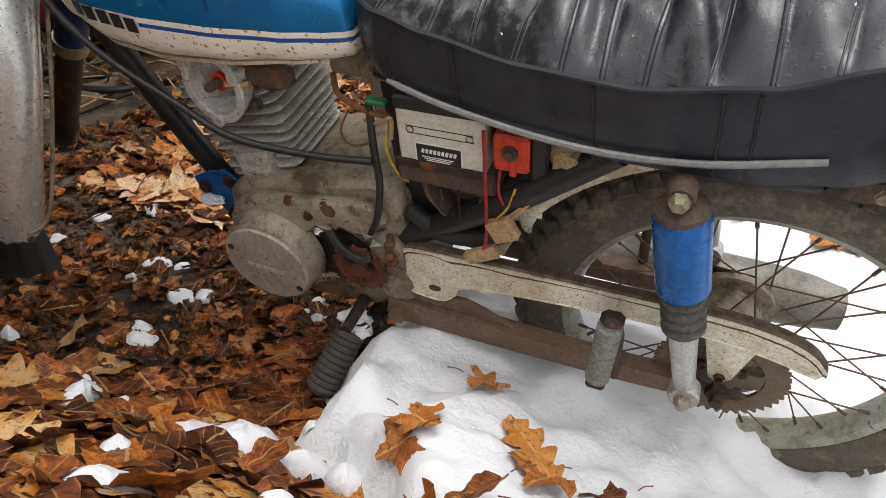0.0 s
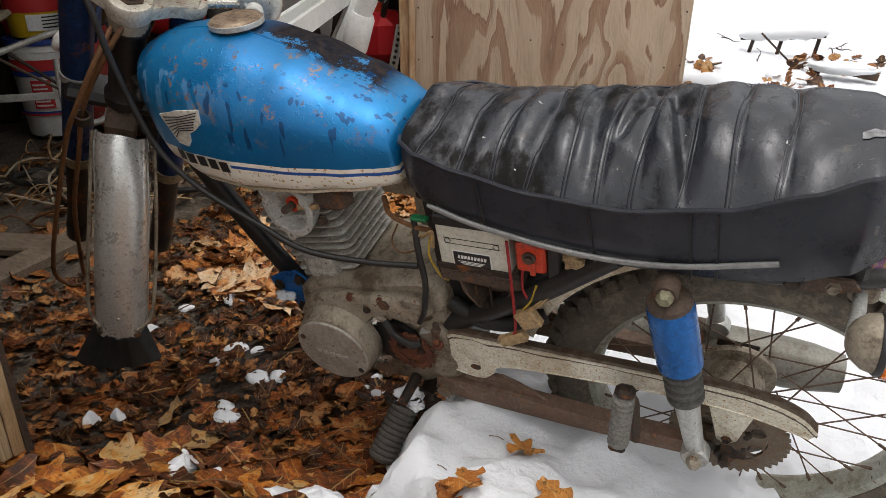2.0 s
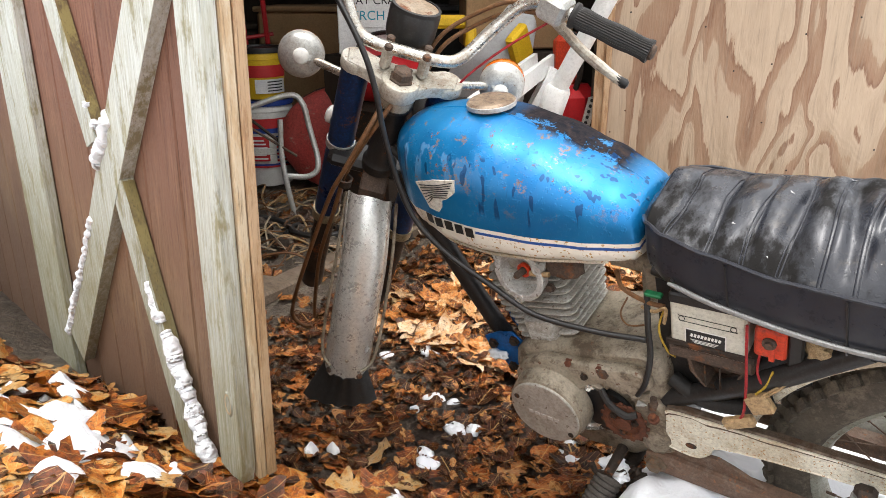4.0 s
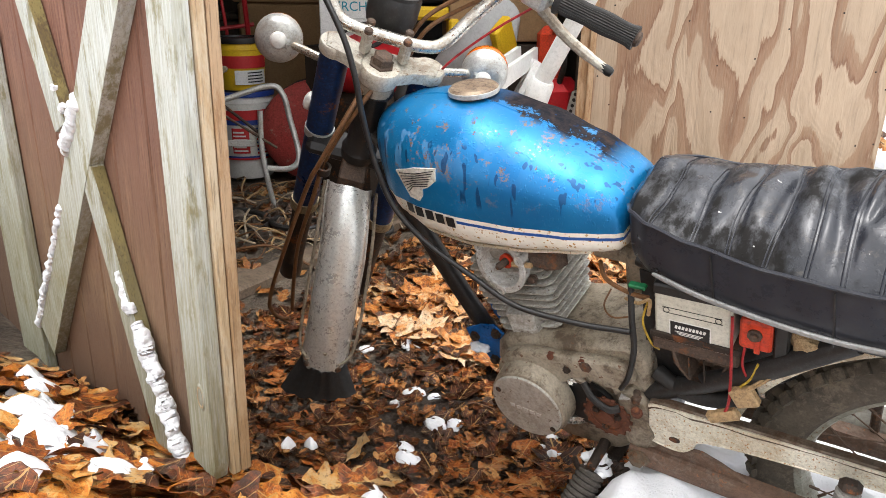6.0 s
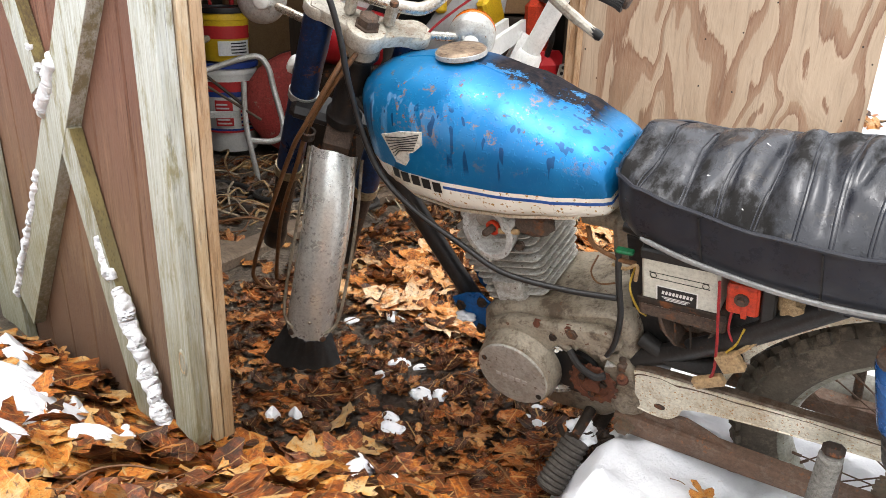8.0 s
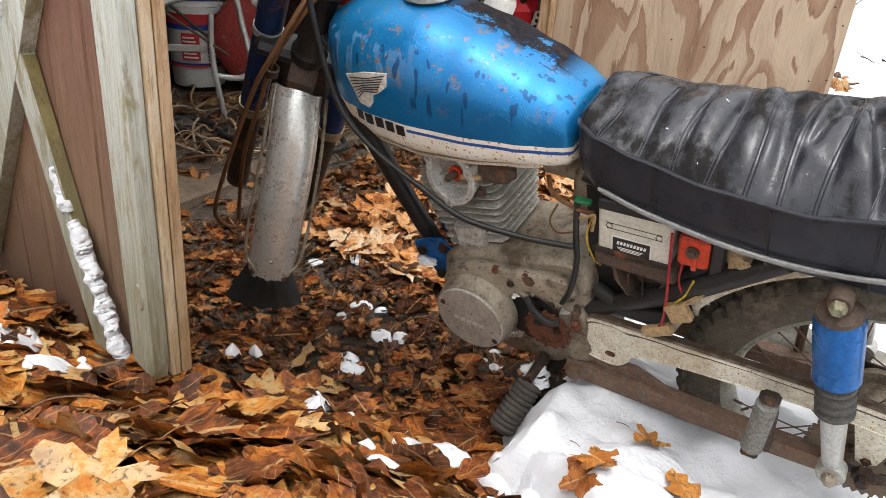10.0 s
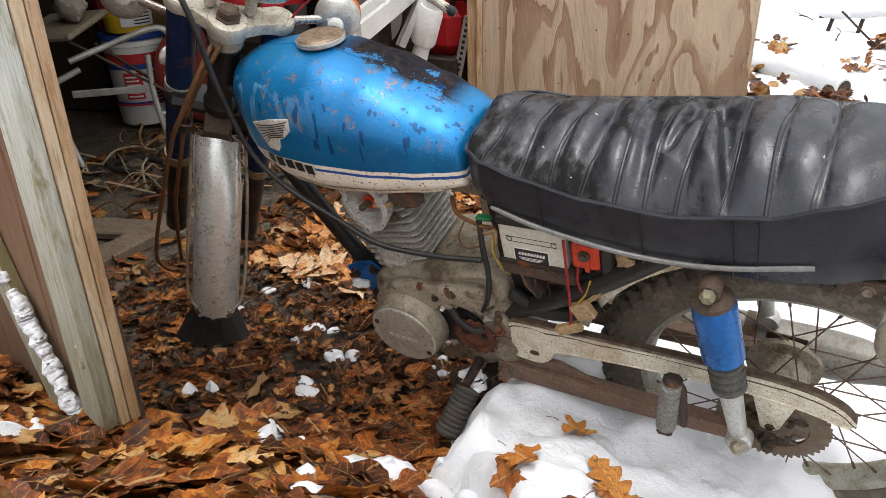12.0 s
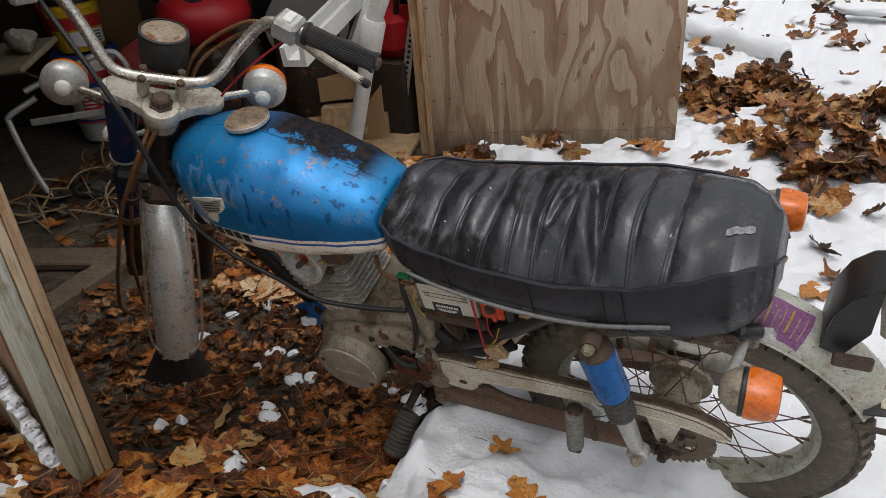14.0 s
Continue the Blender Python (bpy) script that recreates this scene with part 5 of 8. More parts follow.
part("air_box", box((-0.335, 0.015, 0.53), (0.22, 0.13, 0.19), 0.02), M_PLASTIC, bike, "dusty black air box behind the battery")
part("inner_panel", prism([(-0.46, 0.62), (-0.25, 0.62), (-0.235, 0.50), (-0.33, 0.40), (-0.45, 0.38)], -0.052, -0.046, 0.002), M_BLACKFRAME, bike, "black inner side panel")

# battery, its tray and the loose electrics
batt = part("battery", box((-0.36, -0.072, 0.585), (0.113, 0.066, 0.10), 0.004), worn("yellowed_battery_case", (0.60, 0.585, 0.50), (0.48, 0.46, 0.37), 0.4, 0, 10, 90, 0.06, grime=0.2), bike, "grubby white battery with a black label")
part("battery_top", box((-0.36, -0.072, 0.634), (0.116, 0.068, 0.02), 0.003), M_PLASTIC, batt)
part("label", box((-0.363, -0.1055, 0.567), (0.058, 0.0012, 0.026), 0.0004), M_PLASTIC, batt, "black label with white marks")
part("label_border", box((-0.363, -0.1052, 0.567), (0.062, 0.0010, 0.030), 0.0004), M_WHITEPL, batt)
for k in range(9):
    part("label_mark", box((-0.383 + 0.0052 * k, -0.1065, 0.571), (0.0036, 0.0006, 0.0062), 0.0001, Matrix.Rotation(0.25, 4, 'Y')), M_WHITEPL, batt)
for k in range(3):
    part("label_line", box((-0.364, -0.1065, 0.5625 - 0.0026 * k), (0.042 - 0.006 * k, 0.0006, 0.0012), 0.0001), M_WHITEPL, batt)
for z, x0, x1 in ((0.604, -0.404, -0.318), (0.594, -0.402, -0.316)):
    part("level_line", tube([(x0, -0.1052, z), (x1, -0.1052, z)], 0.0006, 4), M_PLASTIC, batt)
for x, z in ((-0.398, 0.599), (-0.322, 0.599)):
    part("terminal_mark", ring_lathe([(0.0042, 0), (0.005, 0), (0.005, 0.0008), (0.0042, 0.0008)], 16, axis_m((x, -0.1052, z), (0, -1, 0))), M_PLASTIC, batt)
tray = part("battery_tray", box((-0.357, -0.066, 0.532), (0.130, 0.078, 0.036), 0.004), M_RUST, bike, "rusty steel battery tray")
part("tray_lip", box((-0.357, -0.106, 0.548), (0.132, 0.004, 0.012), 0.001), M_DARKRUST, tray)
duct = [[(x, y, z) for x, z in ((-0.395 + 0.012 * i, 0.517 - 0.008 * i), (-0.305 - 0.012 * i, 0.512 - 0.008 * i), (-0.312 - 0.02 * i, 0.49 - 0.02 * i), (-0.335 - 0.01 * i, 0.462), (-0.37 + 0.012 * i, 0.462), (-0.39 + 0.018 * i, 0.487 - 0.01 * i))] for y, i in ((-0.04, 0), (-0.098, 0), (-0.100, 0.3), (-0.099, 0.6), (-0.06, 0.8))]
part("tool_box", loft(duct), M_RUST, tray, "rusted open-mouthed steel box")
for x in (-0.366, -0.343):
    part("box_rib", tube([(x, -0.101, 0.512), (x + 0.002, -0.102, 0.468)], 0.0016, 5), M_DARKRUST, tray)
red = part("fuse_holder", box((-0.2715, -0.088, 0.588), (0.044, 0.04, 0.052), 0.004), M_REDPL, bike, "red plastic starter relay with rusty screw")
part("relay_screw", lathe([(0, 0), (0.010, 0), (0.010, 0.004), (0.006, 0.004), (0.006, 0.009), (0, 0.009)], 12, axis_m((-0.272, -0.108, 0.593), (0, -1, 0))), M_RUST, red)
part("relay_tab", box((-0.268, -0.109, 0.573), (0.008, 0.004, 0.026), 0.001), M_REDPL, red)
part("side_block", box((-0.238, -0.08, 0.585), (0.02, 0.05, 0.07), 0.003), M_PLASTIC, bike, "black plastic block")
part("foam_lump", moved(blob(0.03, 4, 0.5, 3, (0.9, 0.8, 1.0)), Matrix.Translation((-0.205, -0.085, 0.585))), worn("crumbled_insulation", (0.3, 0.2, 0.1), (0.42, 0.31, 0.18), 0.9, 0, 60, 200, 0.8), bike, "crumbling tan nest of insulation")
wires = [("red", [(-0.302, -0.112, 0.62), (-0.300, -0.117, 0.56), (-0.298, -0.122, 0.50), (-0.303, -0.118, 0.44), (-0.325, -0.113, 0.405)], 0.0024),
         ("red", [(-0.285, -0.105, 0.565), (-0.286, -0.11, 0.535), (-0.279, -0.112, 0.515), (-0.268, -0.108, 0.505)], 0.002),
         ("yellow", [(-0.265, -0.108, 0.54), (-0.272, -0.115, 0.515), (-0.285, -0.118, 0.495)], 0.0018), ("tan", [(-0.245, -0.106, 0.525), (-0.262, -0.118, 0.512), (-0.28, -0.12, 0.492)], 0.0022),
         ("tan", [(-0.24, -0.106, 0.53), (-0.256, -0.12, 0.515), (-0.275, -0.121, 0.494)], 0.002), ("yellow", [(-0.43, -0.09, 0.60), (-0.437, -0.1, 0.56), (-0.425, -0.1, 0.52), (-0.414, -0.095, 0.505)], 0.0018),
         ("tan", [(-0.47, -0.085, 0.585), (-0.445, -0.095, 0.59), (-0.425, -0.1, 0.605), (-0.428, -0.1, 0.575)], 0.003),
         ("brown", [(-0.52, -0.06, 0.628), (-0.50, -0.085, 0.615), (-0.46, -0.09, 0.602), (-0.43, -0.09, 0.60)], 0.0042),
         ("brown", [(-0.50, -0.07, 0.585), (-0.505, -0.09, 0.565), (-0.49, -0.095, 0.548), (-0.455, -0.095, 0.56)], 0.0016)]
for col, pts, r in wires:
    part("wire", tube(spline(pts, 6), r, 6), M_WIRE[col], bike, col + " electrical wire")
part("connector", box((-0.278, -0.118, 0.478), (0.036, 0.016, 0.034), 0.003, Matrix.Rotation(-0.5, 4, 'Y')), M_WIRE["tan"], bike, "tan plastic wire connector")
part("connector", box((-0.308, -0.115, 0.422), (0.052, 0.014, 0.020), 0.003, Matrix.Rotation(-0.55, 4, 'Y')), M_WIRE["tan"], bike, "cracked tan plastic connector")
part("green_plug", box((-0.448, -0.088, 0.618), (0.028, 0.013, 0.007), 0.002), M_WIRE["green"], bike, "green plastic plug")
part("hose", tube(spline([(-0.27, -0.06, 0.43), (-0.32, -0.078, 0.415), (-0.38, -0.080, 0.412), (-0.43, -0.07, 0.43)], 6), 0.014, 14), M_RUBBER, bike, "black rubber hose")
part("clutch_cable", tube(spline([(-0.46, -0.085, 0.615), (-0.455, -0.10, 0.56), (-0.452, -0.105, 0.5), (-0.462, -0.11, 0.44), (-0.478, -0.108, 0.405)], 8), 0.0052, 10), M_PLASTIC, bike, "taped black wiring loom")

M_REDRUST = worn("red_brown_rust", (0.16, 0.055, 0.028), (0.09, 0.035, 0.02), 0.75, 0.1, 30, 160, 0.6, rust=0.42, rust_scale=40)

# engine
CASE = [(-0.735, 0.31), (-0.742, 0.36), (-0.735, 0.40), (-0.70, 0.432), (-0.665, 0.44), (-0.60, 0.45), (-0.53, 0.468), (-0.47, 0.48), (-0.445, 0.475), (-0.435, 0.44), (-0.43, 0.34), (-0.445, 0.26), (-0.50, 0.21), (-0.60, 0.20), (-0.69, 0.225)]
engine = part("crankcase", prism(CASE, -0.088, 0.105, 0.012), M_ALLOY, bike, "grimy weathered alloy engine case", smooth=50)
COVER = [(-0.728, 0.33), (-0.725, 0.37), (-0.705, 0.405), (-0.665, 0.428), (-0.60, 0.438), (-0.54, 0.448), (-0.49, 0.457), (-0.462, 0.455), (-0.452, 0.43), (-0.468, 0.412), (-0.50, 0.402), (-0.53, 0.415), (-0.565, 0.402), (-0.586, 0.372), (-0.588, 0.30), (-0.592, 0.262), (-0.60, 0.245), (-0.65, 0.242), (-0.70, 0.262)]
part("left_cover", prism(COVER, -0.086, -0.112, 0.006), M_ALLOY, engine, "broken alloy side cover", smooth=50)
drum = part("generator_cover", lathe([(0.0, 0.0), (0.079, 0.0), (0.078, 0.012), (0.076, 0.030), (0.0745, 0.034), (0.074, 0.040), (0.071, 0.042), (0.0, 0.0425)], 56, axis_m((-0.648, -0.104, 0.327), (0, -1, 0))), M_ALLOY, engine, "round generator cover", smooth=40)
disc = part("cover_plate", lathe([(0.0, 0.0), (0.0705, 0.0), (0.0705, 0.003), (0.069, 0.0045), (0.0, 0.005)], 56, axis_m((-0.648, -0.146, 0.327), (0, -1, 0))), weathered("smooth_dull_alloy", (0.50, 0.48, 0.43), (0.40, 0.38, 0.33), (0.27, 0.22, 0.16), 0.42, 0.4, 0.4, ((120, 0.25, 0.15, (0.12, 0.08, 0.05)),), 12, 0.12), drum, "round dull alloy inspection plate", smooth=40)
for k in range(5):
    part("raised_mark", box((-0.676 + 0.0135 * k, -0.1512, 0.322 - 0.001 * k), (0.0095, 0.001, 0.0085), 0.0004), M_GALV, disc)
for x, z in ((-0.702, 0.352), (-0.596, 0.292)):
    part("plate_screw", lathe([(0, 0), (0.0055, 0), (0.0055, 0.0015), (0.004, 0.002), (0, 0.002)], 16, axis_m((x, -0.151, z), (0, -1, 0))), M_DARKRUST, disc)
bolt((-0.575, -0.112, 0.415), (0, -1, 0), 0.006, 0.005, engine)
bolt((-0.538, -0.112, 0.435), (0, -1, 0), 0.009, 0.004, engine, M_RUST)
# black disc that paints the dark of the opening behind the broken edge
part("painted_dark_opening", lathe([(0, 0), (0.05, 0), (0.052, 0.006), (0.050, 0.012), (0.03, 0.012), (0, 0.012)], 28, axis_m((-0.545, -0.086, 0.325), (0, -1, 0))), M_PLASTIC, engine, "black disc painting the dark inside of the open housing")
part("flywheel", ring_lathe([(0.040, 0.0), (0.056, 0.0), (0.058, 0.004), (0.058, 0.016), (0.054, 0.019), (0.050, 0.015), (0.046, 0.019), (0.040, 0.016)], 40, axis_m((-0.592, -0.085, 0.318), (0.25, -1, 0.05))), M_CHROME, engine, "oily bright flywheel rim")
gear = part("drive_sprocket", lathe([(0, 0), (0.041, 0), (0.041, 0.006), (0.030, 0.0065), (0.029, 0.004), (0.017, 0.004), (0.015, 0.011), (0, 0.012)], 40, axis_m((-0.506, -0.106, 0.326), (0, -1, 0))), M_REDRUST, engine, "rust-red front sprocket", smooth=25)
for k in range(15):
    a = 2 * math.pi * k / 15
    part("tooth", box((-0.506 + 0.0425 * math.cos(a), -0.109, 0.326 + 0.0425 * math.sin(a)), (0.008, 0.005, 0.008), 0.0015), M_REDRUST, gear)
for k in range(3):
    a = 2.1 * k + 0.4
    bolt((-0.506 + 0.023 * math.cos(a), -0.111, 0.326 + 0.023 * math.sin(a)), (0, -1, 0), 0.006, 0.006, gear)
part("shift_housing", prism([(-0.490, 0.392), (-0.462, 0.402), (-0.436, 0.380), (-0.418, 0.32), (-0.420, 0.275), (-0.445, 0.255), (-0.475, 0.262), (-0.488, 0.30)], -0.104, -0.08, 0.008), M_ALLOY, engine, "corroded alloy gearbox lug")
part("cable_nipple", lathe([(0, 0), (0.009, 0), (0.009, 0.012), (0.006, 0.016), (0.006, 0.024), (0, 0.024)], 10, axis_m((-0.455, -0.10, 0.375), (0.1, 0, 1))), M_RUST, engine)
for k in range(6):
    a = 0.6 + 0.36 * k
    c = Vector((-0.515 + 0.052 * math.cos(a), -0.106, 0.345 + 0.068 * math.sin(a)))
    r = 0.010 + 0.006 * ((k * 7) % 3) / 2
    part("torn_edge", hull([c + Vector((r * math.cos(b + k), -0.004 * (j % 2) + 0.003 * math.sin(b * 3), r * 0.8 * math.sin(b + k))) for j, b in enumerate((0, 1.1, 2.4, 3.6, 5.0))] + [c + Vector((0, 0.006, 0))]), M_ALLOY if k % 3 else M_GALV, engine, "jagged broken alloy edge", smooth=0)
part("shift_shaft", tube([(-0.525, -0.08, 0.225), (-0.527, -0.155, 0.222)], [0.011, 0.009], 12), M_DARKRUST, engine)
for x, z in ((-0.606, 0.432), (-0.545, 0.440)):
    bolt((x, -0.106, z), (0, -1, 0.35), 0.007, 0.006, engine, M_REDRUST)
part("gear_lug", moved(blob(0.034, 12, 0.16, 4, (0.9, 0.5, 1.3)), Matrix.Translation((-0.450, -0.094, 0.305))), M_ALLOY, engine, "dirty grey gearbox lug")
part("lug_bolt", lathe([(0, 0), (0.010, 0), (0.010, 0.010), (0.006, 0.012), (0.006, 0.022), (0, 0.022)], 10, axis_m((-0.452, -0.105, 0.352), (0.1, -0.5, 1))), M_REDRUST, engine)
part("torn_wire", tube(spline([(-0.545, -0.112, 0.395), (-0.525, -0.122, 0.375), (-0.495, -0.125, 0.362), (-0.478, -0.118, 0.365)], 6), 0.0065, 8), M_RUBBER, engine, "frayed black wire sleeve")
# cylinder with cooling fins, leaning forward a little
cyl_m = Matrix.Translation((-0.670, 0.014, 0.405)) @ Matrix.Rotation(radians(-12), 4, 'Y')


def rounded(w, d, z, r, n=5):
    pts = []
    for sx_, sy_, a0 in ((1, 1, 0), (-1, 1, 90), (-1, -1, 180), (1, -1, 270)):
        for k in range(n):
            a = radians(a0 + 90 * k / (n - 1))
            pts.append((sx_ * (w - r) + r * math.cos(a), sy_ * (d - r) + r * math.sin(a), z))
    return pts


part("cylinder", moved(loft([rounded(0.056, 0.060, z, 0.022) for z in (-0.03, 0.0, 0.2)]), cyl_m), M_FINS, engine, "oxidised alloy cylinder", smooth=50)
part("cylinder_base", moved(loft([rounded(0.064, 0.080, z, 0.02) for z in (-0.03, 0.004, 0.008)]), cyl_m), M_FINS, engine)
part("cam_tunnel", moved(loft([[(x * (0.8 + 0.2 * t), y, z) for x, y in ((-0.032, -0.05), (-0.030, -0.083), (-0.024, -0.089), (0.020, -0.089), (0.028, -0.083), (0.032, -0.05))] for z, t in ((-0.006, 0.5), (0.004, 1.0), (0.066, 1.15), (0.074, 1.0))]), cyl_m), M_FINS, engine, "flat alloy chain tunnel", smooth=40)


def fin_outline(w, d, z, r, k):
    """A cooling fin: rounded corners and an uneven, chipped edge."""
    pts = rounded(w, d, z, r, 9)
    return [(x * (1 + 0.018 * noise.noise(Vector((x * 60, y * 60, k)))), y * (1 + 0.03 * noise.noise(Vector((x * 45, y * 45, k + 9)))), z + 0.0012 * noise.noise(Vector((x * 30, y * 30, k + 5)))) for x, y, z in pts]


for k in range(11):
    z = 0.022 + 0.0158 * k
    w = 0.068 + 0.015 * smooth(0, 6, k) - 0.004 * smooth(8, 10, k) + 0.002 * math.sin(3.1 * k)
    d = 0.074 + 0.006 * smooth(3, 5, k) + 0.002 * math.sin(2.3 * k)
    part("cooling_fin", moved(loft([fin_outline(w - 0.003, d - 0.003, z - 0.0005, 0.014, k), fin_outline(w, d, z + 0.0008, 0.016, k), fin_outline(w, d, z + 0.0024, 0.016, k), fin_outline(w - 0.003, d - 0.003, z + 0.0040, 0.014, k)]), cyl_m), M_FINS, engine, smooth=40)
part("cylinder_head", moved(loft([rounded(0.066, 0.070, 0.185, 0.03), rounded(0.070, 0.074, 0.205, 0.03), rounded(0.055, 0.06, 0.222, 0.03), rounded(0.03, 0.05, 0.228, 0.02)]), cyl_m), M_FINS, engine, "oxidised alloy cylinder head", smooth=45)
# open cam end on the left of the head
port_m = axis_m((-0.696, -0.066, 0.590), (-0.12, -1, 0.10))
port = part("cam_housing", ring_lathe([(0.041, 0.018), (0.0425, 0.020), (0.052, 0.020), (0.0535, 0.017), (0.051, 0.008), (0.046, -0.010), (0.036, -0.024), (0.024, -0.024), (0.031, -0.014), (0.039, -0.002)], 48, port_m), M_CAMALU, engine, "open round alloy cam housing", smooth=40)
part("housing_floor", lathe([(0, -0.012), (0.036, -0.012), (0.036, -0.009), (0.0, -0.008)], 32, port_m), M_CAMALU, port)
part("oil_seal", ring_lathe([(0.008, 0.004), (0.0135, 0.004), (0.0135, 0.010), (0.008, 0.010)], 24, port_m @ Matrix.Translation((0.006, 0.006, 0))), M_REDPL, port, "red rubber seal")
part("cam_shaft", lathe([(0, 0), (0.0065, 0), (0.0065, 0.028), (0.004, 0.032), (0, 0.032)], 14, port_m @ Matrix.Translation((0.006, 0.006, 0.002))), M_RUST, port)
for k in range(3):
    a = 0.5 + 2.1 * k
    part("screw_boss", lathe([(0, 0), (0.0095, 0), (0.0095, 0.03), (0.004, 0.03), (0.0035, 0.02), (0, 0.02)], 14, port_m @ Matrix.Translation((0.0495 * math.cos(a), 0.0495 * math.sin(a), -0.0075))), M_CAMALU, port)
bolt((-0.645, -0.066, 0.565), (0, -1, 0.2), 0.007, 0.010, engine, M_RUST)
part("rocker_lump", moved(blob(0.026, 9, 0.5, 3, (1.5, 0.7, 0.8)), Matrix.Translation((-0.63, -0.060, 0.612))), M_RUST, engine, "rusty tappet cover")
part("tappet_shaft", tube([(-0.672, -0.085, 0.602), (-0.635, -0.082, 0.606)], 0.005, 10), M_WIRE["tan"], engine)
part("inlet", tube(spline([(-0.56, 0.02, 0.60), (-0.51, 0.02, 0.598), (-0.46, 0.02, 0.585)], 5), 0.022, 14), M_ALLOY, bike, "alloy carburettor stub")
part("carburettor", box((-0.475, 0.02, 0.57), (0.06, 0.06, 0.09), 0.012), M_ALLOY, bike, "corroded alloy carburettor")
# blue engine mount at the foot of the down tube
mount = part("engine_mount", prism([(-0.835, 0.375), (-0.80, 0.395), (-0.765, 0.405), (-0.742, 0.385), (-0.748, 0.35), (-0.765, 0.315), (-0.785, 0.30), (-0.80, 0.325), (-0.828, 0.345)], -0.048, -0.043, 0.001), M_BLUEPAINT, bike, "blue-painted engine mount plate")
part("mount_plate", prism([(-0.835, 0.375), (-0.765, 0.405), (-0.742, 0.385), (-0.765, 0.315), (-0.785, 0.30), (-0.828, 0.345)], 0.043, 0.048, 0.001), M_BLUEPAINT, mount)
for x, z in ((-0.815, 0.362), (-0.762, 0.385), (-0.775, 0.312)):
    bolt((x, -0.048, z), (0, -1, 0), 0.009, 0.008, mount)
# footpegs and their bar
bar = part("footpeg_bar", tube(spline([(-0.53, -0.10, 0.155), (-0.52, -0.06, 0.165), (-0.515, 0.06, 0.165), (-0.53, 0.10, 0.155)], 6), 0.015, 12), M_DARKRUST, bike, "greasy rusted footpeg bar")
part("peg_bracket", moved(blob(0.030, 3, 0.9, 4, (1.0, 0.8, 1.1)), Matrix.Translation((-0.505, -0.115, 0.165))), M_DARKRUST, bar)


def ribbed_peg(p, d, length):
    prof = [(0, -0.002), (0.022, -0.002)]
    n = int(length / 0.0105)
    for k in range(n):
        z = length * k / n
        prof += [(0.0240, z), (0.0268, z + 0.003), (0.0268, z + 0.0072), (0.0240, z + 0.0098)]
    prof += [(0.025, length), (0.021, length + 0.004), (0, length + 0.005)]
    return lathe(prof, 24, axis_m(p, d))


part("footpeg", ribbed_peg((-0.530, -0.142, 0.199), (-0.25, -0.72, -0.62), 0.106), worn("worn_peg_rubber", (0.038, 0.033, 0.028), (0.085, 0.075, 0.064), 0.7, 0, 16, 120, 0.4), bar, "worn black ribbed rubber footpeg")
part("peg_pin", tube([(-0.525, -0.09, 0.19), (-0.53, -0.15, 0.175)], 0.010, 10), M_DARKRUST, bar)
part("gear_pedal", tube(spline([(-0.527, -0.15, 0.222), (-0.55, -0.152, 0.21), (-0.56, -0.15, 0.23)], 5), 0.0055, 8), M_DARKRUST, bar)
# side stand, folded out to the left
part("side_stand", tube(spline([(-0.50, -0.09, 0.16), (-0.47, -0.13, 0.06), (-0.43, -0.17, -0.03)], 5), 0.010, 10), M_DARKRUST, bike, "rusty side stand")
part("exhaust_stub", tube(spline([(-0.40, -0.04, 0.19), (-0.34, -0.05, 0.175), (-0.26, -0.05, 0.165)], 5), [0.018] * 10 + [0.016], 14), M_RUST, bike, "rusty pipe stub")

# steering: turned to the right, about an axis raked back
RAKE, TURN, TWIST = 27.0, 60.0, -4.3
steer = Matrix.Translation((-0.931, -0.009, 0.912)) @ Matrix.Rotation(radians(RAKE), 4, 'Y') @ Matrix.Rotation(radians(-TURN), 4, 'Z') @ Matrix.Rotation(radians(TWIST), 4, 'X')


def spart(name, shape, material, label="", parent=None, smooth=35):
    """A part built in the steering's own frame: x to the rear, y to the right, z up the axis."""
    return part(name, moved(shape, steer), material, parent or bike, label, smooth)


def disc_at(x, y, r, z0, z1):
    return lathe([(0, z0), (r * 0.94, z0), (r, z0 + 0.003), (r, z1 - 0.003), (r * 0.94, z1), (0, z1)], 32, Matrix.Translation((x, y, 0)))


M_CLAMP = weathered("dull_white_alloy", (0.58, 0.55, 0.47), (0.45, 0.41, 0.33), (0.22, 0.14, 0.085), 0.45, 0.25, 0.6, ((150, 0.25, 0.12, (0.16, 0.08, 0.03)),), 10)
web = [(0.036, -0.016), (0.040, 0.0), (0.036, 0.016), (0.006, 0.060), (-0.008, 0.100), (-0.048, 0.104), (-0.056, 0.080), (-0.040, 0.04), (-0.036, 0.0), (-0.040, -0.04), (-0.056, -0.080), (-0.048, -0.104), (-0.008, -0.100), (0.006, -0.060)]
clamp = spart("top_clamp", cat(loft([[(x, y, z) for x, y in web] for z in (-0.012, -0.009, 0.006)] + [[(x * 0.94, y * 0.97, 0.009) for x, y in web]]), disc_at(0.014, 0, 0.035, -0.017, 0.013), disc_at(-0.03, 0.083, 0.030, -0.014, 0.007), disc_at(-0.03, -0.083, 0.030, -0.014, 0.007)), M_CLAMP, "pale corroded alloy top clamp", smooth=45)
spart("stem_collar", lathe([(0, 0), (0.032, 0), (0.032, 0.018), (0.030, 0.020), (0, 0.020)], 32, Matrix.Translation((0.014, 0, -0.036))), M_ALLOY, "", clamp)
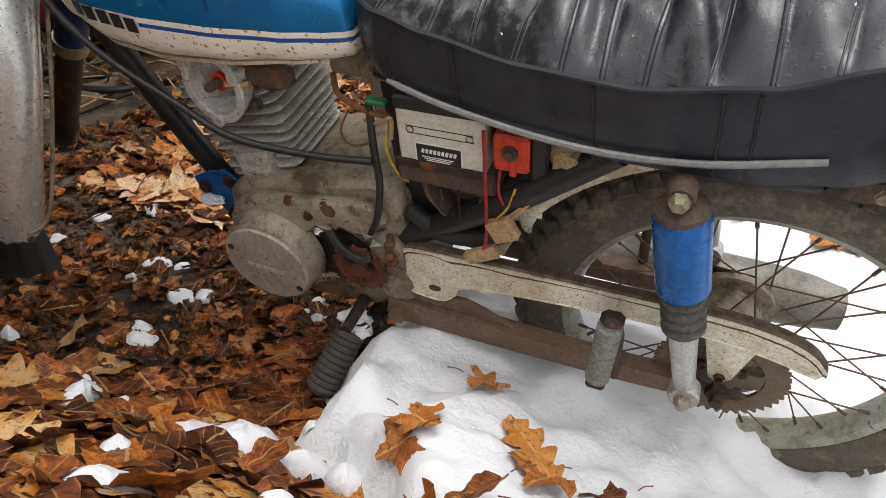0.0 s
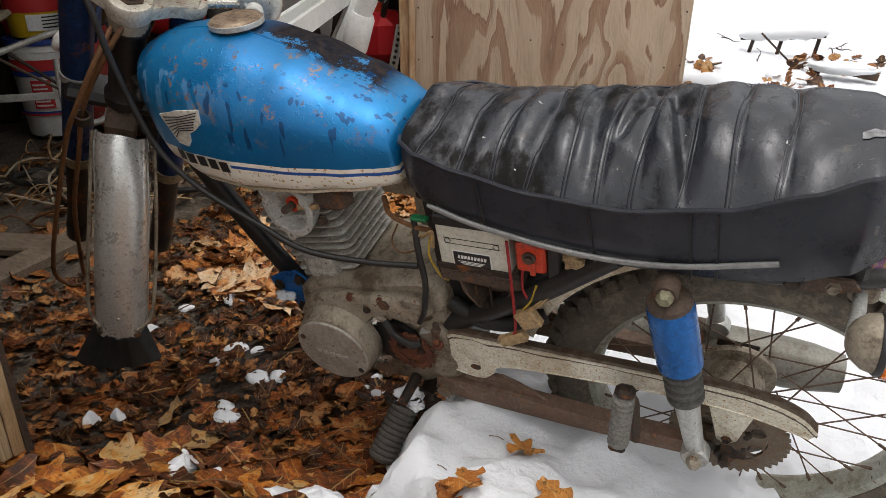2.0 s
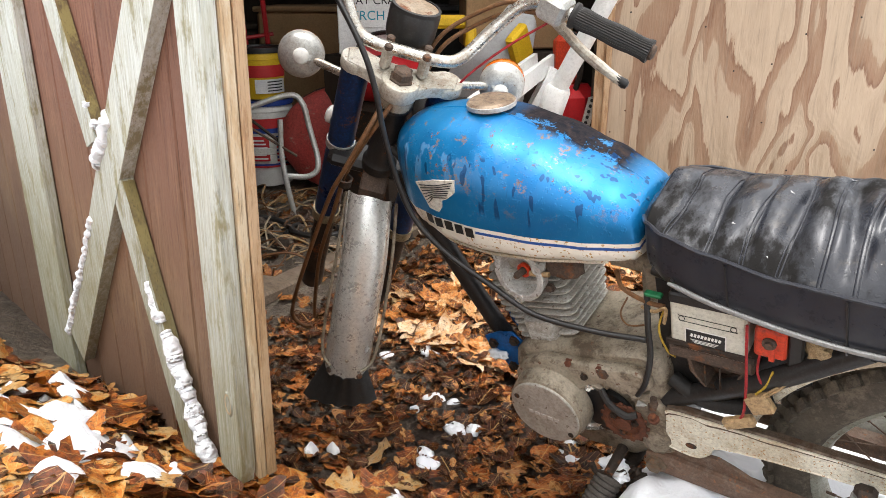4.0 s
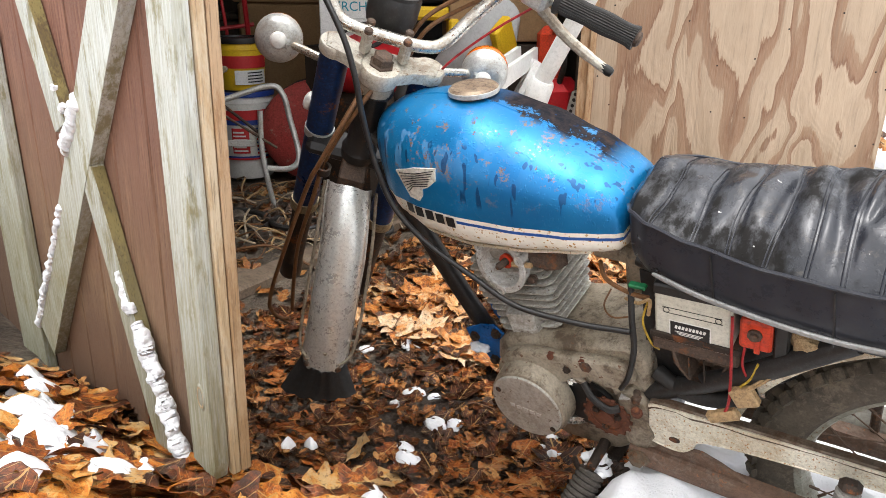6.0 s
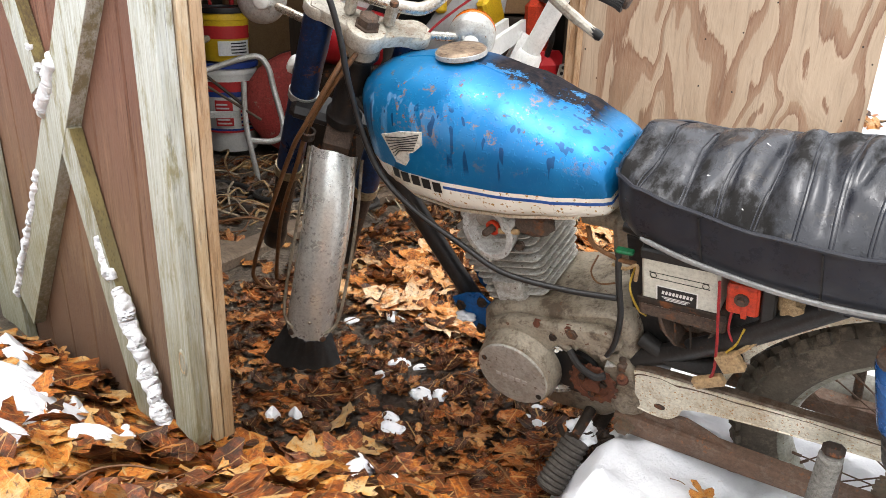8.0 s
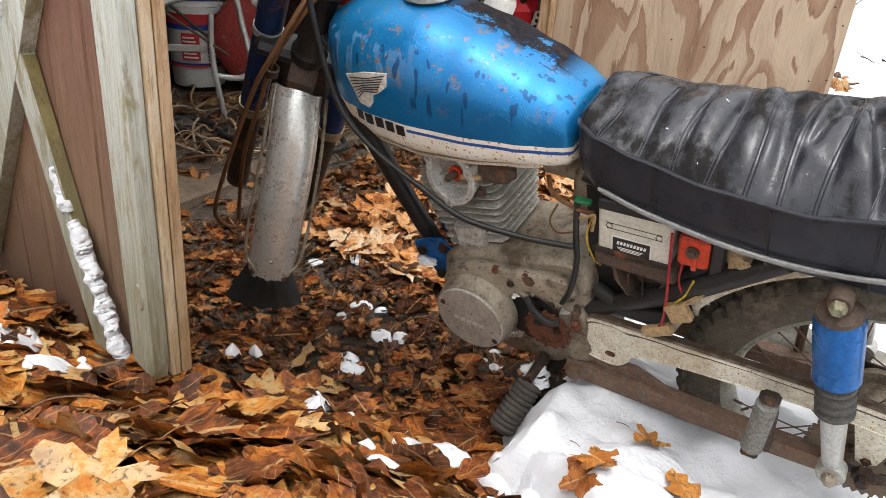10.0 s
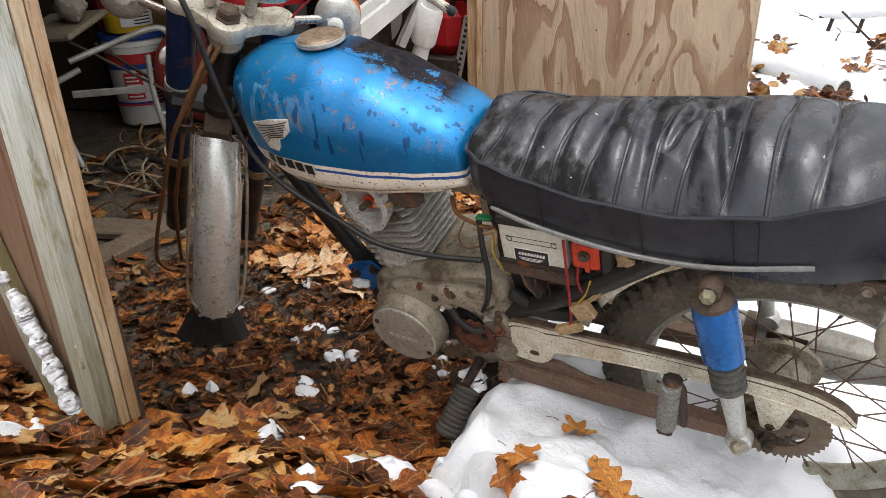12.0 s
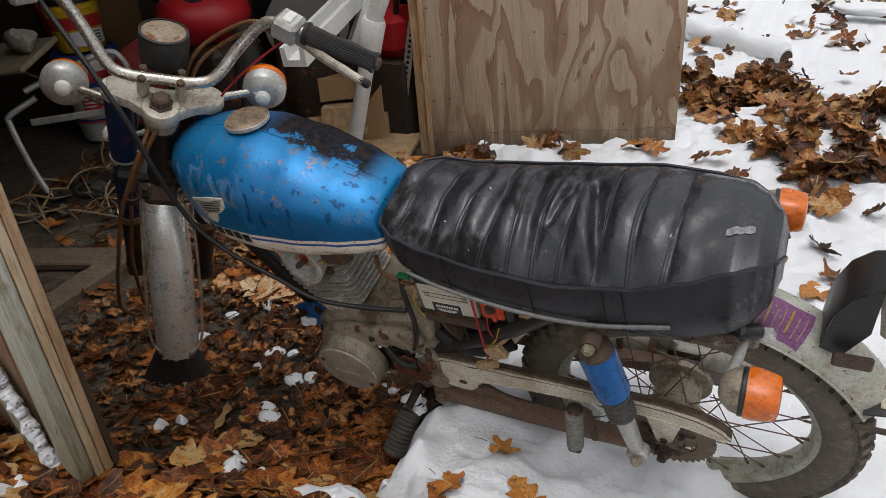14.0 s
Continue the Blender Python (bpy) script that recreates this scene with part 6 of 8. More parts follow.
spart("stem_nut", lathe([(0, 0), (0.023, 0), (0.023, 0.004), (0.0185, 0.005), (0.0185, 0.018), (0.014, 0.022), (0, 0.022)], 6, Matrix.Translation((0.010, 0, 0.012))), M_RUST, "large rusty hexagon nut", clamp, smooth=0)
spart("steering_head", lathe([(0, 0), (0.032, 0), (0.034, 0.02), (0.028, 0.03), (0.028, 0.15), (0.034, 0.16), (0.032, 0.18), (0, 0.18)], 24, Matrix.Translation((0.012, 0, -0.20))), M_BLACKFRAME, "black steering head")
for s in (-1, 1):
    y = s * 0.083
    leg = spart("fork_leg", tube([(-0.03, y, 0.0), (-0.03, y, -0.40)], 0.0265, 24), M_DARKBLUE, "dark blue chipped fork shroud", smooth=60)
    spart("fork_ring", ring_lathe([(0.0262, 0), (0.0295, 0), (0.0295, 0.022), (0.0262, 0.022)], 24, Matrix.Translation((-0.03, y, -0.415))), worn("brassy_ring", (0.34, 0.28, 0.17), (0.25, 0.2, 0.12), 0.5, 0.4, 20, 100, 0.2), "tarnished collar", leg)
    spart("fork_band", ring_lathe([(0.0265, 0), (0.029, 0), (0.029, 0.014), (0.0265, 0.014)], 24, Matrix.Translation((-0.03, y, -0.205))), M_GALV, "tarnished steel band", leg)
    spart("fork_tube", tube([(-0.03, y, -0.38), (-0.03, y, -0.62)], 0.0225, 20), M_DARKRUST, "dark greasy fork tube", leg, smooth=60)
    spart("fork_foot", lathe([(0, 0), (0.02, 0), (0.0255, 0.008), (0.0255, 0.05), (0.0225, 0.06), (0, 0.06)], 20, Matrix.Translation((-0.03, y, -0.66))), M_PLASTIC, "", leg)
spart("reflector", lathe([(0, 0), (0.018, 0), (0.018, 0.010), (0.014, 0.014), (0, 0.014)], 20, axis_m((-0.045, -0.106, -0.15), (-0.3, -1, 0))), M_WHITEPL, "round pale side reflector")
spart("lower_clamp", box((-0.012, 0, -0.21), (0.07, 0.20, 0.03), 0.01), M_BLACKFRAME, "black lower fork clamp")
spart("headlamp_ear", box((-0.085, -0.06, -0.12), (0.05, 0.004, 0.06), 0.002), M_DARKBLUE, "dark blue lamp bracket")
# handlebar
HB = [(0.035, -0.373, 0.208), (-0.031, -0.246, 0.197), (-0.055, -0.205, 0.190), (-0.072, -0.172, 0.168), (-0.062, -0.135, 0.115), (-0.03, -0.095, 0.062), (-0.02, -0.06, 0.050), (-0.02, 0.0, 0.048), (-0.02, 0.06, 0.050), (-0.03, 0.095, 0.062), (-0.062, 0.135, 0.115), (-0.072, 0.172, 0.168), (-0.055, 0.205, 0.190), (-0.031, 0.246, 0.197), (0.035, 0.373, 0.208)]
bar_pts = spline(HB, 6)
hbar = spart("handlebar", tube(bar_pts, 0.0112, 14), M_CHROME, "pitted chrome handlebar", smooth=60)
for s in (-1, 1):
    riser = spart("bar_clamp", box((-0.018, s * 0.034, 0.034), (0.034, 0.020, 0.050), 0.008), M_CLAMP, "", hbar)
    for dx in (-0.032, -0.004):
        spart("clamp_bolt", lathe([(0, 0), (0.0075, 0), (0.0075, 0.007), (0.005, 0.009), (0, 0.009)], 12, Matrix.Translation((dx, s * 0.034, 0.056))), M_RUST, "rusty clamp bolt", hbar, smooth=0)


def grip(s):
    a, b = Vector((-0.031, s * 0.248, 0.197)), Vector((0.036, s * 0.375, 0.208))
    d = (b - a).normalized()
    b = a + d * 0.142
    side = d.orthogonal().normalized()
    up = d.cross(side)
    rings = []
    for k in range(30):
        p = a + (b - a) * (k / 29)
        base = 0.0172 + (0.0045 if k < 2 else 0) + (0.0012 if k > 27 else 0) + 0.0008 * math.sin(k * 0.45)
        rings.append([p + (base + (0.0010 if q % 2 else -0.0006) * (k > 2)) * (math.cos(2 * math.pi * q / 56) * side + math.sin(2 * math.pi * q / 56) * up) for q in range(56)])
    g = spart("grip", loft(rings), M_RUBBER, "ribbed black rubber grip", hbar, smooth=20)
    spart("bar_end", tube([b, b + d * 0.006, b + d * 0.008], [0.013, 0.012, 0.008], 14), M_RUST, "", hbar)
    return a, d


grip(-1)
ga, gd = grip(1)
sw = Vector((-0.043, 0.218, 0.195))
switch_box = spart("switch_housing", box(tuple(sw), (0.052, 0.048, 0.044), 0.007, Matrix.Rotation(radians(-30), 4, 'Z')), M_GALV, "silver switch housing", hbar)
spart("switch_slider", box(tuple(sw + Vector((0, 0, 0.023))), (0.03, 0.018, 0.006), 0.002, Matrix.Rotation(radians(-30), 4, 'Z')), M_WHITEPL, "", switch_box)
spart("lever", tube(spline([(-0.055, 0.226, 0.168), (-0.055, 0.255, 0.150), (-0.045, 0.295, 0.130), (-0.028, 0.345, 0.116), (-0.013, 0.374, 0.112)], 6), [0.0105] * 6 + [0.0095] * 12 + [0.0085] * 7, 10), M_CLAMP, "worn silver brake lever", hbar)
spart("lever_tip", lathe([(0, -0.008), (0.007, -0.006), (0.0095, 0.0), (0.008, 0.012), (0.007, 0.024), (0, 0.024)], 14, axis_m((-0.011, 0.378, 0.112), (-0.45, -0.88, 0.1))), M_PLASTIC, "black ball tip", hbar)
sl = Vector((-0.043, -0.218, 0.195))
spart("switch_housing", box(tuple(sl), (0.05, 0.046, 0.042), 0.007, Matrix.Rotation(radians(30), 4, 'Z')), M_GALV, "silver switch housing", hbar)
# speedometer
sp_m = Matrix.Translation((-0.088, -0.003, 0.026)) @ Matrix.Rotation(radians(-10), 4, 'Y')
speedo = spart("speedometer", lathe([(0, 0), (0.036, 0), (0.043, 0.008), (0.046, 0.02), (0.0465, 0.06), (0.043, 0.066), (0, 0.066)], 40, sp_m), M_PLASTIC, "black rubber-cased speedometer", smooth=45)
spart("speedo_face", lathe([(0, 0), (0.041, 0), (0.041, 0.003), (0, 0.004)], 40, sp_m @ Matrix.Translation((0, 0, 0.066))), worn("fogged_rusty_glass", (0.36, 0.3, 0.22), (0.22, 0.14, 0.08), 0.4, 0.1, 26, 90, 0.2, rust=0.42, rust_scale=24), "fogged and rusted dial glass", speedo)
spart("dial_bezel", ring_lathe([(0.0405, 0), (0.0455, 0), (0.0455, 0.006), (0.0405, 0.007)], 40, sp_m @ Matrix.Translation((0, 0, 0.064))), M_PLASTIC, "", speedo)
# front indicators
for s in (-1, 1):
    st_p = Vector((-0.045, s * 0.095, -0.05 + (0.04 if s > 0 else 0)))
    en_p = Vector((-0.085, s * 0.19, -0.06 + (0.05 if s > 0 else 0)))
    ind_d = Vector((-0.88, -0.1, -0.45) if s < 0 else (-0.97, 0.1, -0.12)).normalized()
    fi = spart("front_indicator", lathe([(0, 0.006), (0.018, 0.006), (0.03, 0.010), (0.039, 0.018), (0.0435, 0.028), (0.044, 0.042), (0, 0.042)], 32, axis_m(en_p - ind_d * 0.03, ind_d)), M_GALV, "tarnished front indicator", smooth=45)
    spart("orange_lens", lathe([(0.043, 0), (0.044, 0.006), (0.042, 0.02), (0.03, 0.034), (0, 0.04)], 32, axis_m(en_p + ind_d * 0.012, ind_d)), M_ORANGE, "orange lens", fi)
    spart("rear_boss", lathe([(0, -0.012), (0.008, -0.011), (0.013, -0.007), (0.015, 0.0), (0.016, 0.012), (0, 0.012)], 20, axis_m(en_p - ind_d * 0.030, ind_d)), M_WHITEPL, "pale round boss", fi)
    spart("stalk", tube([st_p, en_p], 0.008, 12), M_CHROME, "", fi)
    spart("stalk_knuckle", box(tuple(en_p + Vector((0.015, -s * 0.006, 0))), (0.02, 0.034, 0.024), 0.004), M_GALV, "", fi)
# front mudguard hanging between the fork legs, with a black flap below
LINE = spline([(0.055, 0.0, -0.228), (0.105, 0.006, -0.262), (0.16, 0.018, -0.335), (0.208, 0.026, -0.43), (0.240, 0.034, -0.53), (0.258, 0.038, -0.61)], 5)


def guard_ring(p, q, w, dep, notch=0.0):
    """A curved band across p; q is the way along."""
    t = (q - p).normalized()
    out = Vector((t.z, 0, -t.x))
    if out.x < 0:
        out = -out
    us = [-1 + 2 * k / 16 for k in range(17)]
    face = [p + Vector((0, w * math.sin(u * math.pi / 2), 0)) - out * dep * abs(u) ** 2.0 + t * notch * (1 - abs(u)) for u in us]
    return face + [f_ - out * 0.0018 for f_ in face[::-1]]


MG = []
for k, p in enumerate(LINE):
    q = LINE[k + 1] if k + 1 < len(LINE) else p + (p - LINE[k - 1])
    MG.append(guard_ring(p, q, 0.043 + 0.004 * k / len(LINE), 0.042, 0.022 if k == 0 else 0.0))
M_FGUARD = weathered("pitted_silver_guard", (0.80, 0.81, 0.78), (0.64, 0.65, 0.61), (0.56, 0.55, 0.50), 0.30, 0.6, 0.25, ((230, 0.24, 0.22, (0.07, 0.045, 0.03)), (95, 0.13, 0.16, (0.05, 0.034, 0.024))), 7, 0.12, (1, 1, 0.5))
mg = spart("front_mudguard", loft(MG), M_FGUARD, "pitted dull silver front mudguard", smooth=55)
for s in (-1, 1):
    j = 0 if s < 0 else 16
    edge = [Vector(r[j]) for r in MG]
    spart("rolled_edge", tube(edge, 0.0028, 6), M_GALV, "", mg)
    stay = [edge[3] + Vector((-0.02, s * 0.008, 0.02)), edge[10] + Vector((-0.01, s * 0.012, 0)), edge[18] + Vector((0.0, s * 0.014, 0)), edge[22] + Vector((0.012, s * 0.008, 0)), Vector(MG[23][4 if s < 0 else 12]) + Vector((0.004, 0, 0))]
    spart("mudguard_stay", tube(spline(stay, 6), 0.0034, 8), M_ALLOY, "thin wire stay", mg)
    spart("stay_bolt", lathe([(0, 0), (0.007, 0), (0.006, 0.004), (0, 0.005)], 10, axis_m(MG[24][4 if s < 0 else 12], (1, s * 0.5, 0.2))), M_RUST, "", mg)
spart("rivet", lathe([(0, 0), (0.004, 0), (0.003, 0.003), (0, 0.003)], 10, axis_m(MG[21][8], (1, 0, 0.2))), M_ALLOY, "", mg)
spart("mudguard_bracket", prism([(-0.01, -0.205), (0.03, -0.20), (0.062, -0.222), (0.058, -0.25), (0.02, -0.24), (-0.01, -0.25)], -0.026, 0.026, 0.004), M_RUST, "rusty mounting tab", mg)
FL = []
for t in (0, 0.2, 0.4, 0.6, 0.8, 1.0):
    w = 0.046 + 0.034 * t
    row = [(0.259 - 0.036 * abs(u) ** 2 * (1 - 0.4 * t) + 0.030 * t + 0.0025 * math.cos(u * 16), 0.038 + 0.004 * t + w * u, -0.598 - 0.075 * t + (0.010 + 0.02 * u) * t) for u in [-1 + 2 * q / 24 for q in range(25)]]
    FL.append(row + [(p[0] - 0.0025, p[1], p[2]) for p in row[::-1]])
spart("mud_flap", loft(FL), M_PLASTIC, "black ribbed plastic mud flap", mg, smooth=45)
# control cables
def cable(name, pts, r, material, label, n=8):
    return part(name, tube(spline(pts, n), r, 8), material, bike, label, smooth=70)


def sp(x, y, z):
    return tuple(steer @ Vector((x, y, z)))


cable("clutch_cable", [sp(-0.055, -0.20, 0.175), (-0.90, -0.115, 1.03), (-0.882, -0.125, 0.955), (-0.886, -0.128, 0.88), (-0.884, -0.13, 0.80), (-0.872, -0.133, 0.735), (-0.848, -0.135, 0.692), (-0.80, -0.135, 0.645), (-0.72, -0.134, 0.596), (-0.64, -0.140, 0.562), (-0.54, -0.125, 0.544), (-0.455, -0.11, 0.540)], 0.0050, M_PLASTIC, "long black control cable")
cable("brake_hose", [sp(-0.04, 0.0, 0.0), sp(0.06, -0.03, -0.05), sp(0.10, -0.06, -0.15), sp(0.10, -0.078, -0.241), sp(0.10, -0.101, -0.48), sp(0.10, -0.107, -0.605), sp(0.10, -0.098, -0.645), sp(0.10, -0.075, -0.665), sp(0.10, -0.055, -0.66)], 0.0046, M_WIRE["brown"], "dangling brown control cable")
cable("brake_hose", [sp(-0.03, 0.02, -0.02), sp(0.05, -0.01, -0.03), sp(0.07, -0.053, -0.164), sp(0.07, -0.064, -0.299), sp(0.07, -0.072, -0.444), sp(0.07, -0.062, -0.60), sp(0.07, -0.055, -0.663)], 0.0046, M_WIRE["brown"], "dangling brown control cable")
part("hose_clip", moved(ring_lathe([(0.010, -0.008), (0.014, -0.008), (0.014, 0.008), (0.010, 0.008)], 14, Matrix.Translation((0.085, -0.055, -0.19))), steer), M_DARKRUST, bike, "rusty hose clip")
cable("throttle_cable", [sp(-0.06, 0.20, 0.175), sp(-0.085, 0.15, 0.16), sp(-0.10, 0.09, 0.10), sp(-0.09, 0.05, 0.05), sp(-0.07, 0.03, -0.02), sp(-0.03, 0.0, -0.14)], 0.004, M_WIRE["brown"], "brown throttle cable")
cable("throttle_cable", [sp(-0.055, 0.20, 0.17), sp(-0.08, 0.155, 0.145), sp(-0.095, 0.10, 0.085), sp(-0.08, 0.06, 0.04), sp(-0.06, 0.04, -0.03), sp(-0.03, 0.01, -0.14)], 0.004, M_WIRE["brown"], "brown throttle cable")
cable("brake_cable", [sp(-0.055, 0.225, 0.165), sp(-0.05, 0.17, 0.10), sp(-0.04, 0.12, 0.03), sp(-0.03, 0.09, -0.03)], 0.0022, M_WIRE["red"], "thin red brake cable")
for k in range(3):
    cable("loom", [sp(0.0, -0.02 + 0.02 * k, -0.12), (-0.93 + 0.01 * k, -0.05, 0.76), (-0.925, -0.035 + 0.02 * k, 0.70), (-0.90, -0.02, 0.66)], 0.006, M_RUBBER, "black wiring loom at the headstock")

# ---- what stands in the shed ----
FLOOR_Z = 0.05


def pail(name, c, r0, r1, h, body, lid, label, lid_label):
    p = tagged(new(name, mesh(name, lathe([(0, 0), (r0 * 0.97, 0), (r0, 0.008), (r1, h - 0.05), (r1 * 1.02, h - 0.048), (r1 * 1.02, h - 0.035), (r1, h - 0.03), (r1, h), (0, h)], 40, Matrix.Translation(c)), body)), label, "bucket")
    part("lid", lathe([(r1 * 0.98, 0), (r1 * 1.07, 0), (r1 * 1.08, 0.012), (r1 * 1.06, 0.026), (r1 * 0.96, 0.026), (r1 * 0.94, 0.018), (0, 0.018)], 40, Matrix.Translation((c[0], c[1], c[2] + h - 0.016))), lid, p, lid_label)
    return p


def wrap(c, r, a0, a1, z0, z1, n=14):
    """A label round a pail."""
    return loft([[(c[0] + r * math.cos(a0 + (a1 - a0) * k / n), c[1] + r * math.sin(a0 + (a1 - a0) * k / n), z) for z in (z0, z1)] for k in range(n + 1)], False, False)


def plain(name, c, rough=0.5, **more):
    return worn(name, c, tuple(x * 0.82 for x in c), rough, 0, 9, 80, 0.06, grime=0.15, **more)


M_LBLUE, M_LRED, M_YELLOW, M_RED = plain("blue_print", (0.02, 0.05, 0.24)), plain("red_print", (0.5, 0.03, 0.03)), plain("yellow_plastic", (0.75, 0.48, 0.02)), plain("red_paint", (0.42, 0.015, 0.02), 0.35)
M_FADEDRED = worn("faded_red_paint", (0.42, 0.05, 0.045), (0.33, 0.07, 0.055), 0.6, 0, 6, 60, 0.2, rust=0.36, rust_scale=14, rust_color=(0.3, 0.2, 0.15))
M_CARD, M_WHITEPRINT = plain("brown_cardboard", (0.30, 0.185, 0.09), 0.8), plain("white_print", (0.75, 0.75, 0.72))
M_PVC = worn("dirty_white_pvc", (0.74, 0.74, 0.72), (0.62, 0.62, 0.58), 0.4, 0, 6, 60, 0.05, rust=0.3, rust_scale=30, rust_color=(0.25, 0.22, 0.18), grime=0.12)
BC = (-3.16, 1.226, FLOOR_Z + 0.004)
white_pail = pail("bucket", BC, 0.128, 0.146, 0.44, M_WHITEPL, M_LBLUE, "white plastic bucket with blue lid and printed label", "dark blue snap-on lid")
toward = math.atan2(-1.27 - 1.06, -0.1 + 3.1)
for z0, z1, m, a0, a1 in ((0.31, 0.36, M_LRED, -1.3, 1.3), (0.105, 0.115, M_LRED, -1.3, 1.3), (0.115, 0.125, M_LBLUE, -1.3, 1.3), (0.285, 0.31, M_LBLUE, -1.3, 1.3), (0.14, 0.27, M_LRED, -0.55, 0.05)):
    part("label_band", wrap(BC, 0.1475, toward + a0, toward + a1, BC[2] + z0, BC[2] + z1), m, white_pail)
for k in range(8):
    part("label_stripe", wrap(BC, 0.1482, toward + 0.3, toward + 1.2, BC[2] + 0.135 + 0.018 * k, BC[2] + 0.145 + 0.018 * k, 8), M_LBLUE if k % 2 else M_LRED, white_pail)
for k in range(6):
    part("label_line", wrap(BC, 0.1485, toward - 0.5, toward - 0.02 - 0.05 * (k % 3), BC[2] + 0.15 + 0.019 * k, BC[2] + 0.158 + 0.019 * k, 6), M_WHITEPRINT, white_pail)
YC = (-3.16, 1.226, BC[2] + 0.455)
yellow_pail = pail("bucket", YC, 0.112, 0.126, 0.245, M_YELLOW, M_PLASTIC, "yellow plastic bucket with black lid standing on the white bucket", "black lid")
part("label_band", wrap(YC, 0.1262, toward - 1.2, toward + 1.2, YC[2] + 0.11, YC[2] + 0.17), M_LRED, yellow_pail)
part("label_band", wrap(YC, 0.1242, toward - 0.3, toward + 1.1, YC[2] + 0.03, YC[2] + 0.10), M_WHITEPRINT, yellow_pail)
for k in range(4):
    part("label_line", wrap(YC, 0.1275, toward + 0.2, toward + 0.9, YC[2] + 0.04 + 0.015 * k, YC[2] + 0.046 + 0.015 * k, 6), M_PLASTIC, yellow_pail)

# red sack truck leaning behind the buckets
truck = holder("sack_truck", "red steel sack truck leaning in the shed", "hand truck", Matrix.Translation((-0.20, 0.07, 0)))
for dx in (0.0, 1.0):
    b, t = Vector((-3.22 + 0.13 * dx, 1.25 + 0.12 * dx, 0.08)), Vector((-3.28 + 0.16 * dx, 1.12 + 0.20 * dx, 1.35))
    part("side_rail", tube([b, t], 0.014, 10), M_RED, truck)
part("middle_rail", tube([(-3.15, 1.31, 0.1), (-3.20, 1.22, 1.3)], 0.009, 8), M_RED, truck)
for z in (0.35, 0.78, 1.2):
    part("cross_bar", tube([(-3.235, 1.225 - 0.05 * z, z), (-3.09, 1.35 + 0.03 * z, z + 0.03)], 0.011, 8), M_RED, truck)
part("toe_plate", box((-3.12, 1.28, 0.075), (0.2, 0.24, 0.01), 0.003), M_RED, truck)

# bent tubular frame with a worn seat board
tub = holder("tubular_frame", "grey bent-tube metal frame standing in the shed", "metal frame")
part("bent_tube", tube(spline([(-2.80, 0.62, 0.50), (-2.72, 0.75, 0.545), (-2.60, 0.905, 0.60), (-2.555, 0.945, 0.565), (-2.53, 0.955, 0.46), (-2.48, 0.95, 0.30), (-2.50, 0.91, 0.245), (-2.58, 0.83, 0.25)], 7), 0.013, 10), M_GALV, tub)
part("leg", tube(spline([(-2.60, 0.85, 0.50), (-2.585, 0.83, 0.36), (-2.57, 0.83, 0.24), (-2.55, 0.85, 0.06)], 5), 0.012, 10), M_GALV, tub)
part("leg", tube(spline([(-2.80, 0.66, 0.46), (-2.86, 0.56, 0.41), (-2.86, 0.545, 0.37), (-2.80, 0.53, 0.2), (-2.735, 0.525, 0.06)], 5), 0.013, 10), M_GALV, tub)
part("bolted_strut", tube([(-2.85, 0.63, 0.60), (-2.53, 0.87, 0.34)], 0.006, 8), M_RUST, tub)
part("bolted_strut", tube([(-2.75, 0.72, 0.56), (-2.60, 0.84, 0.40)], 0.007, 8), M_DARKRUST, tub)
part("flat_bar", box((-2.72, 0.72, 0.36), (0.30, 0.012, 0.03), 0.003, Matrix.Rotation(radians(43), 4, 'Z')), M_GALV, tub)
part("seat_board", box((-2.86, 0.66, 0.63), (0.28, 0.30, 0.025), 0.008, Matrix.Rotation(radians(12), 4, 'X') @ Matrix.Rotation(radians(20), 4, 'Z')), worn("mouldy_board", (0.28, 0.24, 0.16), (0.18, 0.15, 0.1), 0.85, 0, 8, 70, 0.4), tub, "mouldy tan board")
stone = thing("stone", moved(blob(0.06, 5, 0.3, 3, (1.2, 0.9, 0.8)), Matrix.Translation((-2.80, 0.68, 0.70))), worn("grey_stone", (0.33, 0.3, 0.25), (0.24, 0.21, 0.17), 0.9, 0, 14, 120, 0.5), "rounded tan stone lying on a board", "stone")

# faded red wheelbarrow tub and the red machine hood behind
barrow = holder("wheelbarrow", "faded red wheelbarrow tub tipped on its side", "wheelbarrow")
bar_r = []
for k in range(9):
    t = k / 8
    rr = 0.10 + 0.20 * math.sin(math.pi * 0.5 * (0.25 + 0.75 * t))
    bar_r.append([(-2.72 + 0.02 * t + rr * 1.15 * math.cos(a) * 0.75, 1.28 + 0.1 * t + rr * 1.15 * math.cos(a) * 0.62, 0.33 + rr * 0.92 * math.sin(a) - 0.02 * t) for a in (2 * math.pi * q / 28 for q in range(28))])
part("tub", loft(bar_r), M_FADEDRED, barrow, smooth=50)
part("tub_rim", tube([bar_r[-1][q % 28] for q in range(29)], 0.010, 8), M_DARKRUST, barrow)
part("wheel", ring_lathe([(0.10, -0.03), (0.14, -0.04), (0.16, 0), (0.14, 0.04), (0.10, 0.03)], 32, axis_m((-2.60, 1.36, 0.22), (0.7, 0.7, 0.2))), M_RUBBER, barrow)
hood = thing("machine_hood", moved(blob(0.19, 2, 0.12, 3, (1.1, 1.2, 0.75)), Matrix.Translation((-2.42, 1.36, 0.66))), M_RED, "glossy red garden machine hood in the shed", "garden machine")
part("rubber_ring", ring_lathe([(0.10, -0.008), (0.112, -0.008), (0.116, 0), (0.112, 0.008), (0.10, 0.008)], 36, axis_m((-2.40, 1.31, 0.80), (0.2, -0.5, 1))), M_RUBBER, hood)
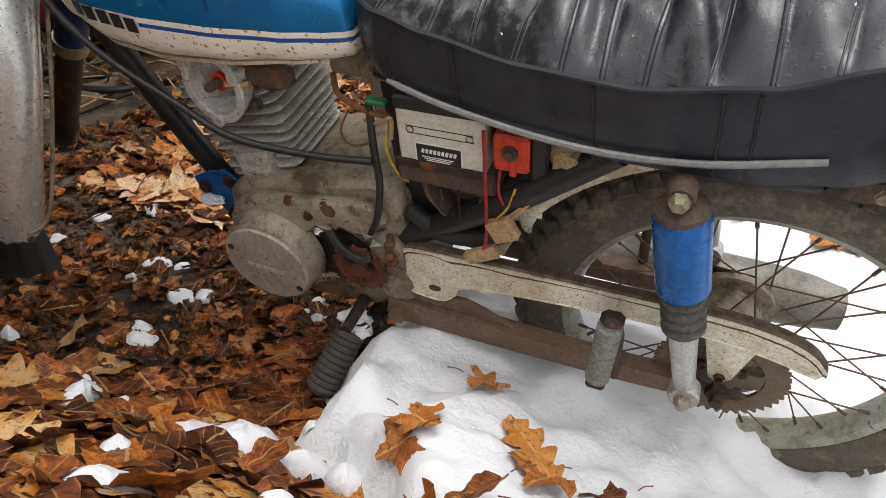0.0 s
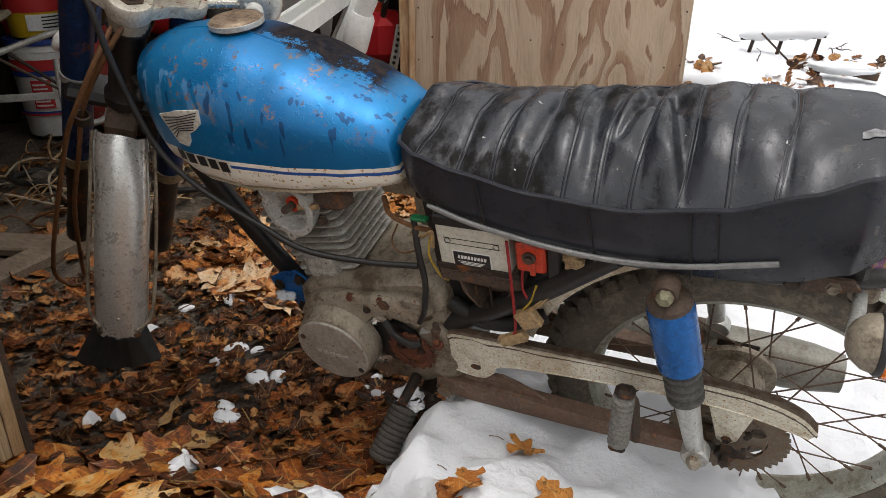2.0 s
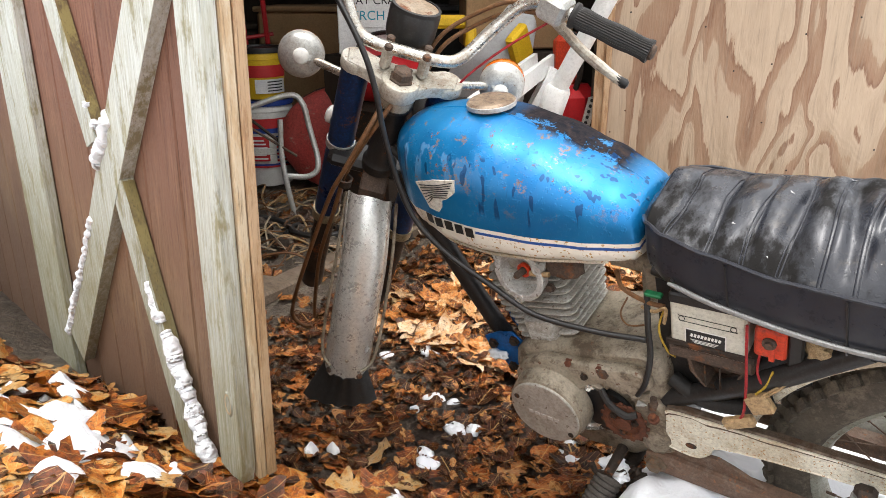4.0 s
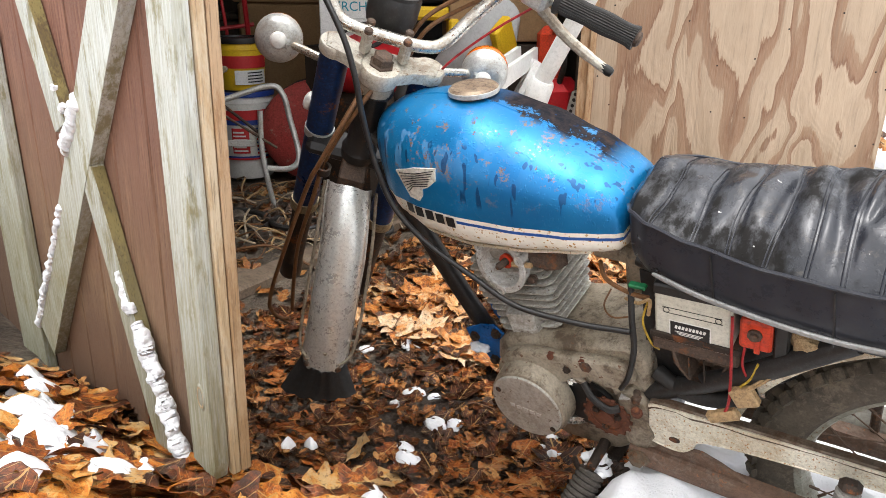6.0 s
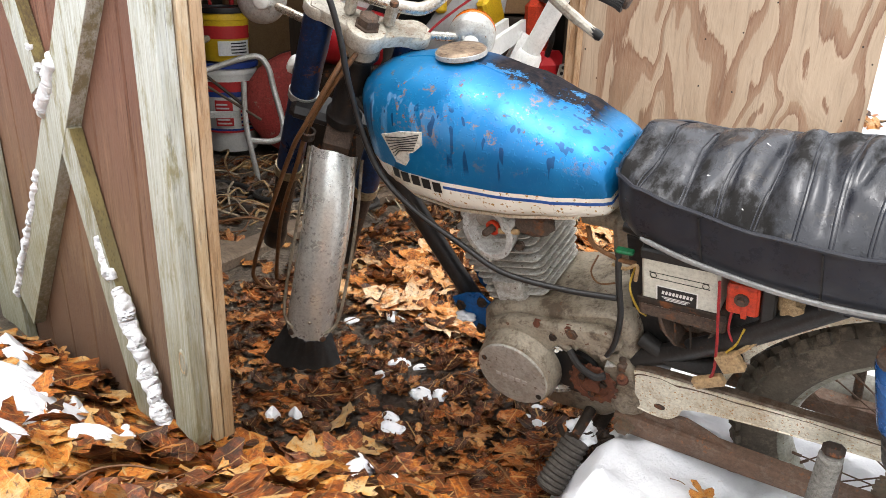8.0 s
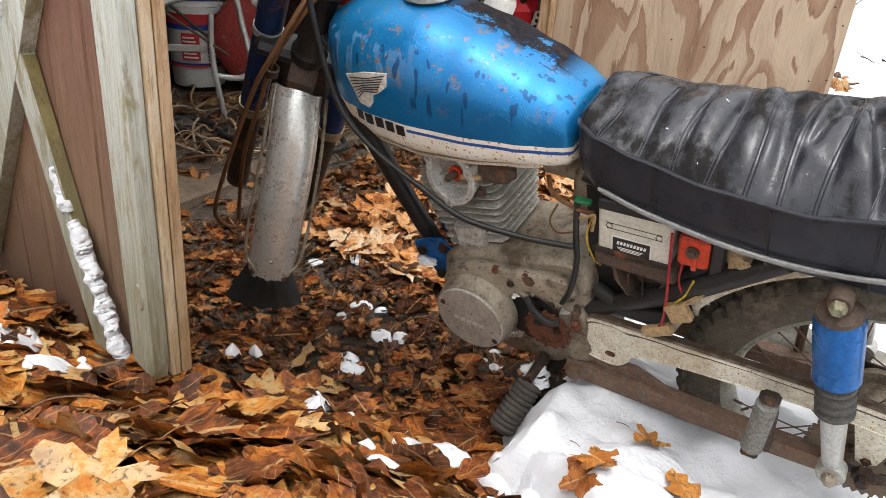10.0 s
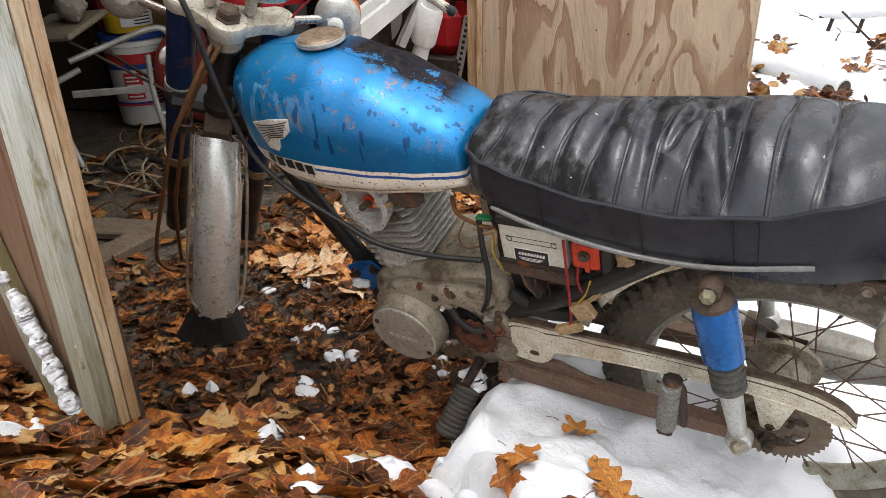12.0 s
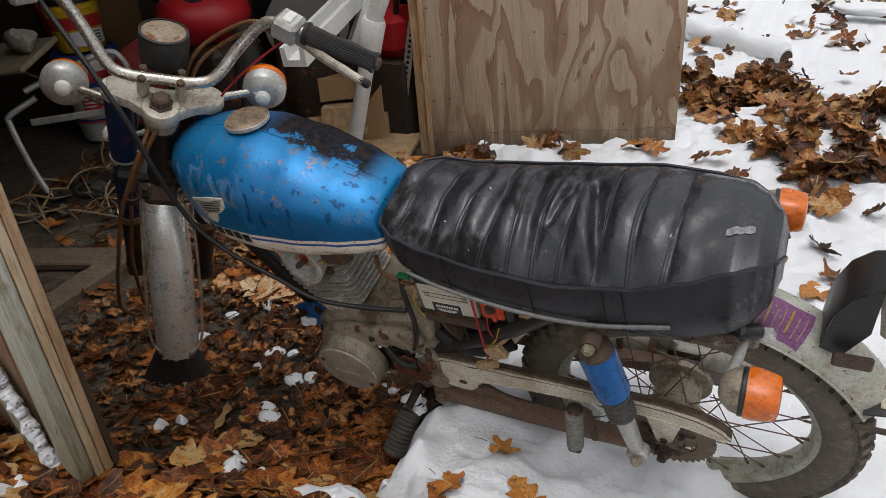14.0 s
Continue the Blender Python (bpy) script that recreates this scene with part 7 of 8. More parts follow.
thing("garden_engine", cat(box((-2.40, 1.36, 0.30), (0.34, 0.34, 0.5), 0.04)), M_DARKRUST, "dark greasy garden machine body", "garden machine")

# printed carton
carton = holder("carton", "white printed carton on a shelf in the shed", "box", Matrix.Translation((-2.56, 1.42, 0.92)) @ Matrix.Rotation(radians(-48 + 90), 4, 'Z'))
part("carton_body", box((0, 0, 0), (0.30, 0.16, 0.34), 0.004), M_WHITEPRINT, carton)


def words(text, size, x, y, z, material, parent):
    cu = bpy.data.curves.new("printed_words", 'FONT')
    cu.body, cu.size, cu.extrude = text, size, 0.0006
    ob = new("printed_words", cu)
    ob.data.materials.append(material)
    ob.parent = parent
    ob.matrix_basis = Matrix.Translation((x, y, z)) @ Matrix.Rotation(radians(90), 4, 'X')
    return ob


words("CAT CRA", 0.052, -0.10, -0.0815, 0.055, M_PLASTIC, carton)
words("PERCH C", 0.06, -0.11, -0.0815, -0.015, plain("teal_print", (0.02, 0.25, 0.33)), carton)
part("round_badge", lathe([(0, 0), (0.014, 0), (0.014, 0.001), (0, 0.001)], 20, axis_m((-0.125, -0.0805, 0.073), (0, -1, 0))), M_LRED, carton)
for k in range(3):
    part("printed_line", box((-0.02, -0.081, -0.05 - 0.02 * k), (0.16 - 0.03 * k, 0.0012, 0.006), 0.0003), M_GALV, carton)
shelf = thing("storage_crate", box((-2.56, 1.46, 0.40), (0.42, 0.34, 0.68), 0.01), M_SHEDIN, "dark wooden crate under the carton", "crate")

# grey steel sheet cone, white gutter, drain pipe, cans and wood
cone = thing("metal_funnel", loft([[(-2.02 + r * math.cos(a) * 0.8 + 0.1 * t, 1.58 + r * math.cos(a) * 0.5 + 0.1 * t, 0.72 + 0.32 * (t - 0.5) + r * math.sin(a) * 0.8) for a in (2 * math.pi * q / 32 for q in range(32))] for t, r in ((0, 0.20), (0.05, 0.21), (0.5, 0.17), (1.0, 0.12))]), worn("plain_sheet_steel", (0.42, 0.42, 0.41), (0.30, 0.30, 0.29), 0.35, 0.7, 5, 60, 0.05, grime=0.1), "dull grey sheet metal funnel", "funnel")
thing("paint_drum", lathe([(0, 0), (0.16, 0), (0.165, 0.01), (0.165, 0.5), (0.16, 0.51), (0, 0.51)], 32, Matrix.Translation((-2.05, 1.62, FLOOR_Z))), M_DARKRUST, "dark rusty steel drum", "drum")


def bar_between(a, b, w, h, m, lip=0.0):
    a, b = Vector(a), Vector(b)
    d = (b - a).normalized()
    s = d.cross(Vector((0, 0, 1))).normalized()
    u = s.cross(d)
    ring = [(-w, -h), (w, -h), (w, h), (w * 0.6, h), (w * 0.55, -h * 0.3), (-w * 0.55, -h * 0.3), (-w * 0.6, h), (-w, h)]
    return loft([[p + s * x + u * z for x, z in ring] for p in (a, b)])


gutter = thing("gutter", bar_between((-1.538, 0.854, 0.649), (-1.694, 1.586, 0.742), 0.048, 0.036, M_PVC), M_PVC, "white plastic gutter length lying in the shed", "gutter")
thing("gutter", bar_between((-1.68, 1.40, 0.50), (-1.60, 1.50, 0.73), 0.022, 0.016, M_PVC), M_PVC, "narrow white plastic channel leaning in the shed", "gutter")
pipe_in = holder("drain_pipe", "white plastic drain pipe with a socket, leaning", "pipe")
part("pipe", tube([(-1.49, 1.35, 0.673), (-1.24, 1.34, 1.13)], 0.036, 20), M_PVC, pipe_in)
part("socket", tube([(-1.538, 1.35, 0.530), (-1.533, 1.35, 0.543), (-1.494, 1.35, 0.66), (-1.488, 1.35, 0.676)], [0.046, 0.052, 0.052, 0.045], 24), M_PVC, pipe_in)
part("lower_pipe", tube([(-1.69, 1.35, 0.06), (-1.535, 1.35, 0.535)], 0.034, 20), M_PVC, pipe_in)
thing("crate", box((-1.66, 1.76, 0.235), (0.28, 0.34, 0.37), 0.008), M_SHEDIN, "dark wooden crate under the red garden machine", "crate")
red_tool = holder("garden_blower", "red garden machine with a black handle on a crate", "garden machine", Matrix.Translation((-1.64, 1.72, 0.42)))
part("housing", box((0.02, 0, 0.11), (0.20, 0.22, 0.22), 0.05), M_RED, red_tool)
part("upper_housing", box((-0.02, 0.02, 0.31), (0.11, 0.14, 0.26), 0.035), M_REDPL, red_tool, "orange-red plastic upper housing")
part("handle", tube(spline([(0.07, -0.06, 0.20), (0.10, -0.08, 0.30), (0.07, -0.07, 0.42), (0.0, -0.02, 0.44)], 5), 0.013, 10), M_PLASTIC, red_tool, "black handle")
ylw = holder("yellow_tool", "yellow plastic power tool case", "tool case")
part("case_bar", box((-2.18, 1.52, 0.90), (0.2, 0.05, 0.06), 0.015, Matrix.Rotation(radians(40), 4, 'Z')), M_YELLOW, ylw)
part("case_bar", box((-2.10, 1.60, 0.83), (0.05, 0.16, 0.10), 0.012, Matrix.Rotation(radians(40), 4, 'Z')), M_YELLOW, ylw)
part("case_bar", box((-1.84, 1.62, 0.80), (0.05, 0.14, 0.16), 0.012, Matrix.Rotation(radians(30), 4, 'X')), M_YELLOW, ylw)
thing("cardboard_box", box((-2.02, 1.86, 0.93), (0.50, 0.40, 0.30), 0.006, Matrix.Rotation(radians(40), 4, 'Z')), M_CARD, "large brown cardboard box", "box")
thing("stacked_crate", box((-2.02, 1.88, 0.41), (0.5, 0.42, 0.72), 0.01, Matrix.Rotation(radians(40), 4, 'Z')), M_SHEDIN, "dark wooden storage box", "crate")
for k, (x, y, z, sx_, sy_, sz_, a) in enumerate(((-1.86, 1.56, 0.30, 0.20, 0.12, 0.10, 35), (-1.80, 1.50, 0.17, 0.22, 0.14, 0.12, 20), (-1.90, 1.50, 0.11, 0.20, 0.2, 0.11, 50), (-1.70, 1.58, 0.12, 0.14, 0.10, 0.12, 30))):
    thing("firewood", hull([(Matrix.Translation((x, y, z)) @ Matrix.Rotation(radians(a), 4, 'Z')) @ Vector((sx_ / 2 * i, sy_ / 2 * j * (1 if q < 0 else 0.6), sz_ / 2 * q)) for i in (-1, 1) for j in (-1, 1) for q in (-1, 1)]), M_EDGE if k % 2 else M_CARD, "split light-brown firewood block", "firewood", "firewood in the shed")
torn = thing("torn_carton", hull([(-1.76, 1.44, 0.10), (-1.62, 1.50, 0.07), (-1.60, 1.52, 0.34), (-1.70, 1.48, 0.22), (-1.755, 1.46, 0.12), (-1.61, 1.53, 0.07)]), M_CARD, "torn brown cardboard carton", "box")
boot = thing("rubber_boot", tube(spline([(-1.96, 1.08, 0.70), (-1.955, 1.07, 0.58), (-1.95, 1.05, 0.42), (-1.94, 1.03, 0.30)], 5), [0.045] * 4 + [0.055] * 6 + [0.05] * 6, 16), M_RUBBER, "black rubber inner tube hanging", "inner tube")
angle = holder("slotted_angle", "perforated galvanised steel angle leaning", "steel angle")
ang_a, ang_b = Vector((-1.60, 1.60, 0.062)), Vector((-1.49, 1.63, 0.60))
asd = Vector((1, 0.15, 0)).normalized()
part("angle_bar", loft([[p + asd * x + Vector((0, 1, 0)) * y for x, y in ((0, 0), (0.04, 0), (0.04, 0.002), (0.002, 0.002), (0.002, 0.04), (0, 0.04))] for p in (ang_a, ang_b)]), M_GALV, angle)
for k in range(22):
    p = ang_a + (ang_b - ang_a) * ((k + 0.5) / 22) + asd * 0.02
    part("slot", lathe([(0, 0), (0.008, 0), (0.008, 0.001), (0, 0.001)], 10, axis_m(p + Vector((0, -0.0015, 0)), (0, -1, 0))), M_PLASTIC, angle)
for k in range(5):
    thing("scrap_board", box((-3.6 + 0.33 * k, 2.2 + 0.1 * (k % 2), 0.8), (0.2, 0.03, 1.5), 0.004, Matrix.Rotation(radians(6 - 3 * k), 4, 'Y')), M_SHEDIN, "old dark board leaning at the wall", "board", "boards at the wall")
for k, (x, y, z, s_) in enumerate(((-3.6, 0.4, 0.35, 0.5), (-3.9, 1.4, 0.45, 0.7), (-3.4, 1.9, 0.5, 0.6), (-2.9, 2.3, 0.5, 0.7))):
    crate = thing("storage_box", box((x, y, z - 0.02), (s_, 0.5, z * 1.8 - 0.02), 0.02, Matrix.Rotation(radians(15 * k), 4, 'Z')), (M_DARKRUST, M_SHEDIN, M_CARD, M_PLASTIC)[k], "dusty storage box deep in the shed", "box")
    part("lid", box((x, y, 1.9 * z - 0.018), (s_ * 1.05, 0.53, 0.03), 0.008, Matrix.Rotation(radians(15 * k), 4, 'Z')), (M_DARKRUST, M_SHEDIN, M_CARD, M_PLASTIC)[k], crate)

# litter on the shed floor: straw, cords, chain
M_OLDPLANK = worn("grey_brown_plank", (0.20, 0.15, 0.105), (0.11, 0.08, 0.055), 0.8, 0, 6, 60, 0.4, stretch=(0.3, 1, 1))
M_STEM = worn("dry_pale_stem", (0.42, 0.35, 0.25), (0.22, 0.17, 0.11), 0.8, 0, 30, 150, 0.3)
rnd = random.Random(11)
for k in range(80):
    x, y = -2.40 + rnd.uniform(-0.5, 0.5), 0.75 + rnd.uniform(-0.45, 0.35)
    a = rnd.uniform(0, 3.1)
    l = rnd.uniform(0.15, 0.42)
    pts = [(x + (t - 0.5) * l * math.cos(a) + rnd.uniform(-0.03, 0.03), y + (t - 0.5) * l * math.sin(a) + rnd.uniform(-0.03, 0.03), FLOOR_Z + 0.012 + rnd.uniform(0, 0.07) * (1 if 0 < t < 1 else 0.2)) for t in (0, 0.3, 0.6, 1)]
    thing("straw", tube(spline(pts, 4), rnd.uniform(0.0018, 0.0055), 5), (M_WIRE["tan"], M_WIRE["brown"], M_STEM)[k % 3], "pale dry stem on the shed floor", "straw", "dry stems on the floor")
for k in range(14):
    x, y = -2.45 + rnd.uniform(-0.35, 0.4), 0.72 + rnd.uniform(-0.3, 0.35)
    thing("clod", moved(blob(rnd.uniform(0.02, 0.045), k, 0.5, 2, (1.3, 1.0, 0.7)), Matrix.Translation((x, y, FLOOR_Z + 0.02))), M_DARKRUST if k % 2 else M_SOIL, "dark lump of scrap on the shed floor", "scrap", "scrap on the floor")
chain_m = holder("chain", "heap of rusty steel chain", "chain")
for k in range(34):
    a = 0.5 * k
    c = Vector((-2.38 + 0.012 * k * math.cos(a) * 0.45, 0.80 + 0.012 * k * math.sin(a) * 0.5, FLOOR_Z + 0.03 + 0.01 * math.sin(3 * k)))
    part("link", ring_lathe([(0.012, -0.004), (0.018, -0.004), (0.018, 0.004), (0.012, 0.004)], 12, axis_m(c, (math.sin(k * 1.7), math.cos(k * 2.3), 0.6)) @ Matrix.Diagonal((1, 1.7, 1, 1))), M_RUST, chain_m)
for k in range(3):
    cx, cy = -2.5 + 0.25 * k, 0.62 + 0.1 * k
    thing("hose", tube(spline([(cx + 0.14 * math.cos(a * 0.9 + k), cy + 0.10 * math.sin(a * 0.9 + k), FLOOR_Z + 0.02 + 0.006 * a) for a in range(7)], 5), 0.012, 8), M_RUBBER, "black rubber hose on the shed floor", "hose", "hoses on the floor")
thing("sill_plank", box((-1.98, 0.45, 0.06), (0.10, 1.9, 0.05), 0.01, Matrix.Rotation(radians(2), 4, 'Z')), M_OLDPLANK, "weathered plank lying at the shed doorway", "plank")
thing("floor_plank", box((-2.2, 0.15, 0.065), (0.5, 0.12, 0.03), 0.006, Matrix.Rotation(radians(20), 4, 'Z')), M_OLDPLANK, "weathered plank lying on soil", "plank")
stake = thing("iron_stake", loft([[(-1.03 + x, -0.60 + y, z) for x, y in ((0, 0), (0.013, 0.003), (0.013, 0.007), (0.004, 0.005), (0.004, 0.02), (0, 0.02))] for z in (0.10, 0.46)]), M_RUST, "rusty angle-iron stake beside the door", "stake")
thing("floor_plank", box((-1.60, 1.44, 0.062), (0.34, 0.30, 0.03), 0.006, Matrix.Rotation(radians(15), 4, 'Z')), M_EDGE, "pale worn board lying at the doorway", "plank")

# ---- fallen leaves ----


def leaf_material(name, stops, per_object, wet):
    n = Nodes(name)
    rnd_ = n.add("ShaderNodeObjectInfo").outputs["Random"] if per_object else n.add("ShaderNodeNewGeometry").outputs["Random Per Island"]
    at = n.tree.nodes.new("ShaderNodeAttribute")
    at.attribute_name = "leaf_uv"
    sep = n.add("ShaderNodeSeparateXYZ", Vector=at.outputs["Vector"]).outputs
    v = n.math('ABSOLUTE', sep[1])
    blotch = n.noise(26, 8, 0.75)
    fac = n.math('ADD', rnd_, n.math('ADD', n.math('MULTIPLY', n.math('SUBTRACT', blotch, 0.5), 1.7), n.math('MULTIPLY', n.math('SUBTRACT', n.noise(75, 6, 0.75), 0.5), 1.3)))
    col = n.ramp(fac, stops)
    side = n.math('FRACT', n.math('MULTIPLY', n.math('SUBTRACT', sep[0], n.math('MULTIPLY', v, 0.55)), 6.0))
    rib = n.math('MAXIMUM', n.math('LESS_THAN', v, 0.035), n.math('MULTIPLY', n.math('LESS_THAN', side, 0.09), 0.7))
    col = n.mix(n.math('MULTIPLY', rib, 0.7), col, n.mix(0.7, col, (0.58, 0.38, 0.15)))
    col = n.mix(n.math('MULTIPLY', n.ramp(v, [(0.45, 0.0), (1.0, 1.0)]), n.ramp(n.noise(18, 5, 0.7), [(0.45, 0.0), (0.6, 0.7)])), col, (0.09, 0.032, 0.012))
    dots = n.ramp(n.noise(120, 5, 0.7), [(0.55, 0.0), (0.63, 1.0)])
    col = n.mix(n.math('MULTIPLY', dots, 0.75), col, (0.035, 0.018, 0.009))
    rough = n.math('ADD', 0.42 - wet, n.math('MULTIPLY', blotch, 0.25))
    h = n.math('ADD', n.math('MULTIPLY', rib, -0.6), n.noise(70, 5, 0.7))
    return n.done(col, rough, 0, n.bump(h, 0.8, 0.004), Specular_IOR_Level=0.3 if wet < 0.2 else 0.16)


BRIGHT = [(0.0, (0.03, 0.012, 0.007)), (0.18, (0.11, 0.034, 0.012)), (0.36, (0.30, 0.09, 0.014)), (0.58, (0.50, 0.185, 0.036)), (0.80, (0.54, 0.275, 0.11)), (1.0, (0.58, 0.41, 0.24))]
DULL = [(0.0, (0.028, 0.011, 0.006)), (0.30, (0.075, 0.026, 0.011)), (0.52, (0.17, 0.055, 0.016)), (0.70, (0.32, 0.11, 0.022)), (0.86, (0.50, 0.22, 0.05)), (1.0, (0.50, 0.31, 0.13))]
RUSSET = [(0.0, (0.03, 0.012, 0.006)), (0.3, (0.12, 0.036, 0.012)), (0.55, (0.27, 0.085, 0.018)), (0.75, (0.42, 0.16, 0.035)), (0.9, (0.50, 0.27, 0.09)), (1.0, (0.52, 0.34, 0.17))]
MIXED = [(0.0, (0.03, 0.012, 0.007)), (0.22, (0.11, 0.032, 0.012)), (0.43, (0.24, 0.066, 0.016)), (0.62, (0.46, 0.15, 0.022)), (0.78, (0.49, 0.22, 0.045)), (0.90, (0.50, 0.29, 0.11)), (1.0, (0.50, 0.34, 0.18))]
M_LEAF_ONE = leaf_material("dry_leaf", [(p, tuple(v * 0.9 for v in c)) for p, c in MIXED], True, 0.15)
M_LEAF_SNOW = leaf_material("brown_leaf_on_snow", [(0.0, (0.08, 0.024, 0.010)), (0.25, (0.20, 0.058, 0.015)), (0.6, (0.34, 0.108, 0.020)), (1.0, (0.46, 0.20, 0.045))], True, 0.18)
M_LEAF_BANK = leaf_material("orange_leaf_litter", [(p, tuple(v * k for v, k in zip(c, (0.88, 0.85, 0.74)))) for p, c in MIXED], False, 0.15)
M_LEAF_BACK = leaf_material("tan_leaf_litter", [(c[0] * 0.88, c[1]) for c in BRIGHT[:-1]] + [(0.90, (0.60, 0.37, 0.19)), (1.0, (0.62, 0.46, 0.30))], False, 0.1)
# Wet leaves, their colour darkened further for the shady gaps between them.
M_LEAF_PIT = leaf_material("wet_shaded_leaf_litter", [(p, tuple(v * k for v, k in zip(c, (0.74, 0.56, 0.55)))) for p, c in DULL], False, 0.24)
M_LEAF_FAR = leaf_material("russet_leaf_litter", [(p, tuple(v * 0.78 for v in c)) for p, c in RUSSET], False, 0.12)
M_LEAF_SCRAP = leaf_material("rotted_leaf_bits", [(0.0, (0.014, 0.006, 0.004)), (0.4, (0.045, 0.016, 0.008)), (0.7, (0.11, 0.036, 0.012)), (0.9, (0.26, 0.09, 0.02)), (1.0, (0.40, 0.20, 0.07))], False, 0.25)


def leaf(rng, kind, length, n=12, curl=1.0):
    """Points, faces and leaf coordinates of one crumpled leaf; it lies along x."""
    P_, UV, F_ = [], [], []
    c_cross, c_long, c_tw = rng.uniform(-0.5, 0.9), rng.uniform(-0.5, 0.8), rng.uniform(-0.6, 0.6)
    ph = rng.uniform(0, 60)
    fine = n > 6
    if kind == 'oak':
        lobes, wide_ = rng.choice((3, 4, 4, 5)), rng.uniform(0.32, 0.45)
        cut = rng.choice((0.06, 0.35, 0.5, 0.6))
        cols = (-1, -0.66, -0.33, 0, 0.33, 0.66, 1) if fine else (-1, -0.4, 0.4, 1)
        n = lobes * (5 if fine else 2) + 2
        for i in range(n + 1):
            t = i / n
            env = math.sin(math.pi * min(1.0, 0.03 + 0.97 * t) ** 0.85) ** 0.6
            beat = (t * lobes) % 1.0
            saw = 1 - abs(beat - 0.6) / 0.6 if beat < 0.6 else 1 - (beat - 0.6) / 0.4
            for c in cols:
                j = 1 + 0.14 * noise.noise(Vector((6 * t, 2 * c, ph)))
                w = wide_ * env * (1 - cut * (1 - saw) ** 1.3) * j if t < 0.985 else 0.012
                P_.append((t + 0.10 * abs(c) ** 1.5 * saw * env * (1 - t * 0.6), c * w, 0))
                UV.append((t, c * w / wide_, 0))
        k = len(cols)
        F_ = [(i * k + j, i * k + j + 1, (i + 1) * k + j + 1, (i + 1) * k + j) for i in range(n) for j in range(k - 1)]
    else:
        m_ = 50 if fine else 20
        rings_ = (0.33, 0.66, 1.0) if fine else (0.5, 1.0)
        P_.append((0.40, 0, 0))
        UV.append((0.40, 0, 0))
        for ring in rings_:
            for q in range(m_):
                a = 2 * math.pi * q / m_
                tip = 1 - abs(((a / (2 * math.pi) * 5 + 0.5) % 1.0) * 2 - 1)
                back = abs(a - math.pi)
                r = (0.29 + 0.30 * tip ** 1.15 * (1.0 if back > 0.7 else 0.3) + 0.05 * (q % 2) * (0.4 + tip) + 0.06 * noise.noise(Vector((2 * math.cos(a), 2 * math.sin(a), ph)))) * (1 if back > 0.2 else 0.45)
                P_.append((0.40 + ring * r * math.cos(a), ring * r * math.sin(a), 0))
                UV.append((0.40 + ring * r * math.cos(a), ring * r * math.sin(a) / 0.6, 0))
        F_ = [(0, 1 + q, 1 + (q + 1) % m_) for q in range(m_)]
        for b_ in range(len(rings_) - 1):
            o_ = 1 + b_ * m_
            F_ += [(o_ + q, o_ + m_ + q, o_ + m_ + (q + 1) % m_, o_ + (q + 1) % m_) for q in range(m_)]
    out = []
    for x, y, z in P_:
        rim = min(1.0, abs(y) * 2.2 + abs(x - 0.5) * 0.8)
        z = c_cross * y * y * 0.9 + c_long * 0.35 * (x - 0.5) ** 2 + c_tw * 0.4 * (x - 0.5) * y
        z += 0.16 * rim * noise.noise(Vector((x * 3.2, y * 3.6, ph))) + 0.045 * noise.noise(Vector((x * 9, y * 9, ph + 7)))
        out.append(((x - 0.5) * length, y * length, z * length * curl))
    return out, F_, UV


def slope_turn(fn, x, y):
    e = 0.03
    nrm = Vector((fn(x - e, y) - fn(x + e, y), fn(x, y - e) - fn(x, y + e), 2 * e)).normalized()
    return nrm.to_track_quat('Z', 'Y').to_matrix().to_4x4()


def top_z(x, y):
    return max(ground_z(x, y), snow_z(x, y) if x > -1.6 else -9)


def leaf_mesh(name, v, f, uv, material):
    me = bpy.data.meshes.new(name)
    me.from_pydata(v, [], f)
    at = me.attributes.new("leaf_uv", 'FLOAT_VECTOR', 'POINT')
    at.data.foreach_set("vector", [c for q in uv for c in q])
    me.polygons.foreach_set("use_smooth", [True] * len(me.polygons))
    me.materials.append(material)
    return me


def litter(name, count, spot, sizes, material, label, seed, lift=0.02, tilt=0.35, surface=ground_z, fine=8, curl=1.0):
    rng = random.Random(seed)
    V, F_, UV = [], [], []
    made = 0
    while made < count:
        p = spot(rng)
        if p is None:
            continue
        x, y = p
        made += 1
        lv, lf, lu = leaf(rng, 'oak' if rng.random() < 0.62 else 'maple', rng.uniform(*sizes), fine, curl)
        m = Matrix.Translation((x, y, surface(x, y) + 0.004 + lift * rng.random())) @ slope_turn(surface, x, y) @ Euler((rng.gauss(0, tilt), rng.gauss(0, tilt), rng.uniform(0, 6.28))).to_matrix().to_4x4()
        n0 = len(V)
        V += [tuple(m @ Vector(q)) for q in lv]
        F_ += [tuple(i + n0 for i in q) for q in lf]
        UV += lu
    return tagged(new(name, leaf_mesh(name, V, F_, UV, material)), label, "leaf litter", kind="stuff")


def in_bank(r):
    x, y = r.uniform(-2.1, 0.12), r.uniform(-1.75, -0.30)
    if snow_cover(x, y) > 0.0 or (y > -0.62 and x < -1.05):
        return None
    if y > -0.52 and (r.random() < 0.45 or x < -0.95):
        return None
    return x, y


def in_pit(r):
    x, y = r.uniform(-1.75, -0.42), r.uniform(-0.62, 1.45)
    if snow_cover(x, y) > 0.0:
        return None
    bare = lumps(x, y, 2.2, 21.0)
    if y > 0.22:
        return (x, y) if r.random() < 0.25 else None
    if (bare > 0.05 and r.random() < 0.75) or (x < -0.7 and r.random() < 0.62):
        return None
    return x, y


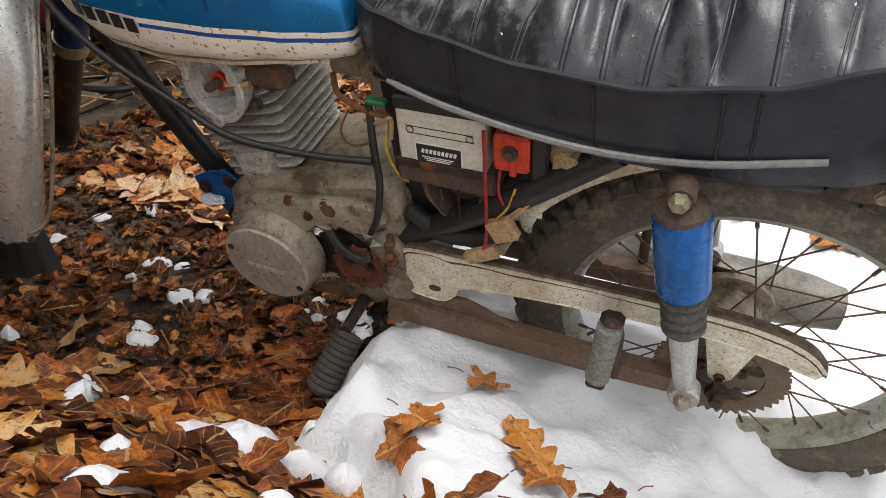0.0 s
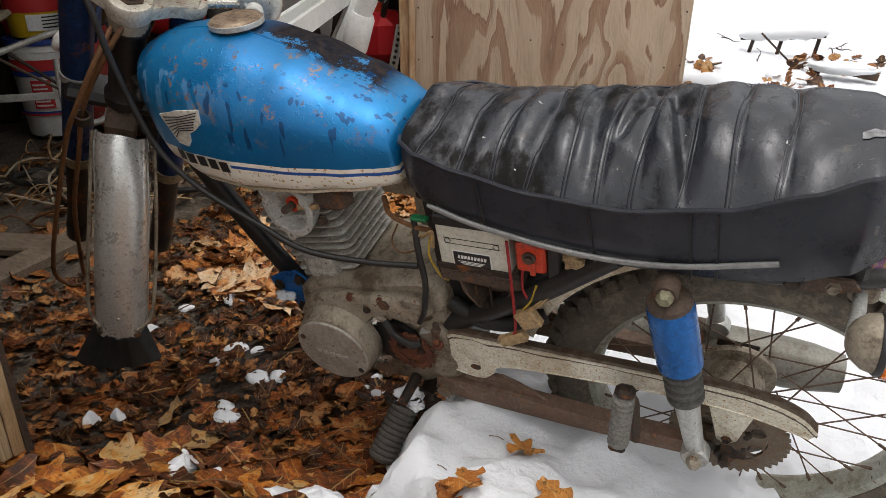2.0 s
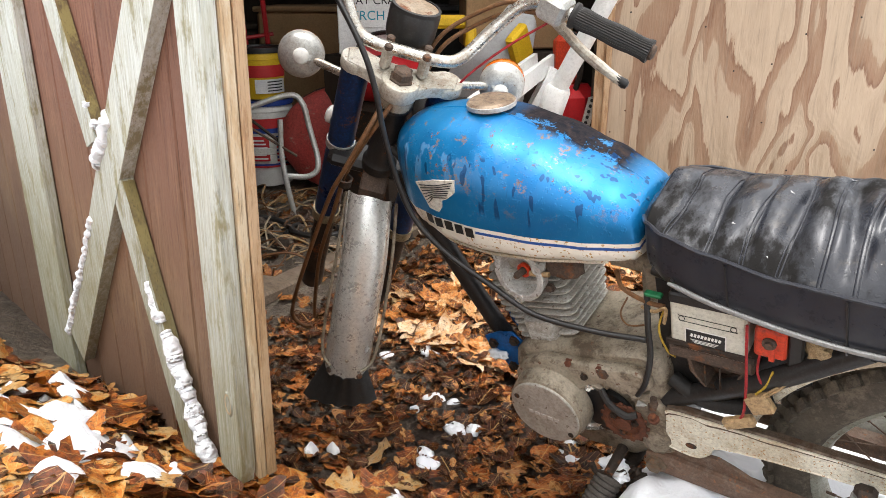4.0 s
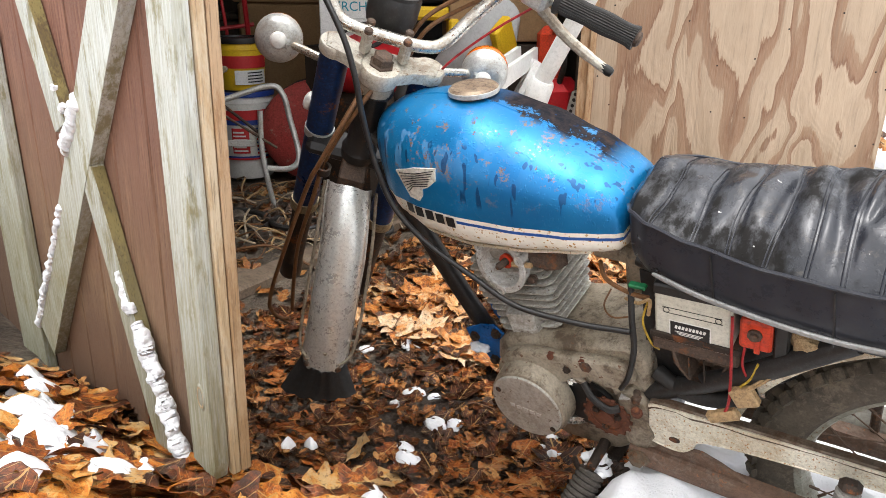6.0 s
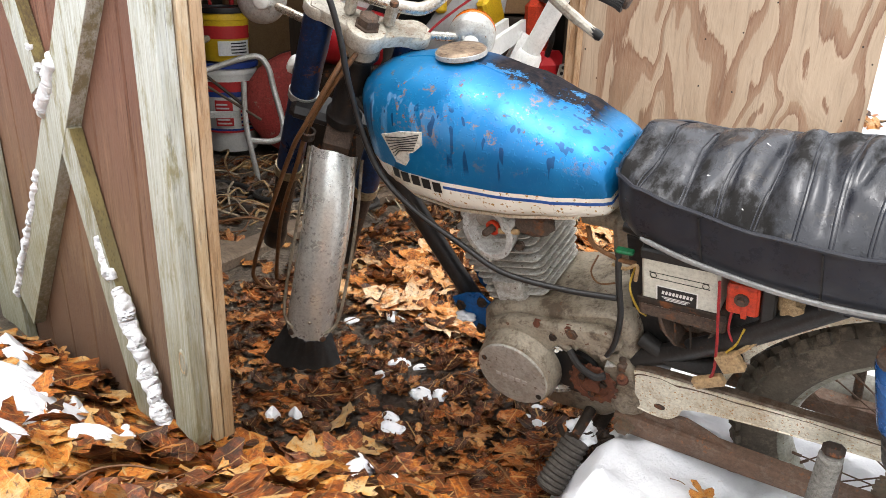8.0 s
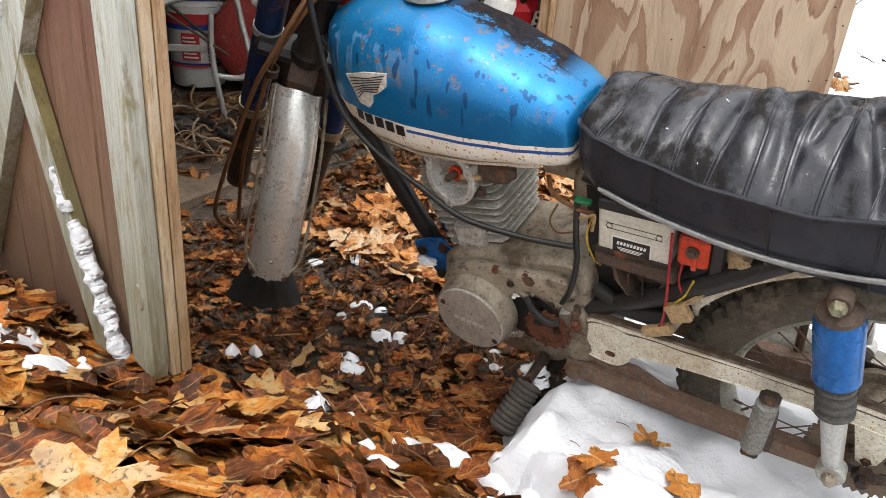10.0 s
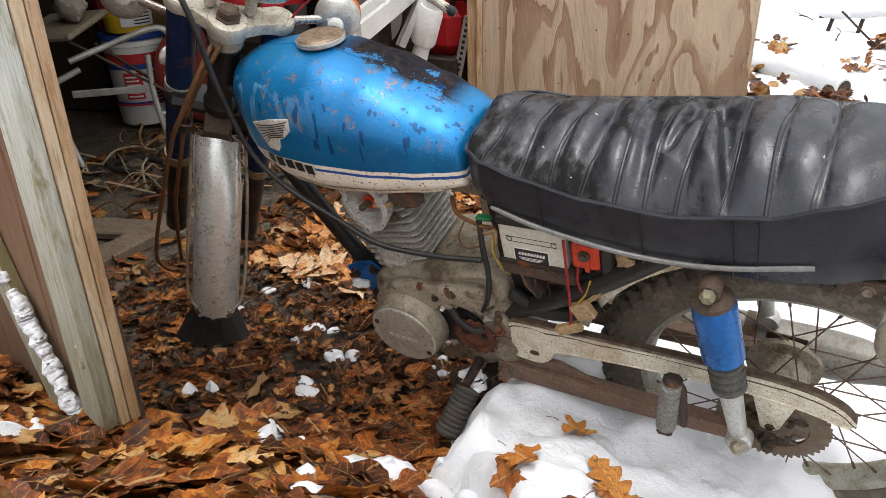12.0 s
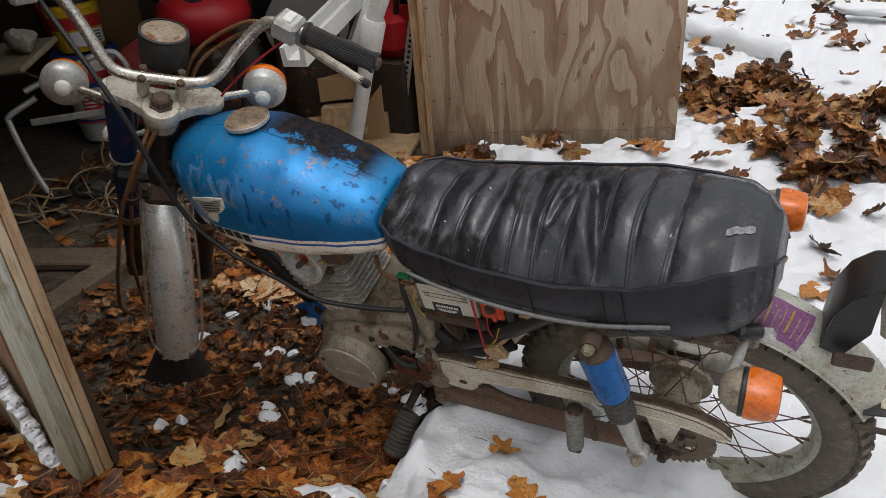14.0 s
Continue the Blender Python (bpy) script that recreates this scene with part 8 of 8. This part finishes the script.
def in_patch(r):
    q = r.random()
    if q < 0.42:
        x, y = r.gauss(0.76, 0.24), r.gauss(2.42, 0.24)
    elif q < 0.66:
        x, y = r.gauss(0.30, 0.22), r.gauss(1.82, 0.26)
    elif q < 0.97:
        x, y = r.gauss(-0.18, 0.17), r.gauss(2.72, 0.24)
    else:
        x = r.uniform(-1.25, -0.35)
        y = 0.33 * x + 1.93 + r.gauss(-0.12, 0.07)
    if 0.33 * x + 1.93 < y + 0.02 and x < -0.33 and y < 2.2:
        return None
    return (x, y) if lumps(x, y, 5.0, 17.0) > -0.05 else None


def heap_z(x, y):
    """Snow with leaves heaped on it."""
    h = 0.13 * math.exp(-((x - 0.76) / 0.26) ** 2 - ((y - 2.42) / 0.26) ** 2) + 0.06 * math.exp(-((x - 0.30) / 0.2) ** 2 - ((y - 1.82) / 0.25) ** 2) + 0.05 * math.exp(-((x + 0.18) / 0.18) ** 2 - ((y - 2.72) / 0.25) ** 2)
    return top_z(x, y) + h * (1 + 0.6 * lumps(x, y, 6.0, 2.0))


def in_back(r):
    x, y = r.uniform(-1.5, -0.45), r.uniform(0.22, 1.4)
    if snow_cover(x, y) > 0.0 or lumps(x, y, 3.0, 14.0) > 0.16:
        return None
    return x, y


def in_far(r):
    x, y = r.uniform(-0.9, 2.4), r.uniform(3.3, 5.6)
    return (x, y) if lumps(x, y, 1.6, 5.0) > 0.1 else None


def in_shed(r):
    x, y = r.uniform(-3.0, -1.5), r.uniform(-0.4, 1.6)
    return x, y


litter("leaf_litter", 1900, in_bank, (0.075, 0.165), M_LEAF_BANK, "thick orange and brown oak leaves on the bank", 1, 0.026, 0.20, curl=0.7)
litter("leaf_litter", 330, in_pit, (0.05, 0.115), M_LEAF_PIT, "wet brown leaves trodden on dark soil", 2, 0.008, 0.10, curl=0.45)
litter("leaf_litter", 1250, in_patch, (0.07, 0.14), M_LEAF_FAR, "russet oak leaves heaped on snow", 3, 0.05, 0.5, heap_z)
litter("leaf_litter", 260, in_shed, (0.04, 0.10), M_LEAF_FAR, "scattered brown leaves on the shed floor", 4, 0.012, 0.25)


def scrap_spot(r):
    x, y = r.uniform(-1.8, -0.45), r.uniform(-1.2, 1.2)
    return None if snow_cover(x, y) > -0.01 else (x, y)


litter("leaf_litter", 760, in_back, (0.07, 0.14), M_LEAF_BACK, "orange oak leaves lying behind the motorcycle", 8, 0.03, 0.22)
litter("leaf_scraps", 6000, scrap_spot, (0.012, 0.045), M_LEAF_SCRAP, "small broken bits of leaf on the soil", 6, 0.012, 0.4, ground_z, 4)


def one_leaf(x, y, kind, length, turn, seed, surface=top_z, lift=0.008, tilt=(0, 0), stem=True, material=None, curl=1.0):
    rng = random.Random(seed)
    lv, lf, lu = leaf(rng, kind, length * (0.85 if material else 0.74), 18, curl)
    ob = tagged(new("leaf", leaf_mesh("leaf", lv, lf, lu, material or M_LEAF_ONE)), "dry brown " + kind + " leaf lying on " + ("snow" if surface is top_z and snow_cover(x, y) > 0 else "leaf litter"), "leaf", "fallen leaves")
    ob.matrix_world = Matrix.Translation((x, y, surface(x, y) + lift)) @ slope_turn(surface, x, y) @ Euler((tilt[0], tilt[1], radians(turn))).to_matrix().to_4x4()
    if stem:
        s = part("stem", tube(spline([(-0.49 * length, 0, 0.004), (-0.62 * length, 0.01 * length, 0.006), (-0.8 * length, 0.05 * length, 0.003)], 4), [0.0008] * 8 + [0.0012], 5), M_WIRE["brown"], ob)
    return ob


# leaves that lie on the snow beside the motorcycle
for k, (x, y, kind, l, a) in enumerate(((-0.285, -0.245, 'maple', 0.085, 200), (-0.19, -0.37, 'oak', 0.14, 20), (-0.165, -0.42, 'maple', 0.10, 100), (-0.075, -0.40, 'maple', 0.11, 70), (-0.318, -0.43, 'maple', 0.085, 60), (-0.335, -0.455, 'maple', 0.09, 250),
                                   (-0.255, -0.56, 'maple', 0.12, 60), (-0.215, -0.545, 'oak', 0.10, 300), (-0.13, -0.54, 'maple', 0.10, 160), (0.12, -0.45, 'maple', 0.085, 80), (0.20, -0.455, 'oak', 0.07, 10), (-0.37, -0.50, 'oak', 0.12, 340), (-0.30, -0.61, 'oak', 0.13, 40))):
    one_leaf(x, y, kind, l * 0.92, a, 40 + k, material=M_LEAF_SNOW, curl=1.15, lift=0.014, tilt=(random.Random(k).uniform(-0.25, 0.25), random.Random(k + 9).uniform(-0.2, 0.2)))
for k, (x, y, kind, l, a) in enumerate(((0.085, 0.74, 'oak', 0.12, 30), (0.33, 0.72, 'maple', 0.12, 140), (0.145, 0.88, 'oak', 0.11, 250), (0.26, 0.70, 'oak', 0.13, 330), (0.30, 0.80, 'maple', 0.10, 80), (0.02, 0.82, 'maple', 0.10, 200), (0.38, 0.86, 'oak', 0.12, 300), (-0.05, 0.66, 'oak', 0.10, 15))):
    one_leaf(x, y, kind, l, a, 70 + k, material=M_LEAF_SNOW, curl=1.5, tilt=(0.15 * (k % 3 - 1), 0.2 * (k % 2)))
# large leaves on top of the bank
for k, (x, y, kind, l, a) in enumerate(((-0.70, -0.78, 'maple', 0.15, 280), (-0.63, -0.86, 'oak', 0.13, 200), (-0.47, -0.80, 'oak', 0.18, 15), (-0.55, -0.70, 'maple', 0.13, 120), (-0.98, -0.76, 'oak', 0.14, 180), (-1.03, -0.86, 'oak', 0.17, 10), (-0.90, -0.70, 'maple', 0.12, 250), (-0.80, -0.92, 'oak', 0.16, 40),
                                   (-0.62, -0.52, 'maple', 0.16, 30), (-0.72, -0.60, 'oak', 0.14, 330), (-0.52, -0.55, 'oak', 0.12, 100), (-0.42, -0.62, 'oak', 0.15, 200), (-0.58, -0.62, 'maple', 0.13, 300), (-0.85, -0.60, 'oak', 0.14, 60), (-0.70, -0.95, 'maple', 0.15, 150), (-0.50, -0.93, 'oak', 0.16, 80),
                                   (-0.40, -0.72, 'maple', 0.13, 190), (-0.33, -0.70, 'oak', 0.14, 250), (-1.15, -0.95, 'oak', 0.15, 20), (-1.2, -0.85, 'maple', 0.13, 100), (-0.36, -0.88, 'oak', 0.17, 310), (-0.58, -1.02, 'maple', 0.14, 10), (-0.76, -0.70, 'oak', 0.13, 170), (-0.48, -0.70, 'maple', 0.14, 60))):
    one_leaf(x, y, kind, l, a, 90 + k, ground_z, 0.03, (random.Random(k).uniform(-0.3, 0.3), random.Random(k + 9).uniform(-0.25, 0.25)))
one_leaf(-1.03, -0.30, 'oak', 0.12, 120, 131, ground_z, 0.03, (0.9, 0.3))
for k, (x, y, l, a) in enumerate(((-0.95, 0.55, 0.13, 30), (-0.85, 0.75, 0.14, 140), (-1.05, 0.42, 0.11, 220), (-0.78, 0.48, 0.12, 300), (-0.90, 0.20, 0.10, 80), (-1.0, 0.9, 0.13, 10), (-0.72, 0.95, 0.13, 190), (-1.2, 0.7, 0.12, 60), (-2.48, 0.33, 0.12, 30))):
    one_leaf(x, y, 'oak' if k % 2 else 'maple', l, a, 150 + k, ground_z, 0.02, (0.1 * (k % 3), -0.1))

# ---- loose snow ----


def snow_lump(x, y, r, flat=0.6, lift=0.0, seed=0, stretch=1.0, surface=ground_z):
    """A settled heap of snow made of round tufts, draped over what it lies on."""
    r *= 1.5 if y < -0.42 else 1.05
    g = random.Random(seed * 7 + 1)
    o = Vector((g.uniform(0, 50), g.uniform(0, 50), 0))
    turn = g.uniform(0, 3.1)
    tufts = [(0.0, 0.0, 0.60 * r, 0.9)]
    for k in range(8):
        tx, ty, q, _ = g.choice(tufts)
        a, size = g.uniform(0, 6.28), g.uniform(0.18, 0.45) * r
        tx, ty = tx + 0.8 * q * math.cos(a), ty + 0.8 * q * math.sin(a)
        tufts.append((tx, ty, size, g.uniform(0.5, 1.15)))
    n1, n2 = (48, 12) if r > 0.02 else (24, 7)
    v, f = [], []
    for i in range(n2 + 1):
        t = (i / n2) ** 0.8
        for k in range(n1):
            a = 2 * math.pi * k / n1
            c, s_ = math.cos(a), math.sin(a)
            reach = 0.0
            for tx, ty, q, _ in tufts:
                b = tx * c + ty * s_
                w = q * q - (tx * tx + ty * ty - b * b)
                if w > 0:
                    reach = max(reach, b + math.sqrt(w))
            rr = reach * (1 + 0.16 * noise.noise(Vector((c * 6, s_ * 6, 0)) + o) + 0.10 * noise.noise(Vector((c * 17, s_ * 17, 3)) + o))
            ux, uy = rr * t * c, rr * t * s_
            h = 0.0
            for tx, ty, q, hk in tufts:
                w = 1 - ((ux - tx) ** 2 + (uy - ty) ** 2) / (q * q)
                if w > 0:
                    h = max(h, q * hk * math.sqrt(w))
            p = Vector((ux, uy, 0))
            h = 1.25 * flat * h * (1 + 0.25 * noise.noise(p * 60 + o)) + 0.0016 * noise.noise(p * 210 + o)
            dx, dy = ux * stretch, uy
            px, py = x + dx * math.cos(turn) - dy * math.sin(turn), y + dx * math.sin(turn) + dy * math.cos(turn)
            v.append((px, py, surface(px, py) + lift * (1 - 0.5 * t) + (h if i < n2 else -0.004)))
    for i in range(n2):
        for k in range(n1):
            f.append((i * n1 + k, i * n1 + (k + 1) % n1, (i + 1) * n1 + (k + 1) % n1, (i + 1) * n1 + k))
    return thing("snow_clump", (v, f), M_SNOW, "small clump of white snow on leaves", "snow", "loose snow clumps", smooth=180)


rng = random.Random(5)
for k, (x, y, r, flat) in enumerate(((-0.548, -0.457, 0.058, 0.75), (-0.463, -0.448, 0.034, 0.7), (-0.405, -0.452, 0.032, 0.9), (-0.772, -0.437, 0.019, 0.7), (-0.49, -0.72, 0.042, 0.5), (-0.61, -0.60, 0.024, 0.6), (-0.40, -0.60, 0.022, 0.7),
                                (-0.961, -0.222, 0.034, 0.45), (-0.985, -0.19, 0.024, 0.5), (-1.097, 0.0, 0.032, 0.4), (-1.102, -0.071, 0.014, 0.7), (-1.263, 0.185, 0.034, 0.3), (-0.972, -0.083, 0.034, 0.35), (-0.945, -0.05, 0.024, 0.4), (-0.696, -0.027, 0.024, 0.4), (-1.372, -0.007, 0.02, 0.5),
                                (-1.146, -0.385, 0.022, 0.6), (-1.12, -0.345, 0.016, 0.6), (-1.146, 0.266, 0.040, 0.45), (-1.12, 0.31, 0.026, 0.5), (-1.205, 0.24, 0.026, 0.4), (-1.232, 0.289, 0.016, 0.6), (-1.144, 0.353, 0.018, 0.6), (-1.353, 0.111, 0.02, 0.4), (-0.857, -0.432, 0.026, 0.5), (-0.89, -0.40, 0.018, 0.5), (-0.80, 0.10, 0.028, 0.35), (-0.86, 0.16, 0.022, 0.4))):
    snow_lump(x, y, r, flat, 0.034 if y < -0.3 else 0.012, k, 1.2)
for k, (x, y, r) in enumerate(((-1.211, -0.834, 0.062), (-1.376, -0.785, 0.040), (-1.147, -0.814, 0.026), (-1.083, -0.797, 0.034), (-1.50, -0.70, 0.035), (-1.123, -0.905, 0.034), (-1.60, -0.68, 0.03), (-1.29, -0.80, 0.036), (-1.27, -0.92, 0.036), (-1.44, -0.86, 0.036))):
    snow_lump(x, y, 0.95 * r, 0.6, 0.036, 60 + k, 1.3)
for k in range(26):
    snow_lump(rng.uniform(-1.55, -1.06), rng.uniform(-0.95, -0.72), rng.uniform(0.012, 0.026), 0.6, 0.034, 200 + k, 1.3)
for k in range(14):
    snow_lump(rng.uniform(-1.15, -0.6), rng.uniform(-0.05, 0.75), rng.uniform(0.012, 0.026), 0.25, 0.010, 90 + k, 1.7)
# ragged crumbs along the edge of the snow
for k in range(26):
    y = rng.uniform(-0.5, 0.02)
    x = -0.572 + 0.292 * smooth(-0.31, -0.60, y) + rng.uniform(-0.03, 0.06)
    snow_lump(x, y, rng.uniform(0.010, 0.022), 0.7, 0.0, 140 + k, 1.2, top_z)
# snow caught on the braces of the door
for q, (a, b, r) in enumerate((((-0.118, 0.225), (-0.272, 0.462), 0.0125), ((-0.292, 0.472), (-0.330, 0.538), 0.0095), ((-0.90, 0.180), (-0.714, 0.412), 0.0105), ((-0.722, 0.402), (-0.584, 0.581), 0.0085), ((-0.506, 0.712), (-0.412, 0.822), 0.0125), ((-0.497, 0.787), (-0.489, 0.797), 0.007), ((-0.527, 0.816), (-0.521, 0.826), 0.007))):
    n_ = max(8, int(math.dist(a, b) / (r * 0.13)))
    pts = [brace_m @ Vector((a[0] + (b[0] - a[0]) * k / n_ + 0.7 * r * noise.noise(Vector((k * 0.035, q, 1))) + 0.25 * r * noise.noise(Vector((k * 0.41, q, 4))), 0.004, a[1] + (b[1] - a[1]) * k / n_ - 0.36)) for k in range(n_ + 1)]
    rs = [r * (0.2 if k in (0, n_) else 0.80 + 0.25 * noise.noise(Vector((k * 0.05, q * 3.0, 9)))) for k in range(n_ + 1)]
    sv, sf = tube(pts, rs, 26)
    crumbly = []
    for i, p in enumerate(sv):
        p, c = Vector(p), pts[min(n_, i // 26)]
        d = noise.voronoi(p / (r * 0.52) + Vector((q * 7, 0, 0)))[0][0]
        e = noise.voronoi(p / (r * 0.25) + Vector((q * 5, 3, 0)))[0][0]
        crumbly.append(tuple(p + (p - c).normalized() * r * (0.36 * math.sqrt(max(0.0, 1 - d * d)) + 0.30 * math.sqrt(max(0.0, 1 - e * e)) + 0.55 * noise.noise(p / (r * 1.3)) - 0.25)))
    thing("snow_strip", (crumbly, sf), M_SNOW, "lumpy snow caught on the white door brace", "snow", "snow on the braces", smooth=180)
for k, (p, r) in enumerate((((-0.522, -0.13, 0.20), 0.016), ((-0.53, -0.12, 0.215), 0.014), ((-0.80, -0.06, 0.345), 0.012), ((0.435, -0.026, 0.430), 0.012), ((0.447, -0.012, 0.428), 0.010), ((0.345, 0.035, 0.440), 0.010), ((0.36, 0.042, 0.438), 0.009))):
    thing("snow_clump", moved(blob(r, k, 0.6, 4, (1.5, 1.2, 0.5)), bike_m @ Matrix.Translation(p)), M_SNOW, "snow resting on the motorcycle", "snow", "snow on the motorcycle", smooth=180)

# twigs
for k in range(22):
    x, y = rng.uniform(-1.4, -0.3), rng.uniform(-1.0, 0.6)
    a, l = rng.uniform(0, 6.28), rng.uniform(0.08, 0.2)
    if snow_cover(x + 0.6 * l * math.cos(a), y + 0.6 * l * math.sin(a)) > 0 or snow_cover(x, y) > 0:
        continue
    pts = [(x + t * l * math.cos(a + 0.3 * t), y + t * l * math.sin(a + 0.3 * t), top_z(x + t * l * math.cos(a), y + t * l * math.sin(a)) + 0.025 + 0.03 * rng.random()) for t in (0, 0.35, 0.7, 1)]
    thing("twig", tube(spline(pts, 4), rng.uniform(0.0010, 0.0022), 5), M_WIRE["brown"], "thin brown twig lying on leaves", "twig", "twigs on the ground")

# ---- beyond: pipe under snow and fallen branches ----
pz = -0.055
far_pipe = thing("drain_pipe", tube([(0.01, 3.55, pz + 0.035), (-0.62, 4.02, pz + 0.055), (-1.9, 4.95, pz + 0.08)], 0.062, 28), M_PVC, "white drain pipe lying in snow", "pipe")
# Dark disc closes the open end, its colour standing for the shade inside.
part("pipe_mouth", lathe([(0, 0), (0.052, 0), (0.052, 0.003), (0, 0.003)], 24, axis_m((0.0125, 3.548, pz + 0.035), (0.8, -0.6, -0.03))), M_DARKRUST, far_pipe)
cap_rings = []
for k in range(40):
    t = k / 39
    c = Vector((0.0, 3.56, pz + 0.04)).lerp(Vector((-1.9, 4.95, pz + 0.085)), t)
    h = 0.075 + 0.03 * noise.noise(Vector((t * 14, 2, 5)))
    w = 0.062 + 0.02 * noise.noise(Vector((t * 11, 7, 1)))
    s_ = Vector((0.6, 0.8, 0))
    cap_rings.append([c + s_ * (w * math.cos(a)) + Vector((0, 0, 0.02 + h * max(0, math.sin(a)) - (0.03 if math.sin(a) < -0.01 else 0))) for a in (2 * math.pi * q / 14 for q in range(14))])
thing("snow_bank", loft(cap_rings), M_SNOW, "thick soft snow lying along the pipe", "snow", smooth=180)
litter("leaf_litter", 160, in_far, (0.07, 0.14), M_LEAF_FAR, "scattered dark russet leaves on distant snow", 9, 0.03, 0.4, top_z, 5)
for k in range(8):
    x, y = rng.uniform(-0.5, 1.2), rng.uniform(4.4, 6.5)
    a, l = rng.uniform(0, 6.28), rng.uniform(0.12, 0.4)
    z = top_z(x, y)
    pts = [(x + t * l * math.cos(a), y + t * l * math.sin(a) + 0.08 * l * math.sin(9 * t + k), z + 0.01 + 0.05 * rng.random()) for t in (0, 0.35, 0.7, 1)]
    tw = thing("branch", tube(spline(pts, 4), [0.006 - 0.0003 * q for q in range(13)], 6), M_DARKRUST, "dark fallen branch under snow", "branch", "fallen branches")
    side = [Vector(pts[1]), Vector(pts[1]) + Vector((0.06 * math.sin(k), 0.05 * math.cos(2 * k), 0.03)), Vector(pts[1]) + Vector((0.12 * math.sin(k + 0.4), 0.1 * math.cos(2 * k), 0.05))]
    part("side_twig", tube(spline(side, 3), 0.0026, 5), M_DARKRUST, tw)
for k in range(18):
    x, y = rng.uniform(-0.8, 2.4), rng.uniform(2.9, 5.4)
    thing("snow_hump", moved(blob(rng.uniform(0.06, 0.16), k, 0.3, 3, (1.4, 1.1, 0.6)), Matrix.Translation((x, y, top_z(x, y) - 0.035))), M_SNOW, "low hump of snow on the ground", "snow", "humps of snow", smooth=180)

# a broken board and a low rail of branches under snow
fz = top_z(0.53, 4.55)
thing("fallen_board", box((0.56, 4.6, fz + 0.05), (0.24, 0.06, 0.05), 0.006, Matrix.Rotation(0.15, 4, 'Y')), M_RUST, "rotten brown board end sticking out of snow", "board")
thing("snow_bank", moved(blob(0.12, 31, 0.25, 4, (1.9, 0.8, 0.35)), Matrix.Translation((0.46, 4.62, fz + 0.075))), M_SNOW, "snow lying on the rotten board", "snow", smooth=180)
rz = top_z(0.1, 5.6)
rail = thing("branch_rail", tube(spline([(-0.28, 5.65, rz + 0.10), (0.05, 5.6, rz + 0.13), (0.36, 5.55, rz + 0.17)], 5), 0.02, 8), M_DARKRUST, "low dark rail of branches in snow", "branch")
for x, l in ((-0.2, 0.09), (0.02, 0.12), (0.3, 0.16)):
    part("upright", tube([(x, 5.61, rz - 0.02), (x + 0.02, 5.6, rz + l)], 0.016, 7), M_DARKRUST, rail)
part("loose_stick", tube([(-0.12, 5.4, rz + 0.18), (0.12, 5.35, rz - 0.02)], 0.009, 6), M_DARKRUST, rail)
thing("snow_bank", tube(spline([(-0.3, 5.64, rz + 0.12), (0.05, 5.59, rz + 0.155), (0.38, 5.54, rz + 0.195)], 6), [0.012] + [0.036 + 0.01 * (k % 3) for k in range(11)] + [0.012], 10), M_SNOW, "soft snow lying along the rail", "snow", smooth=180)
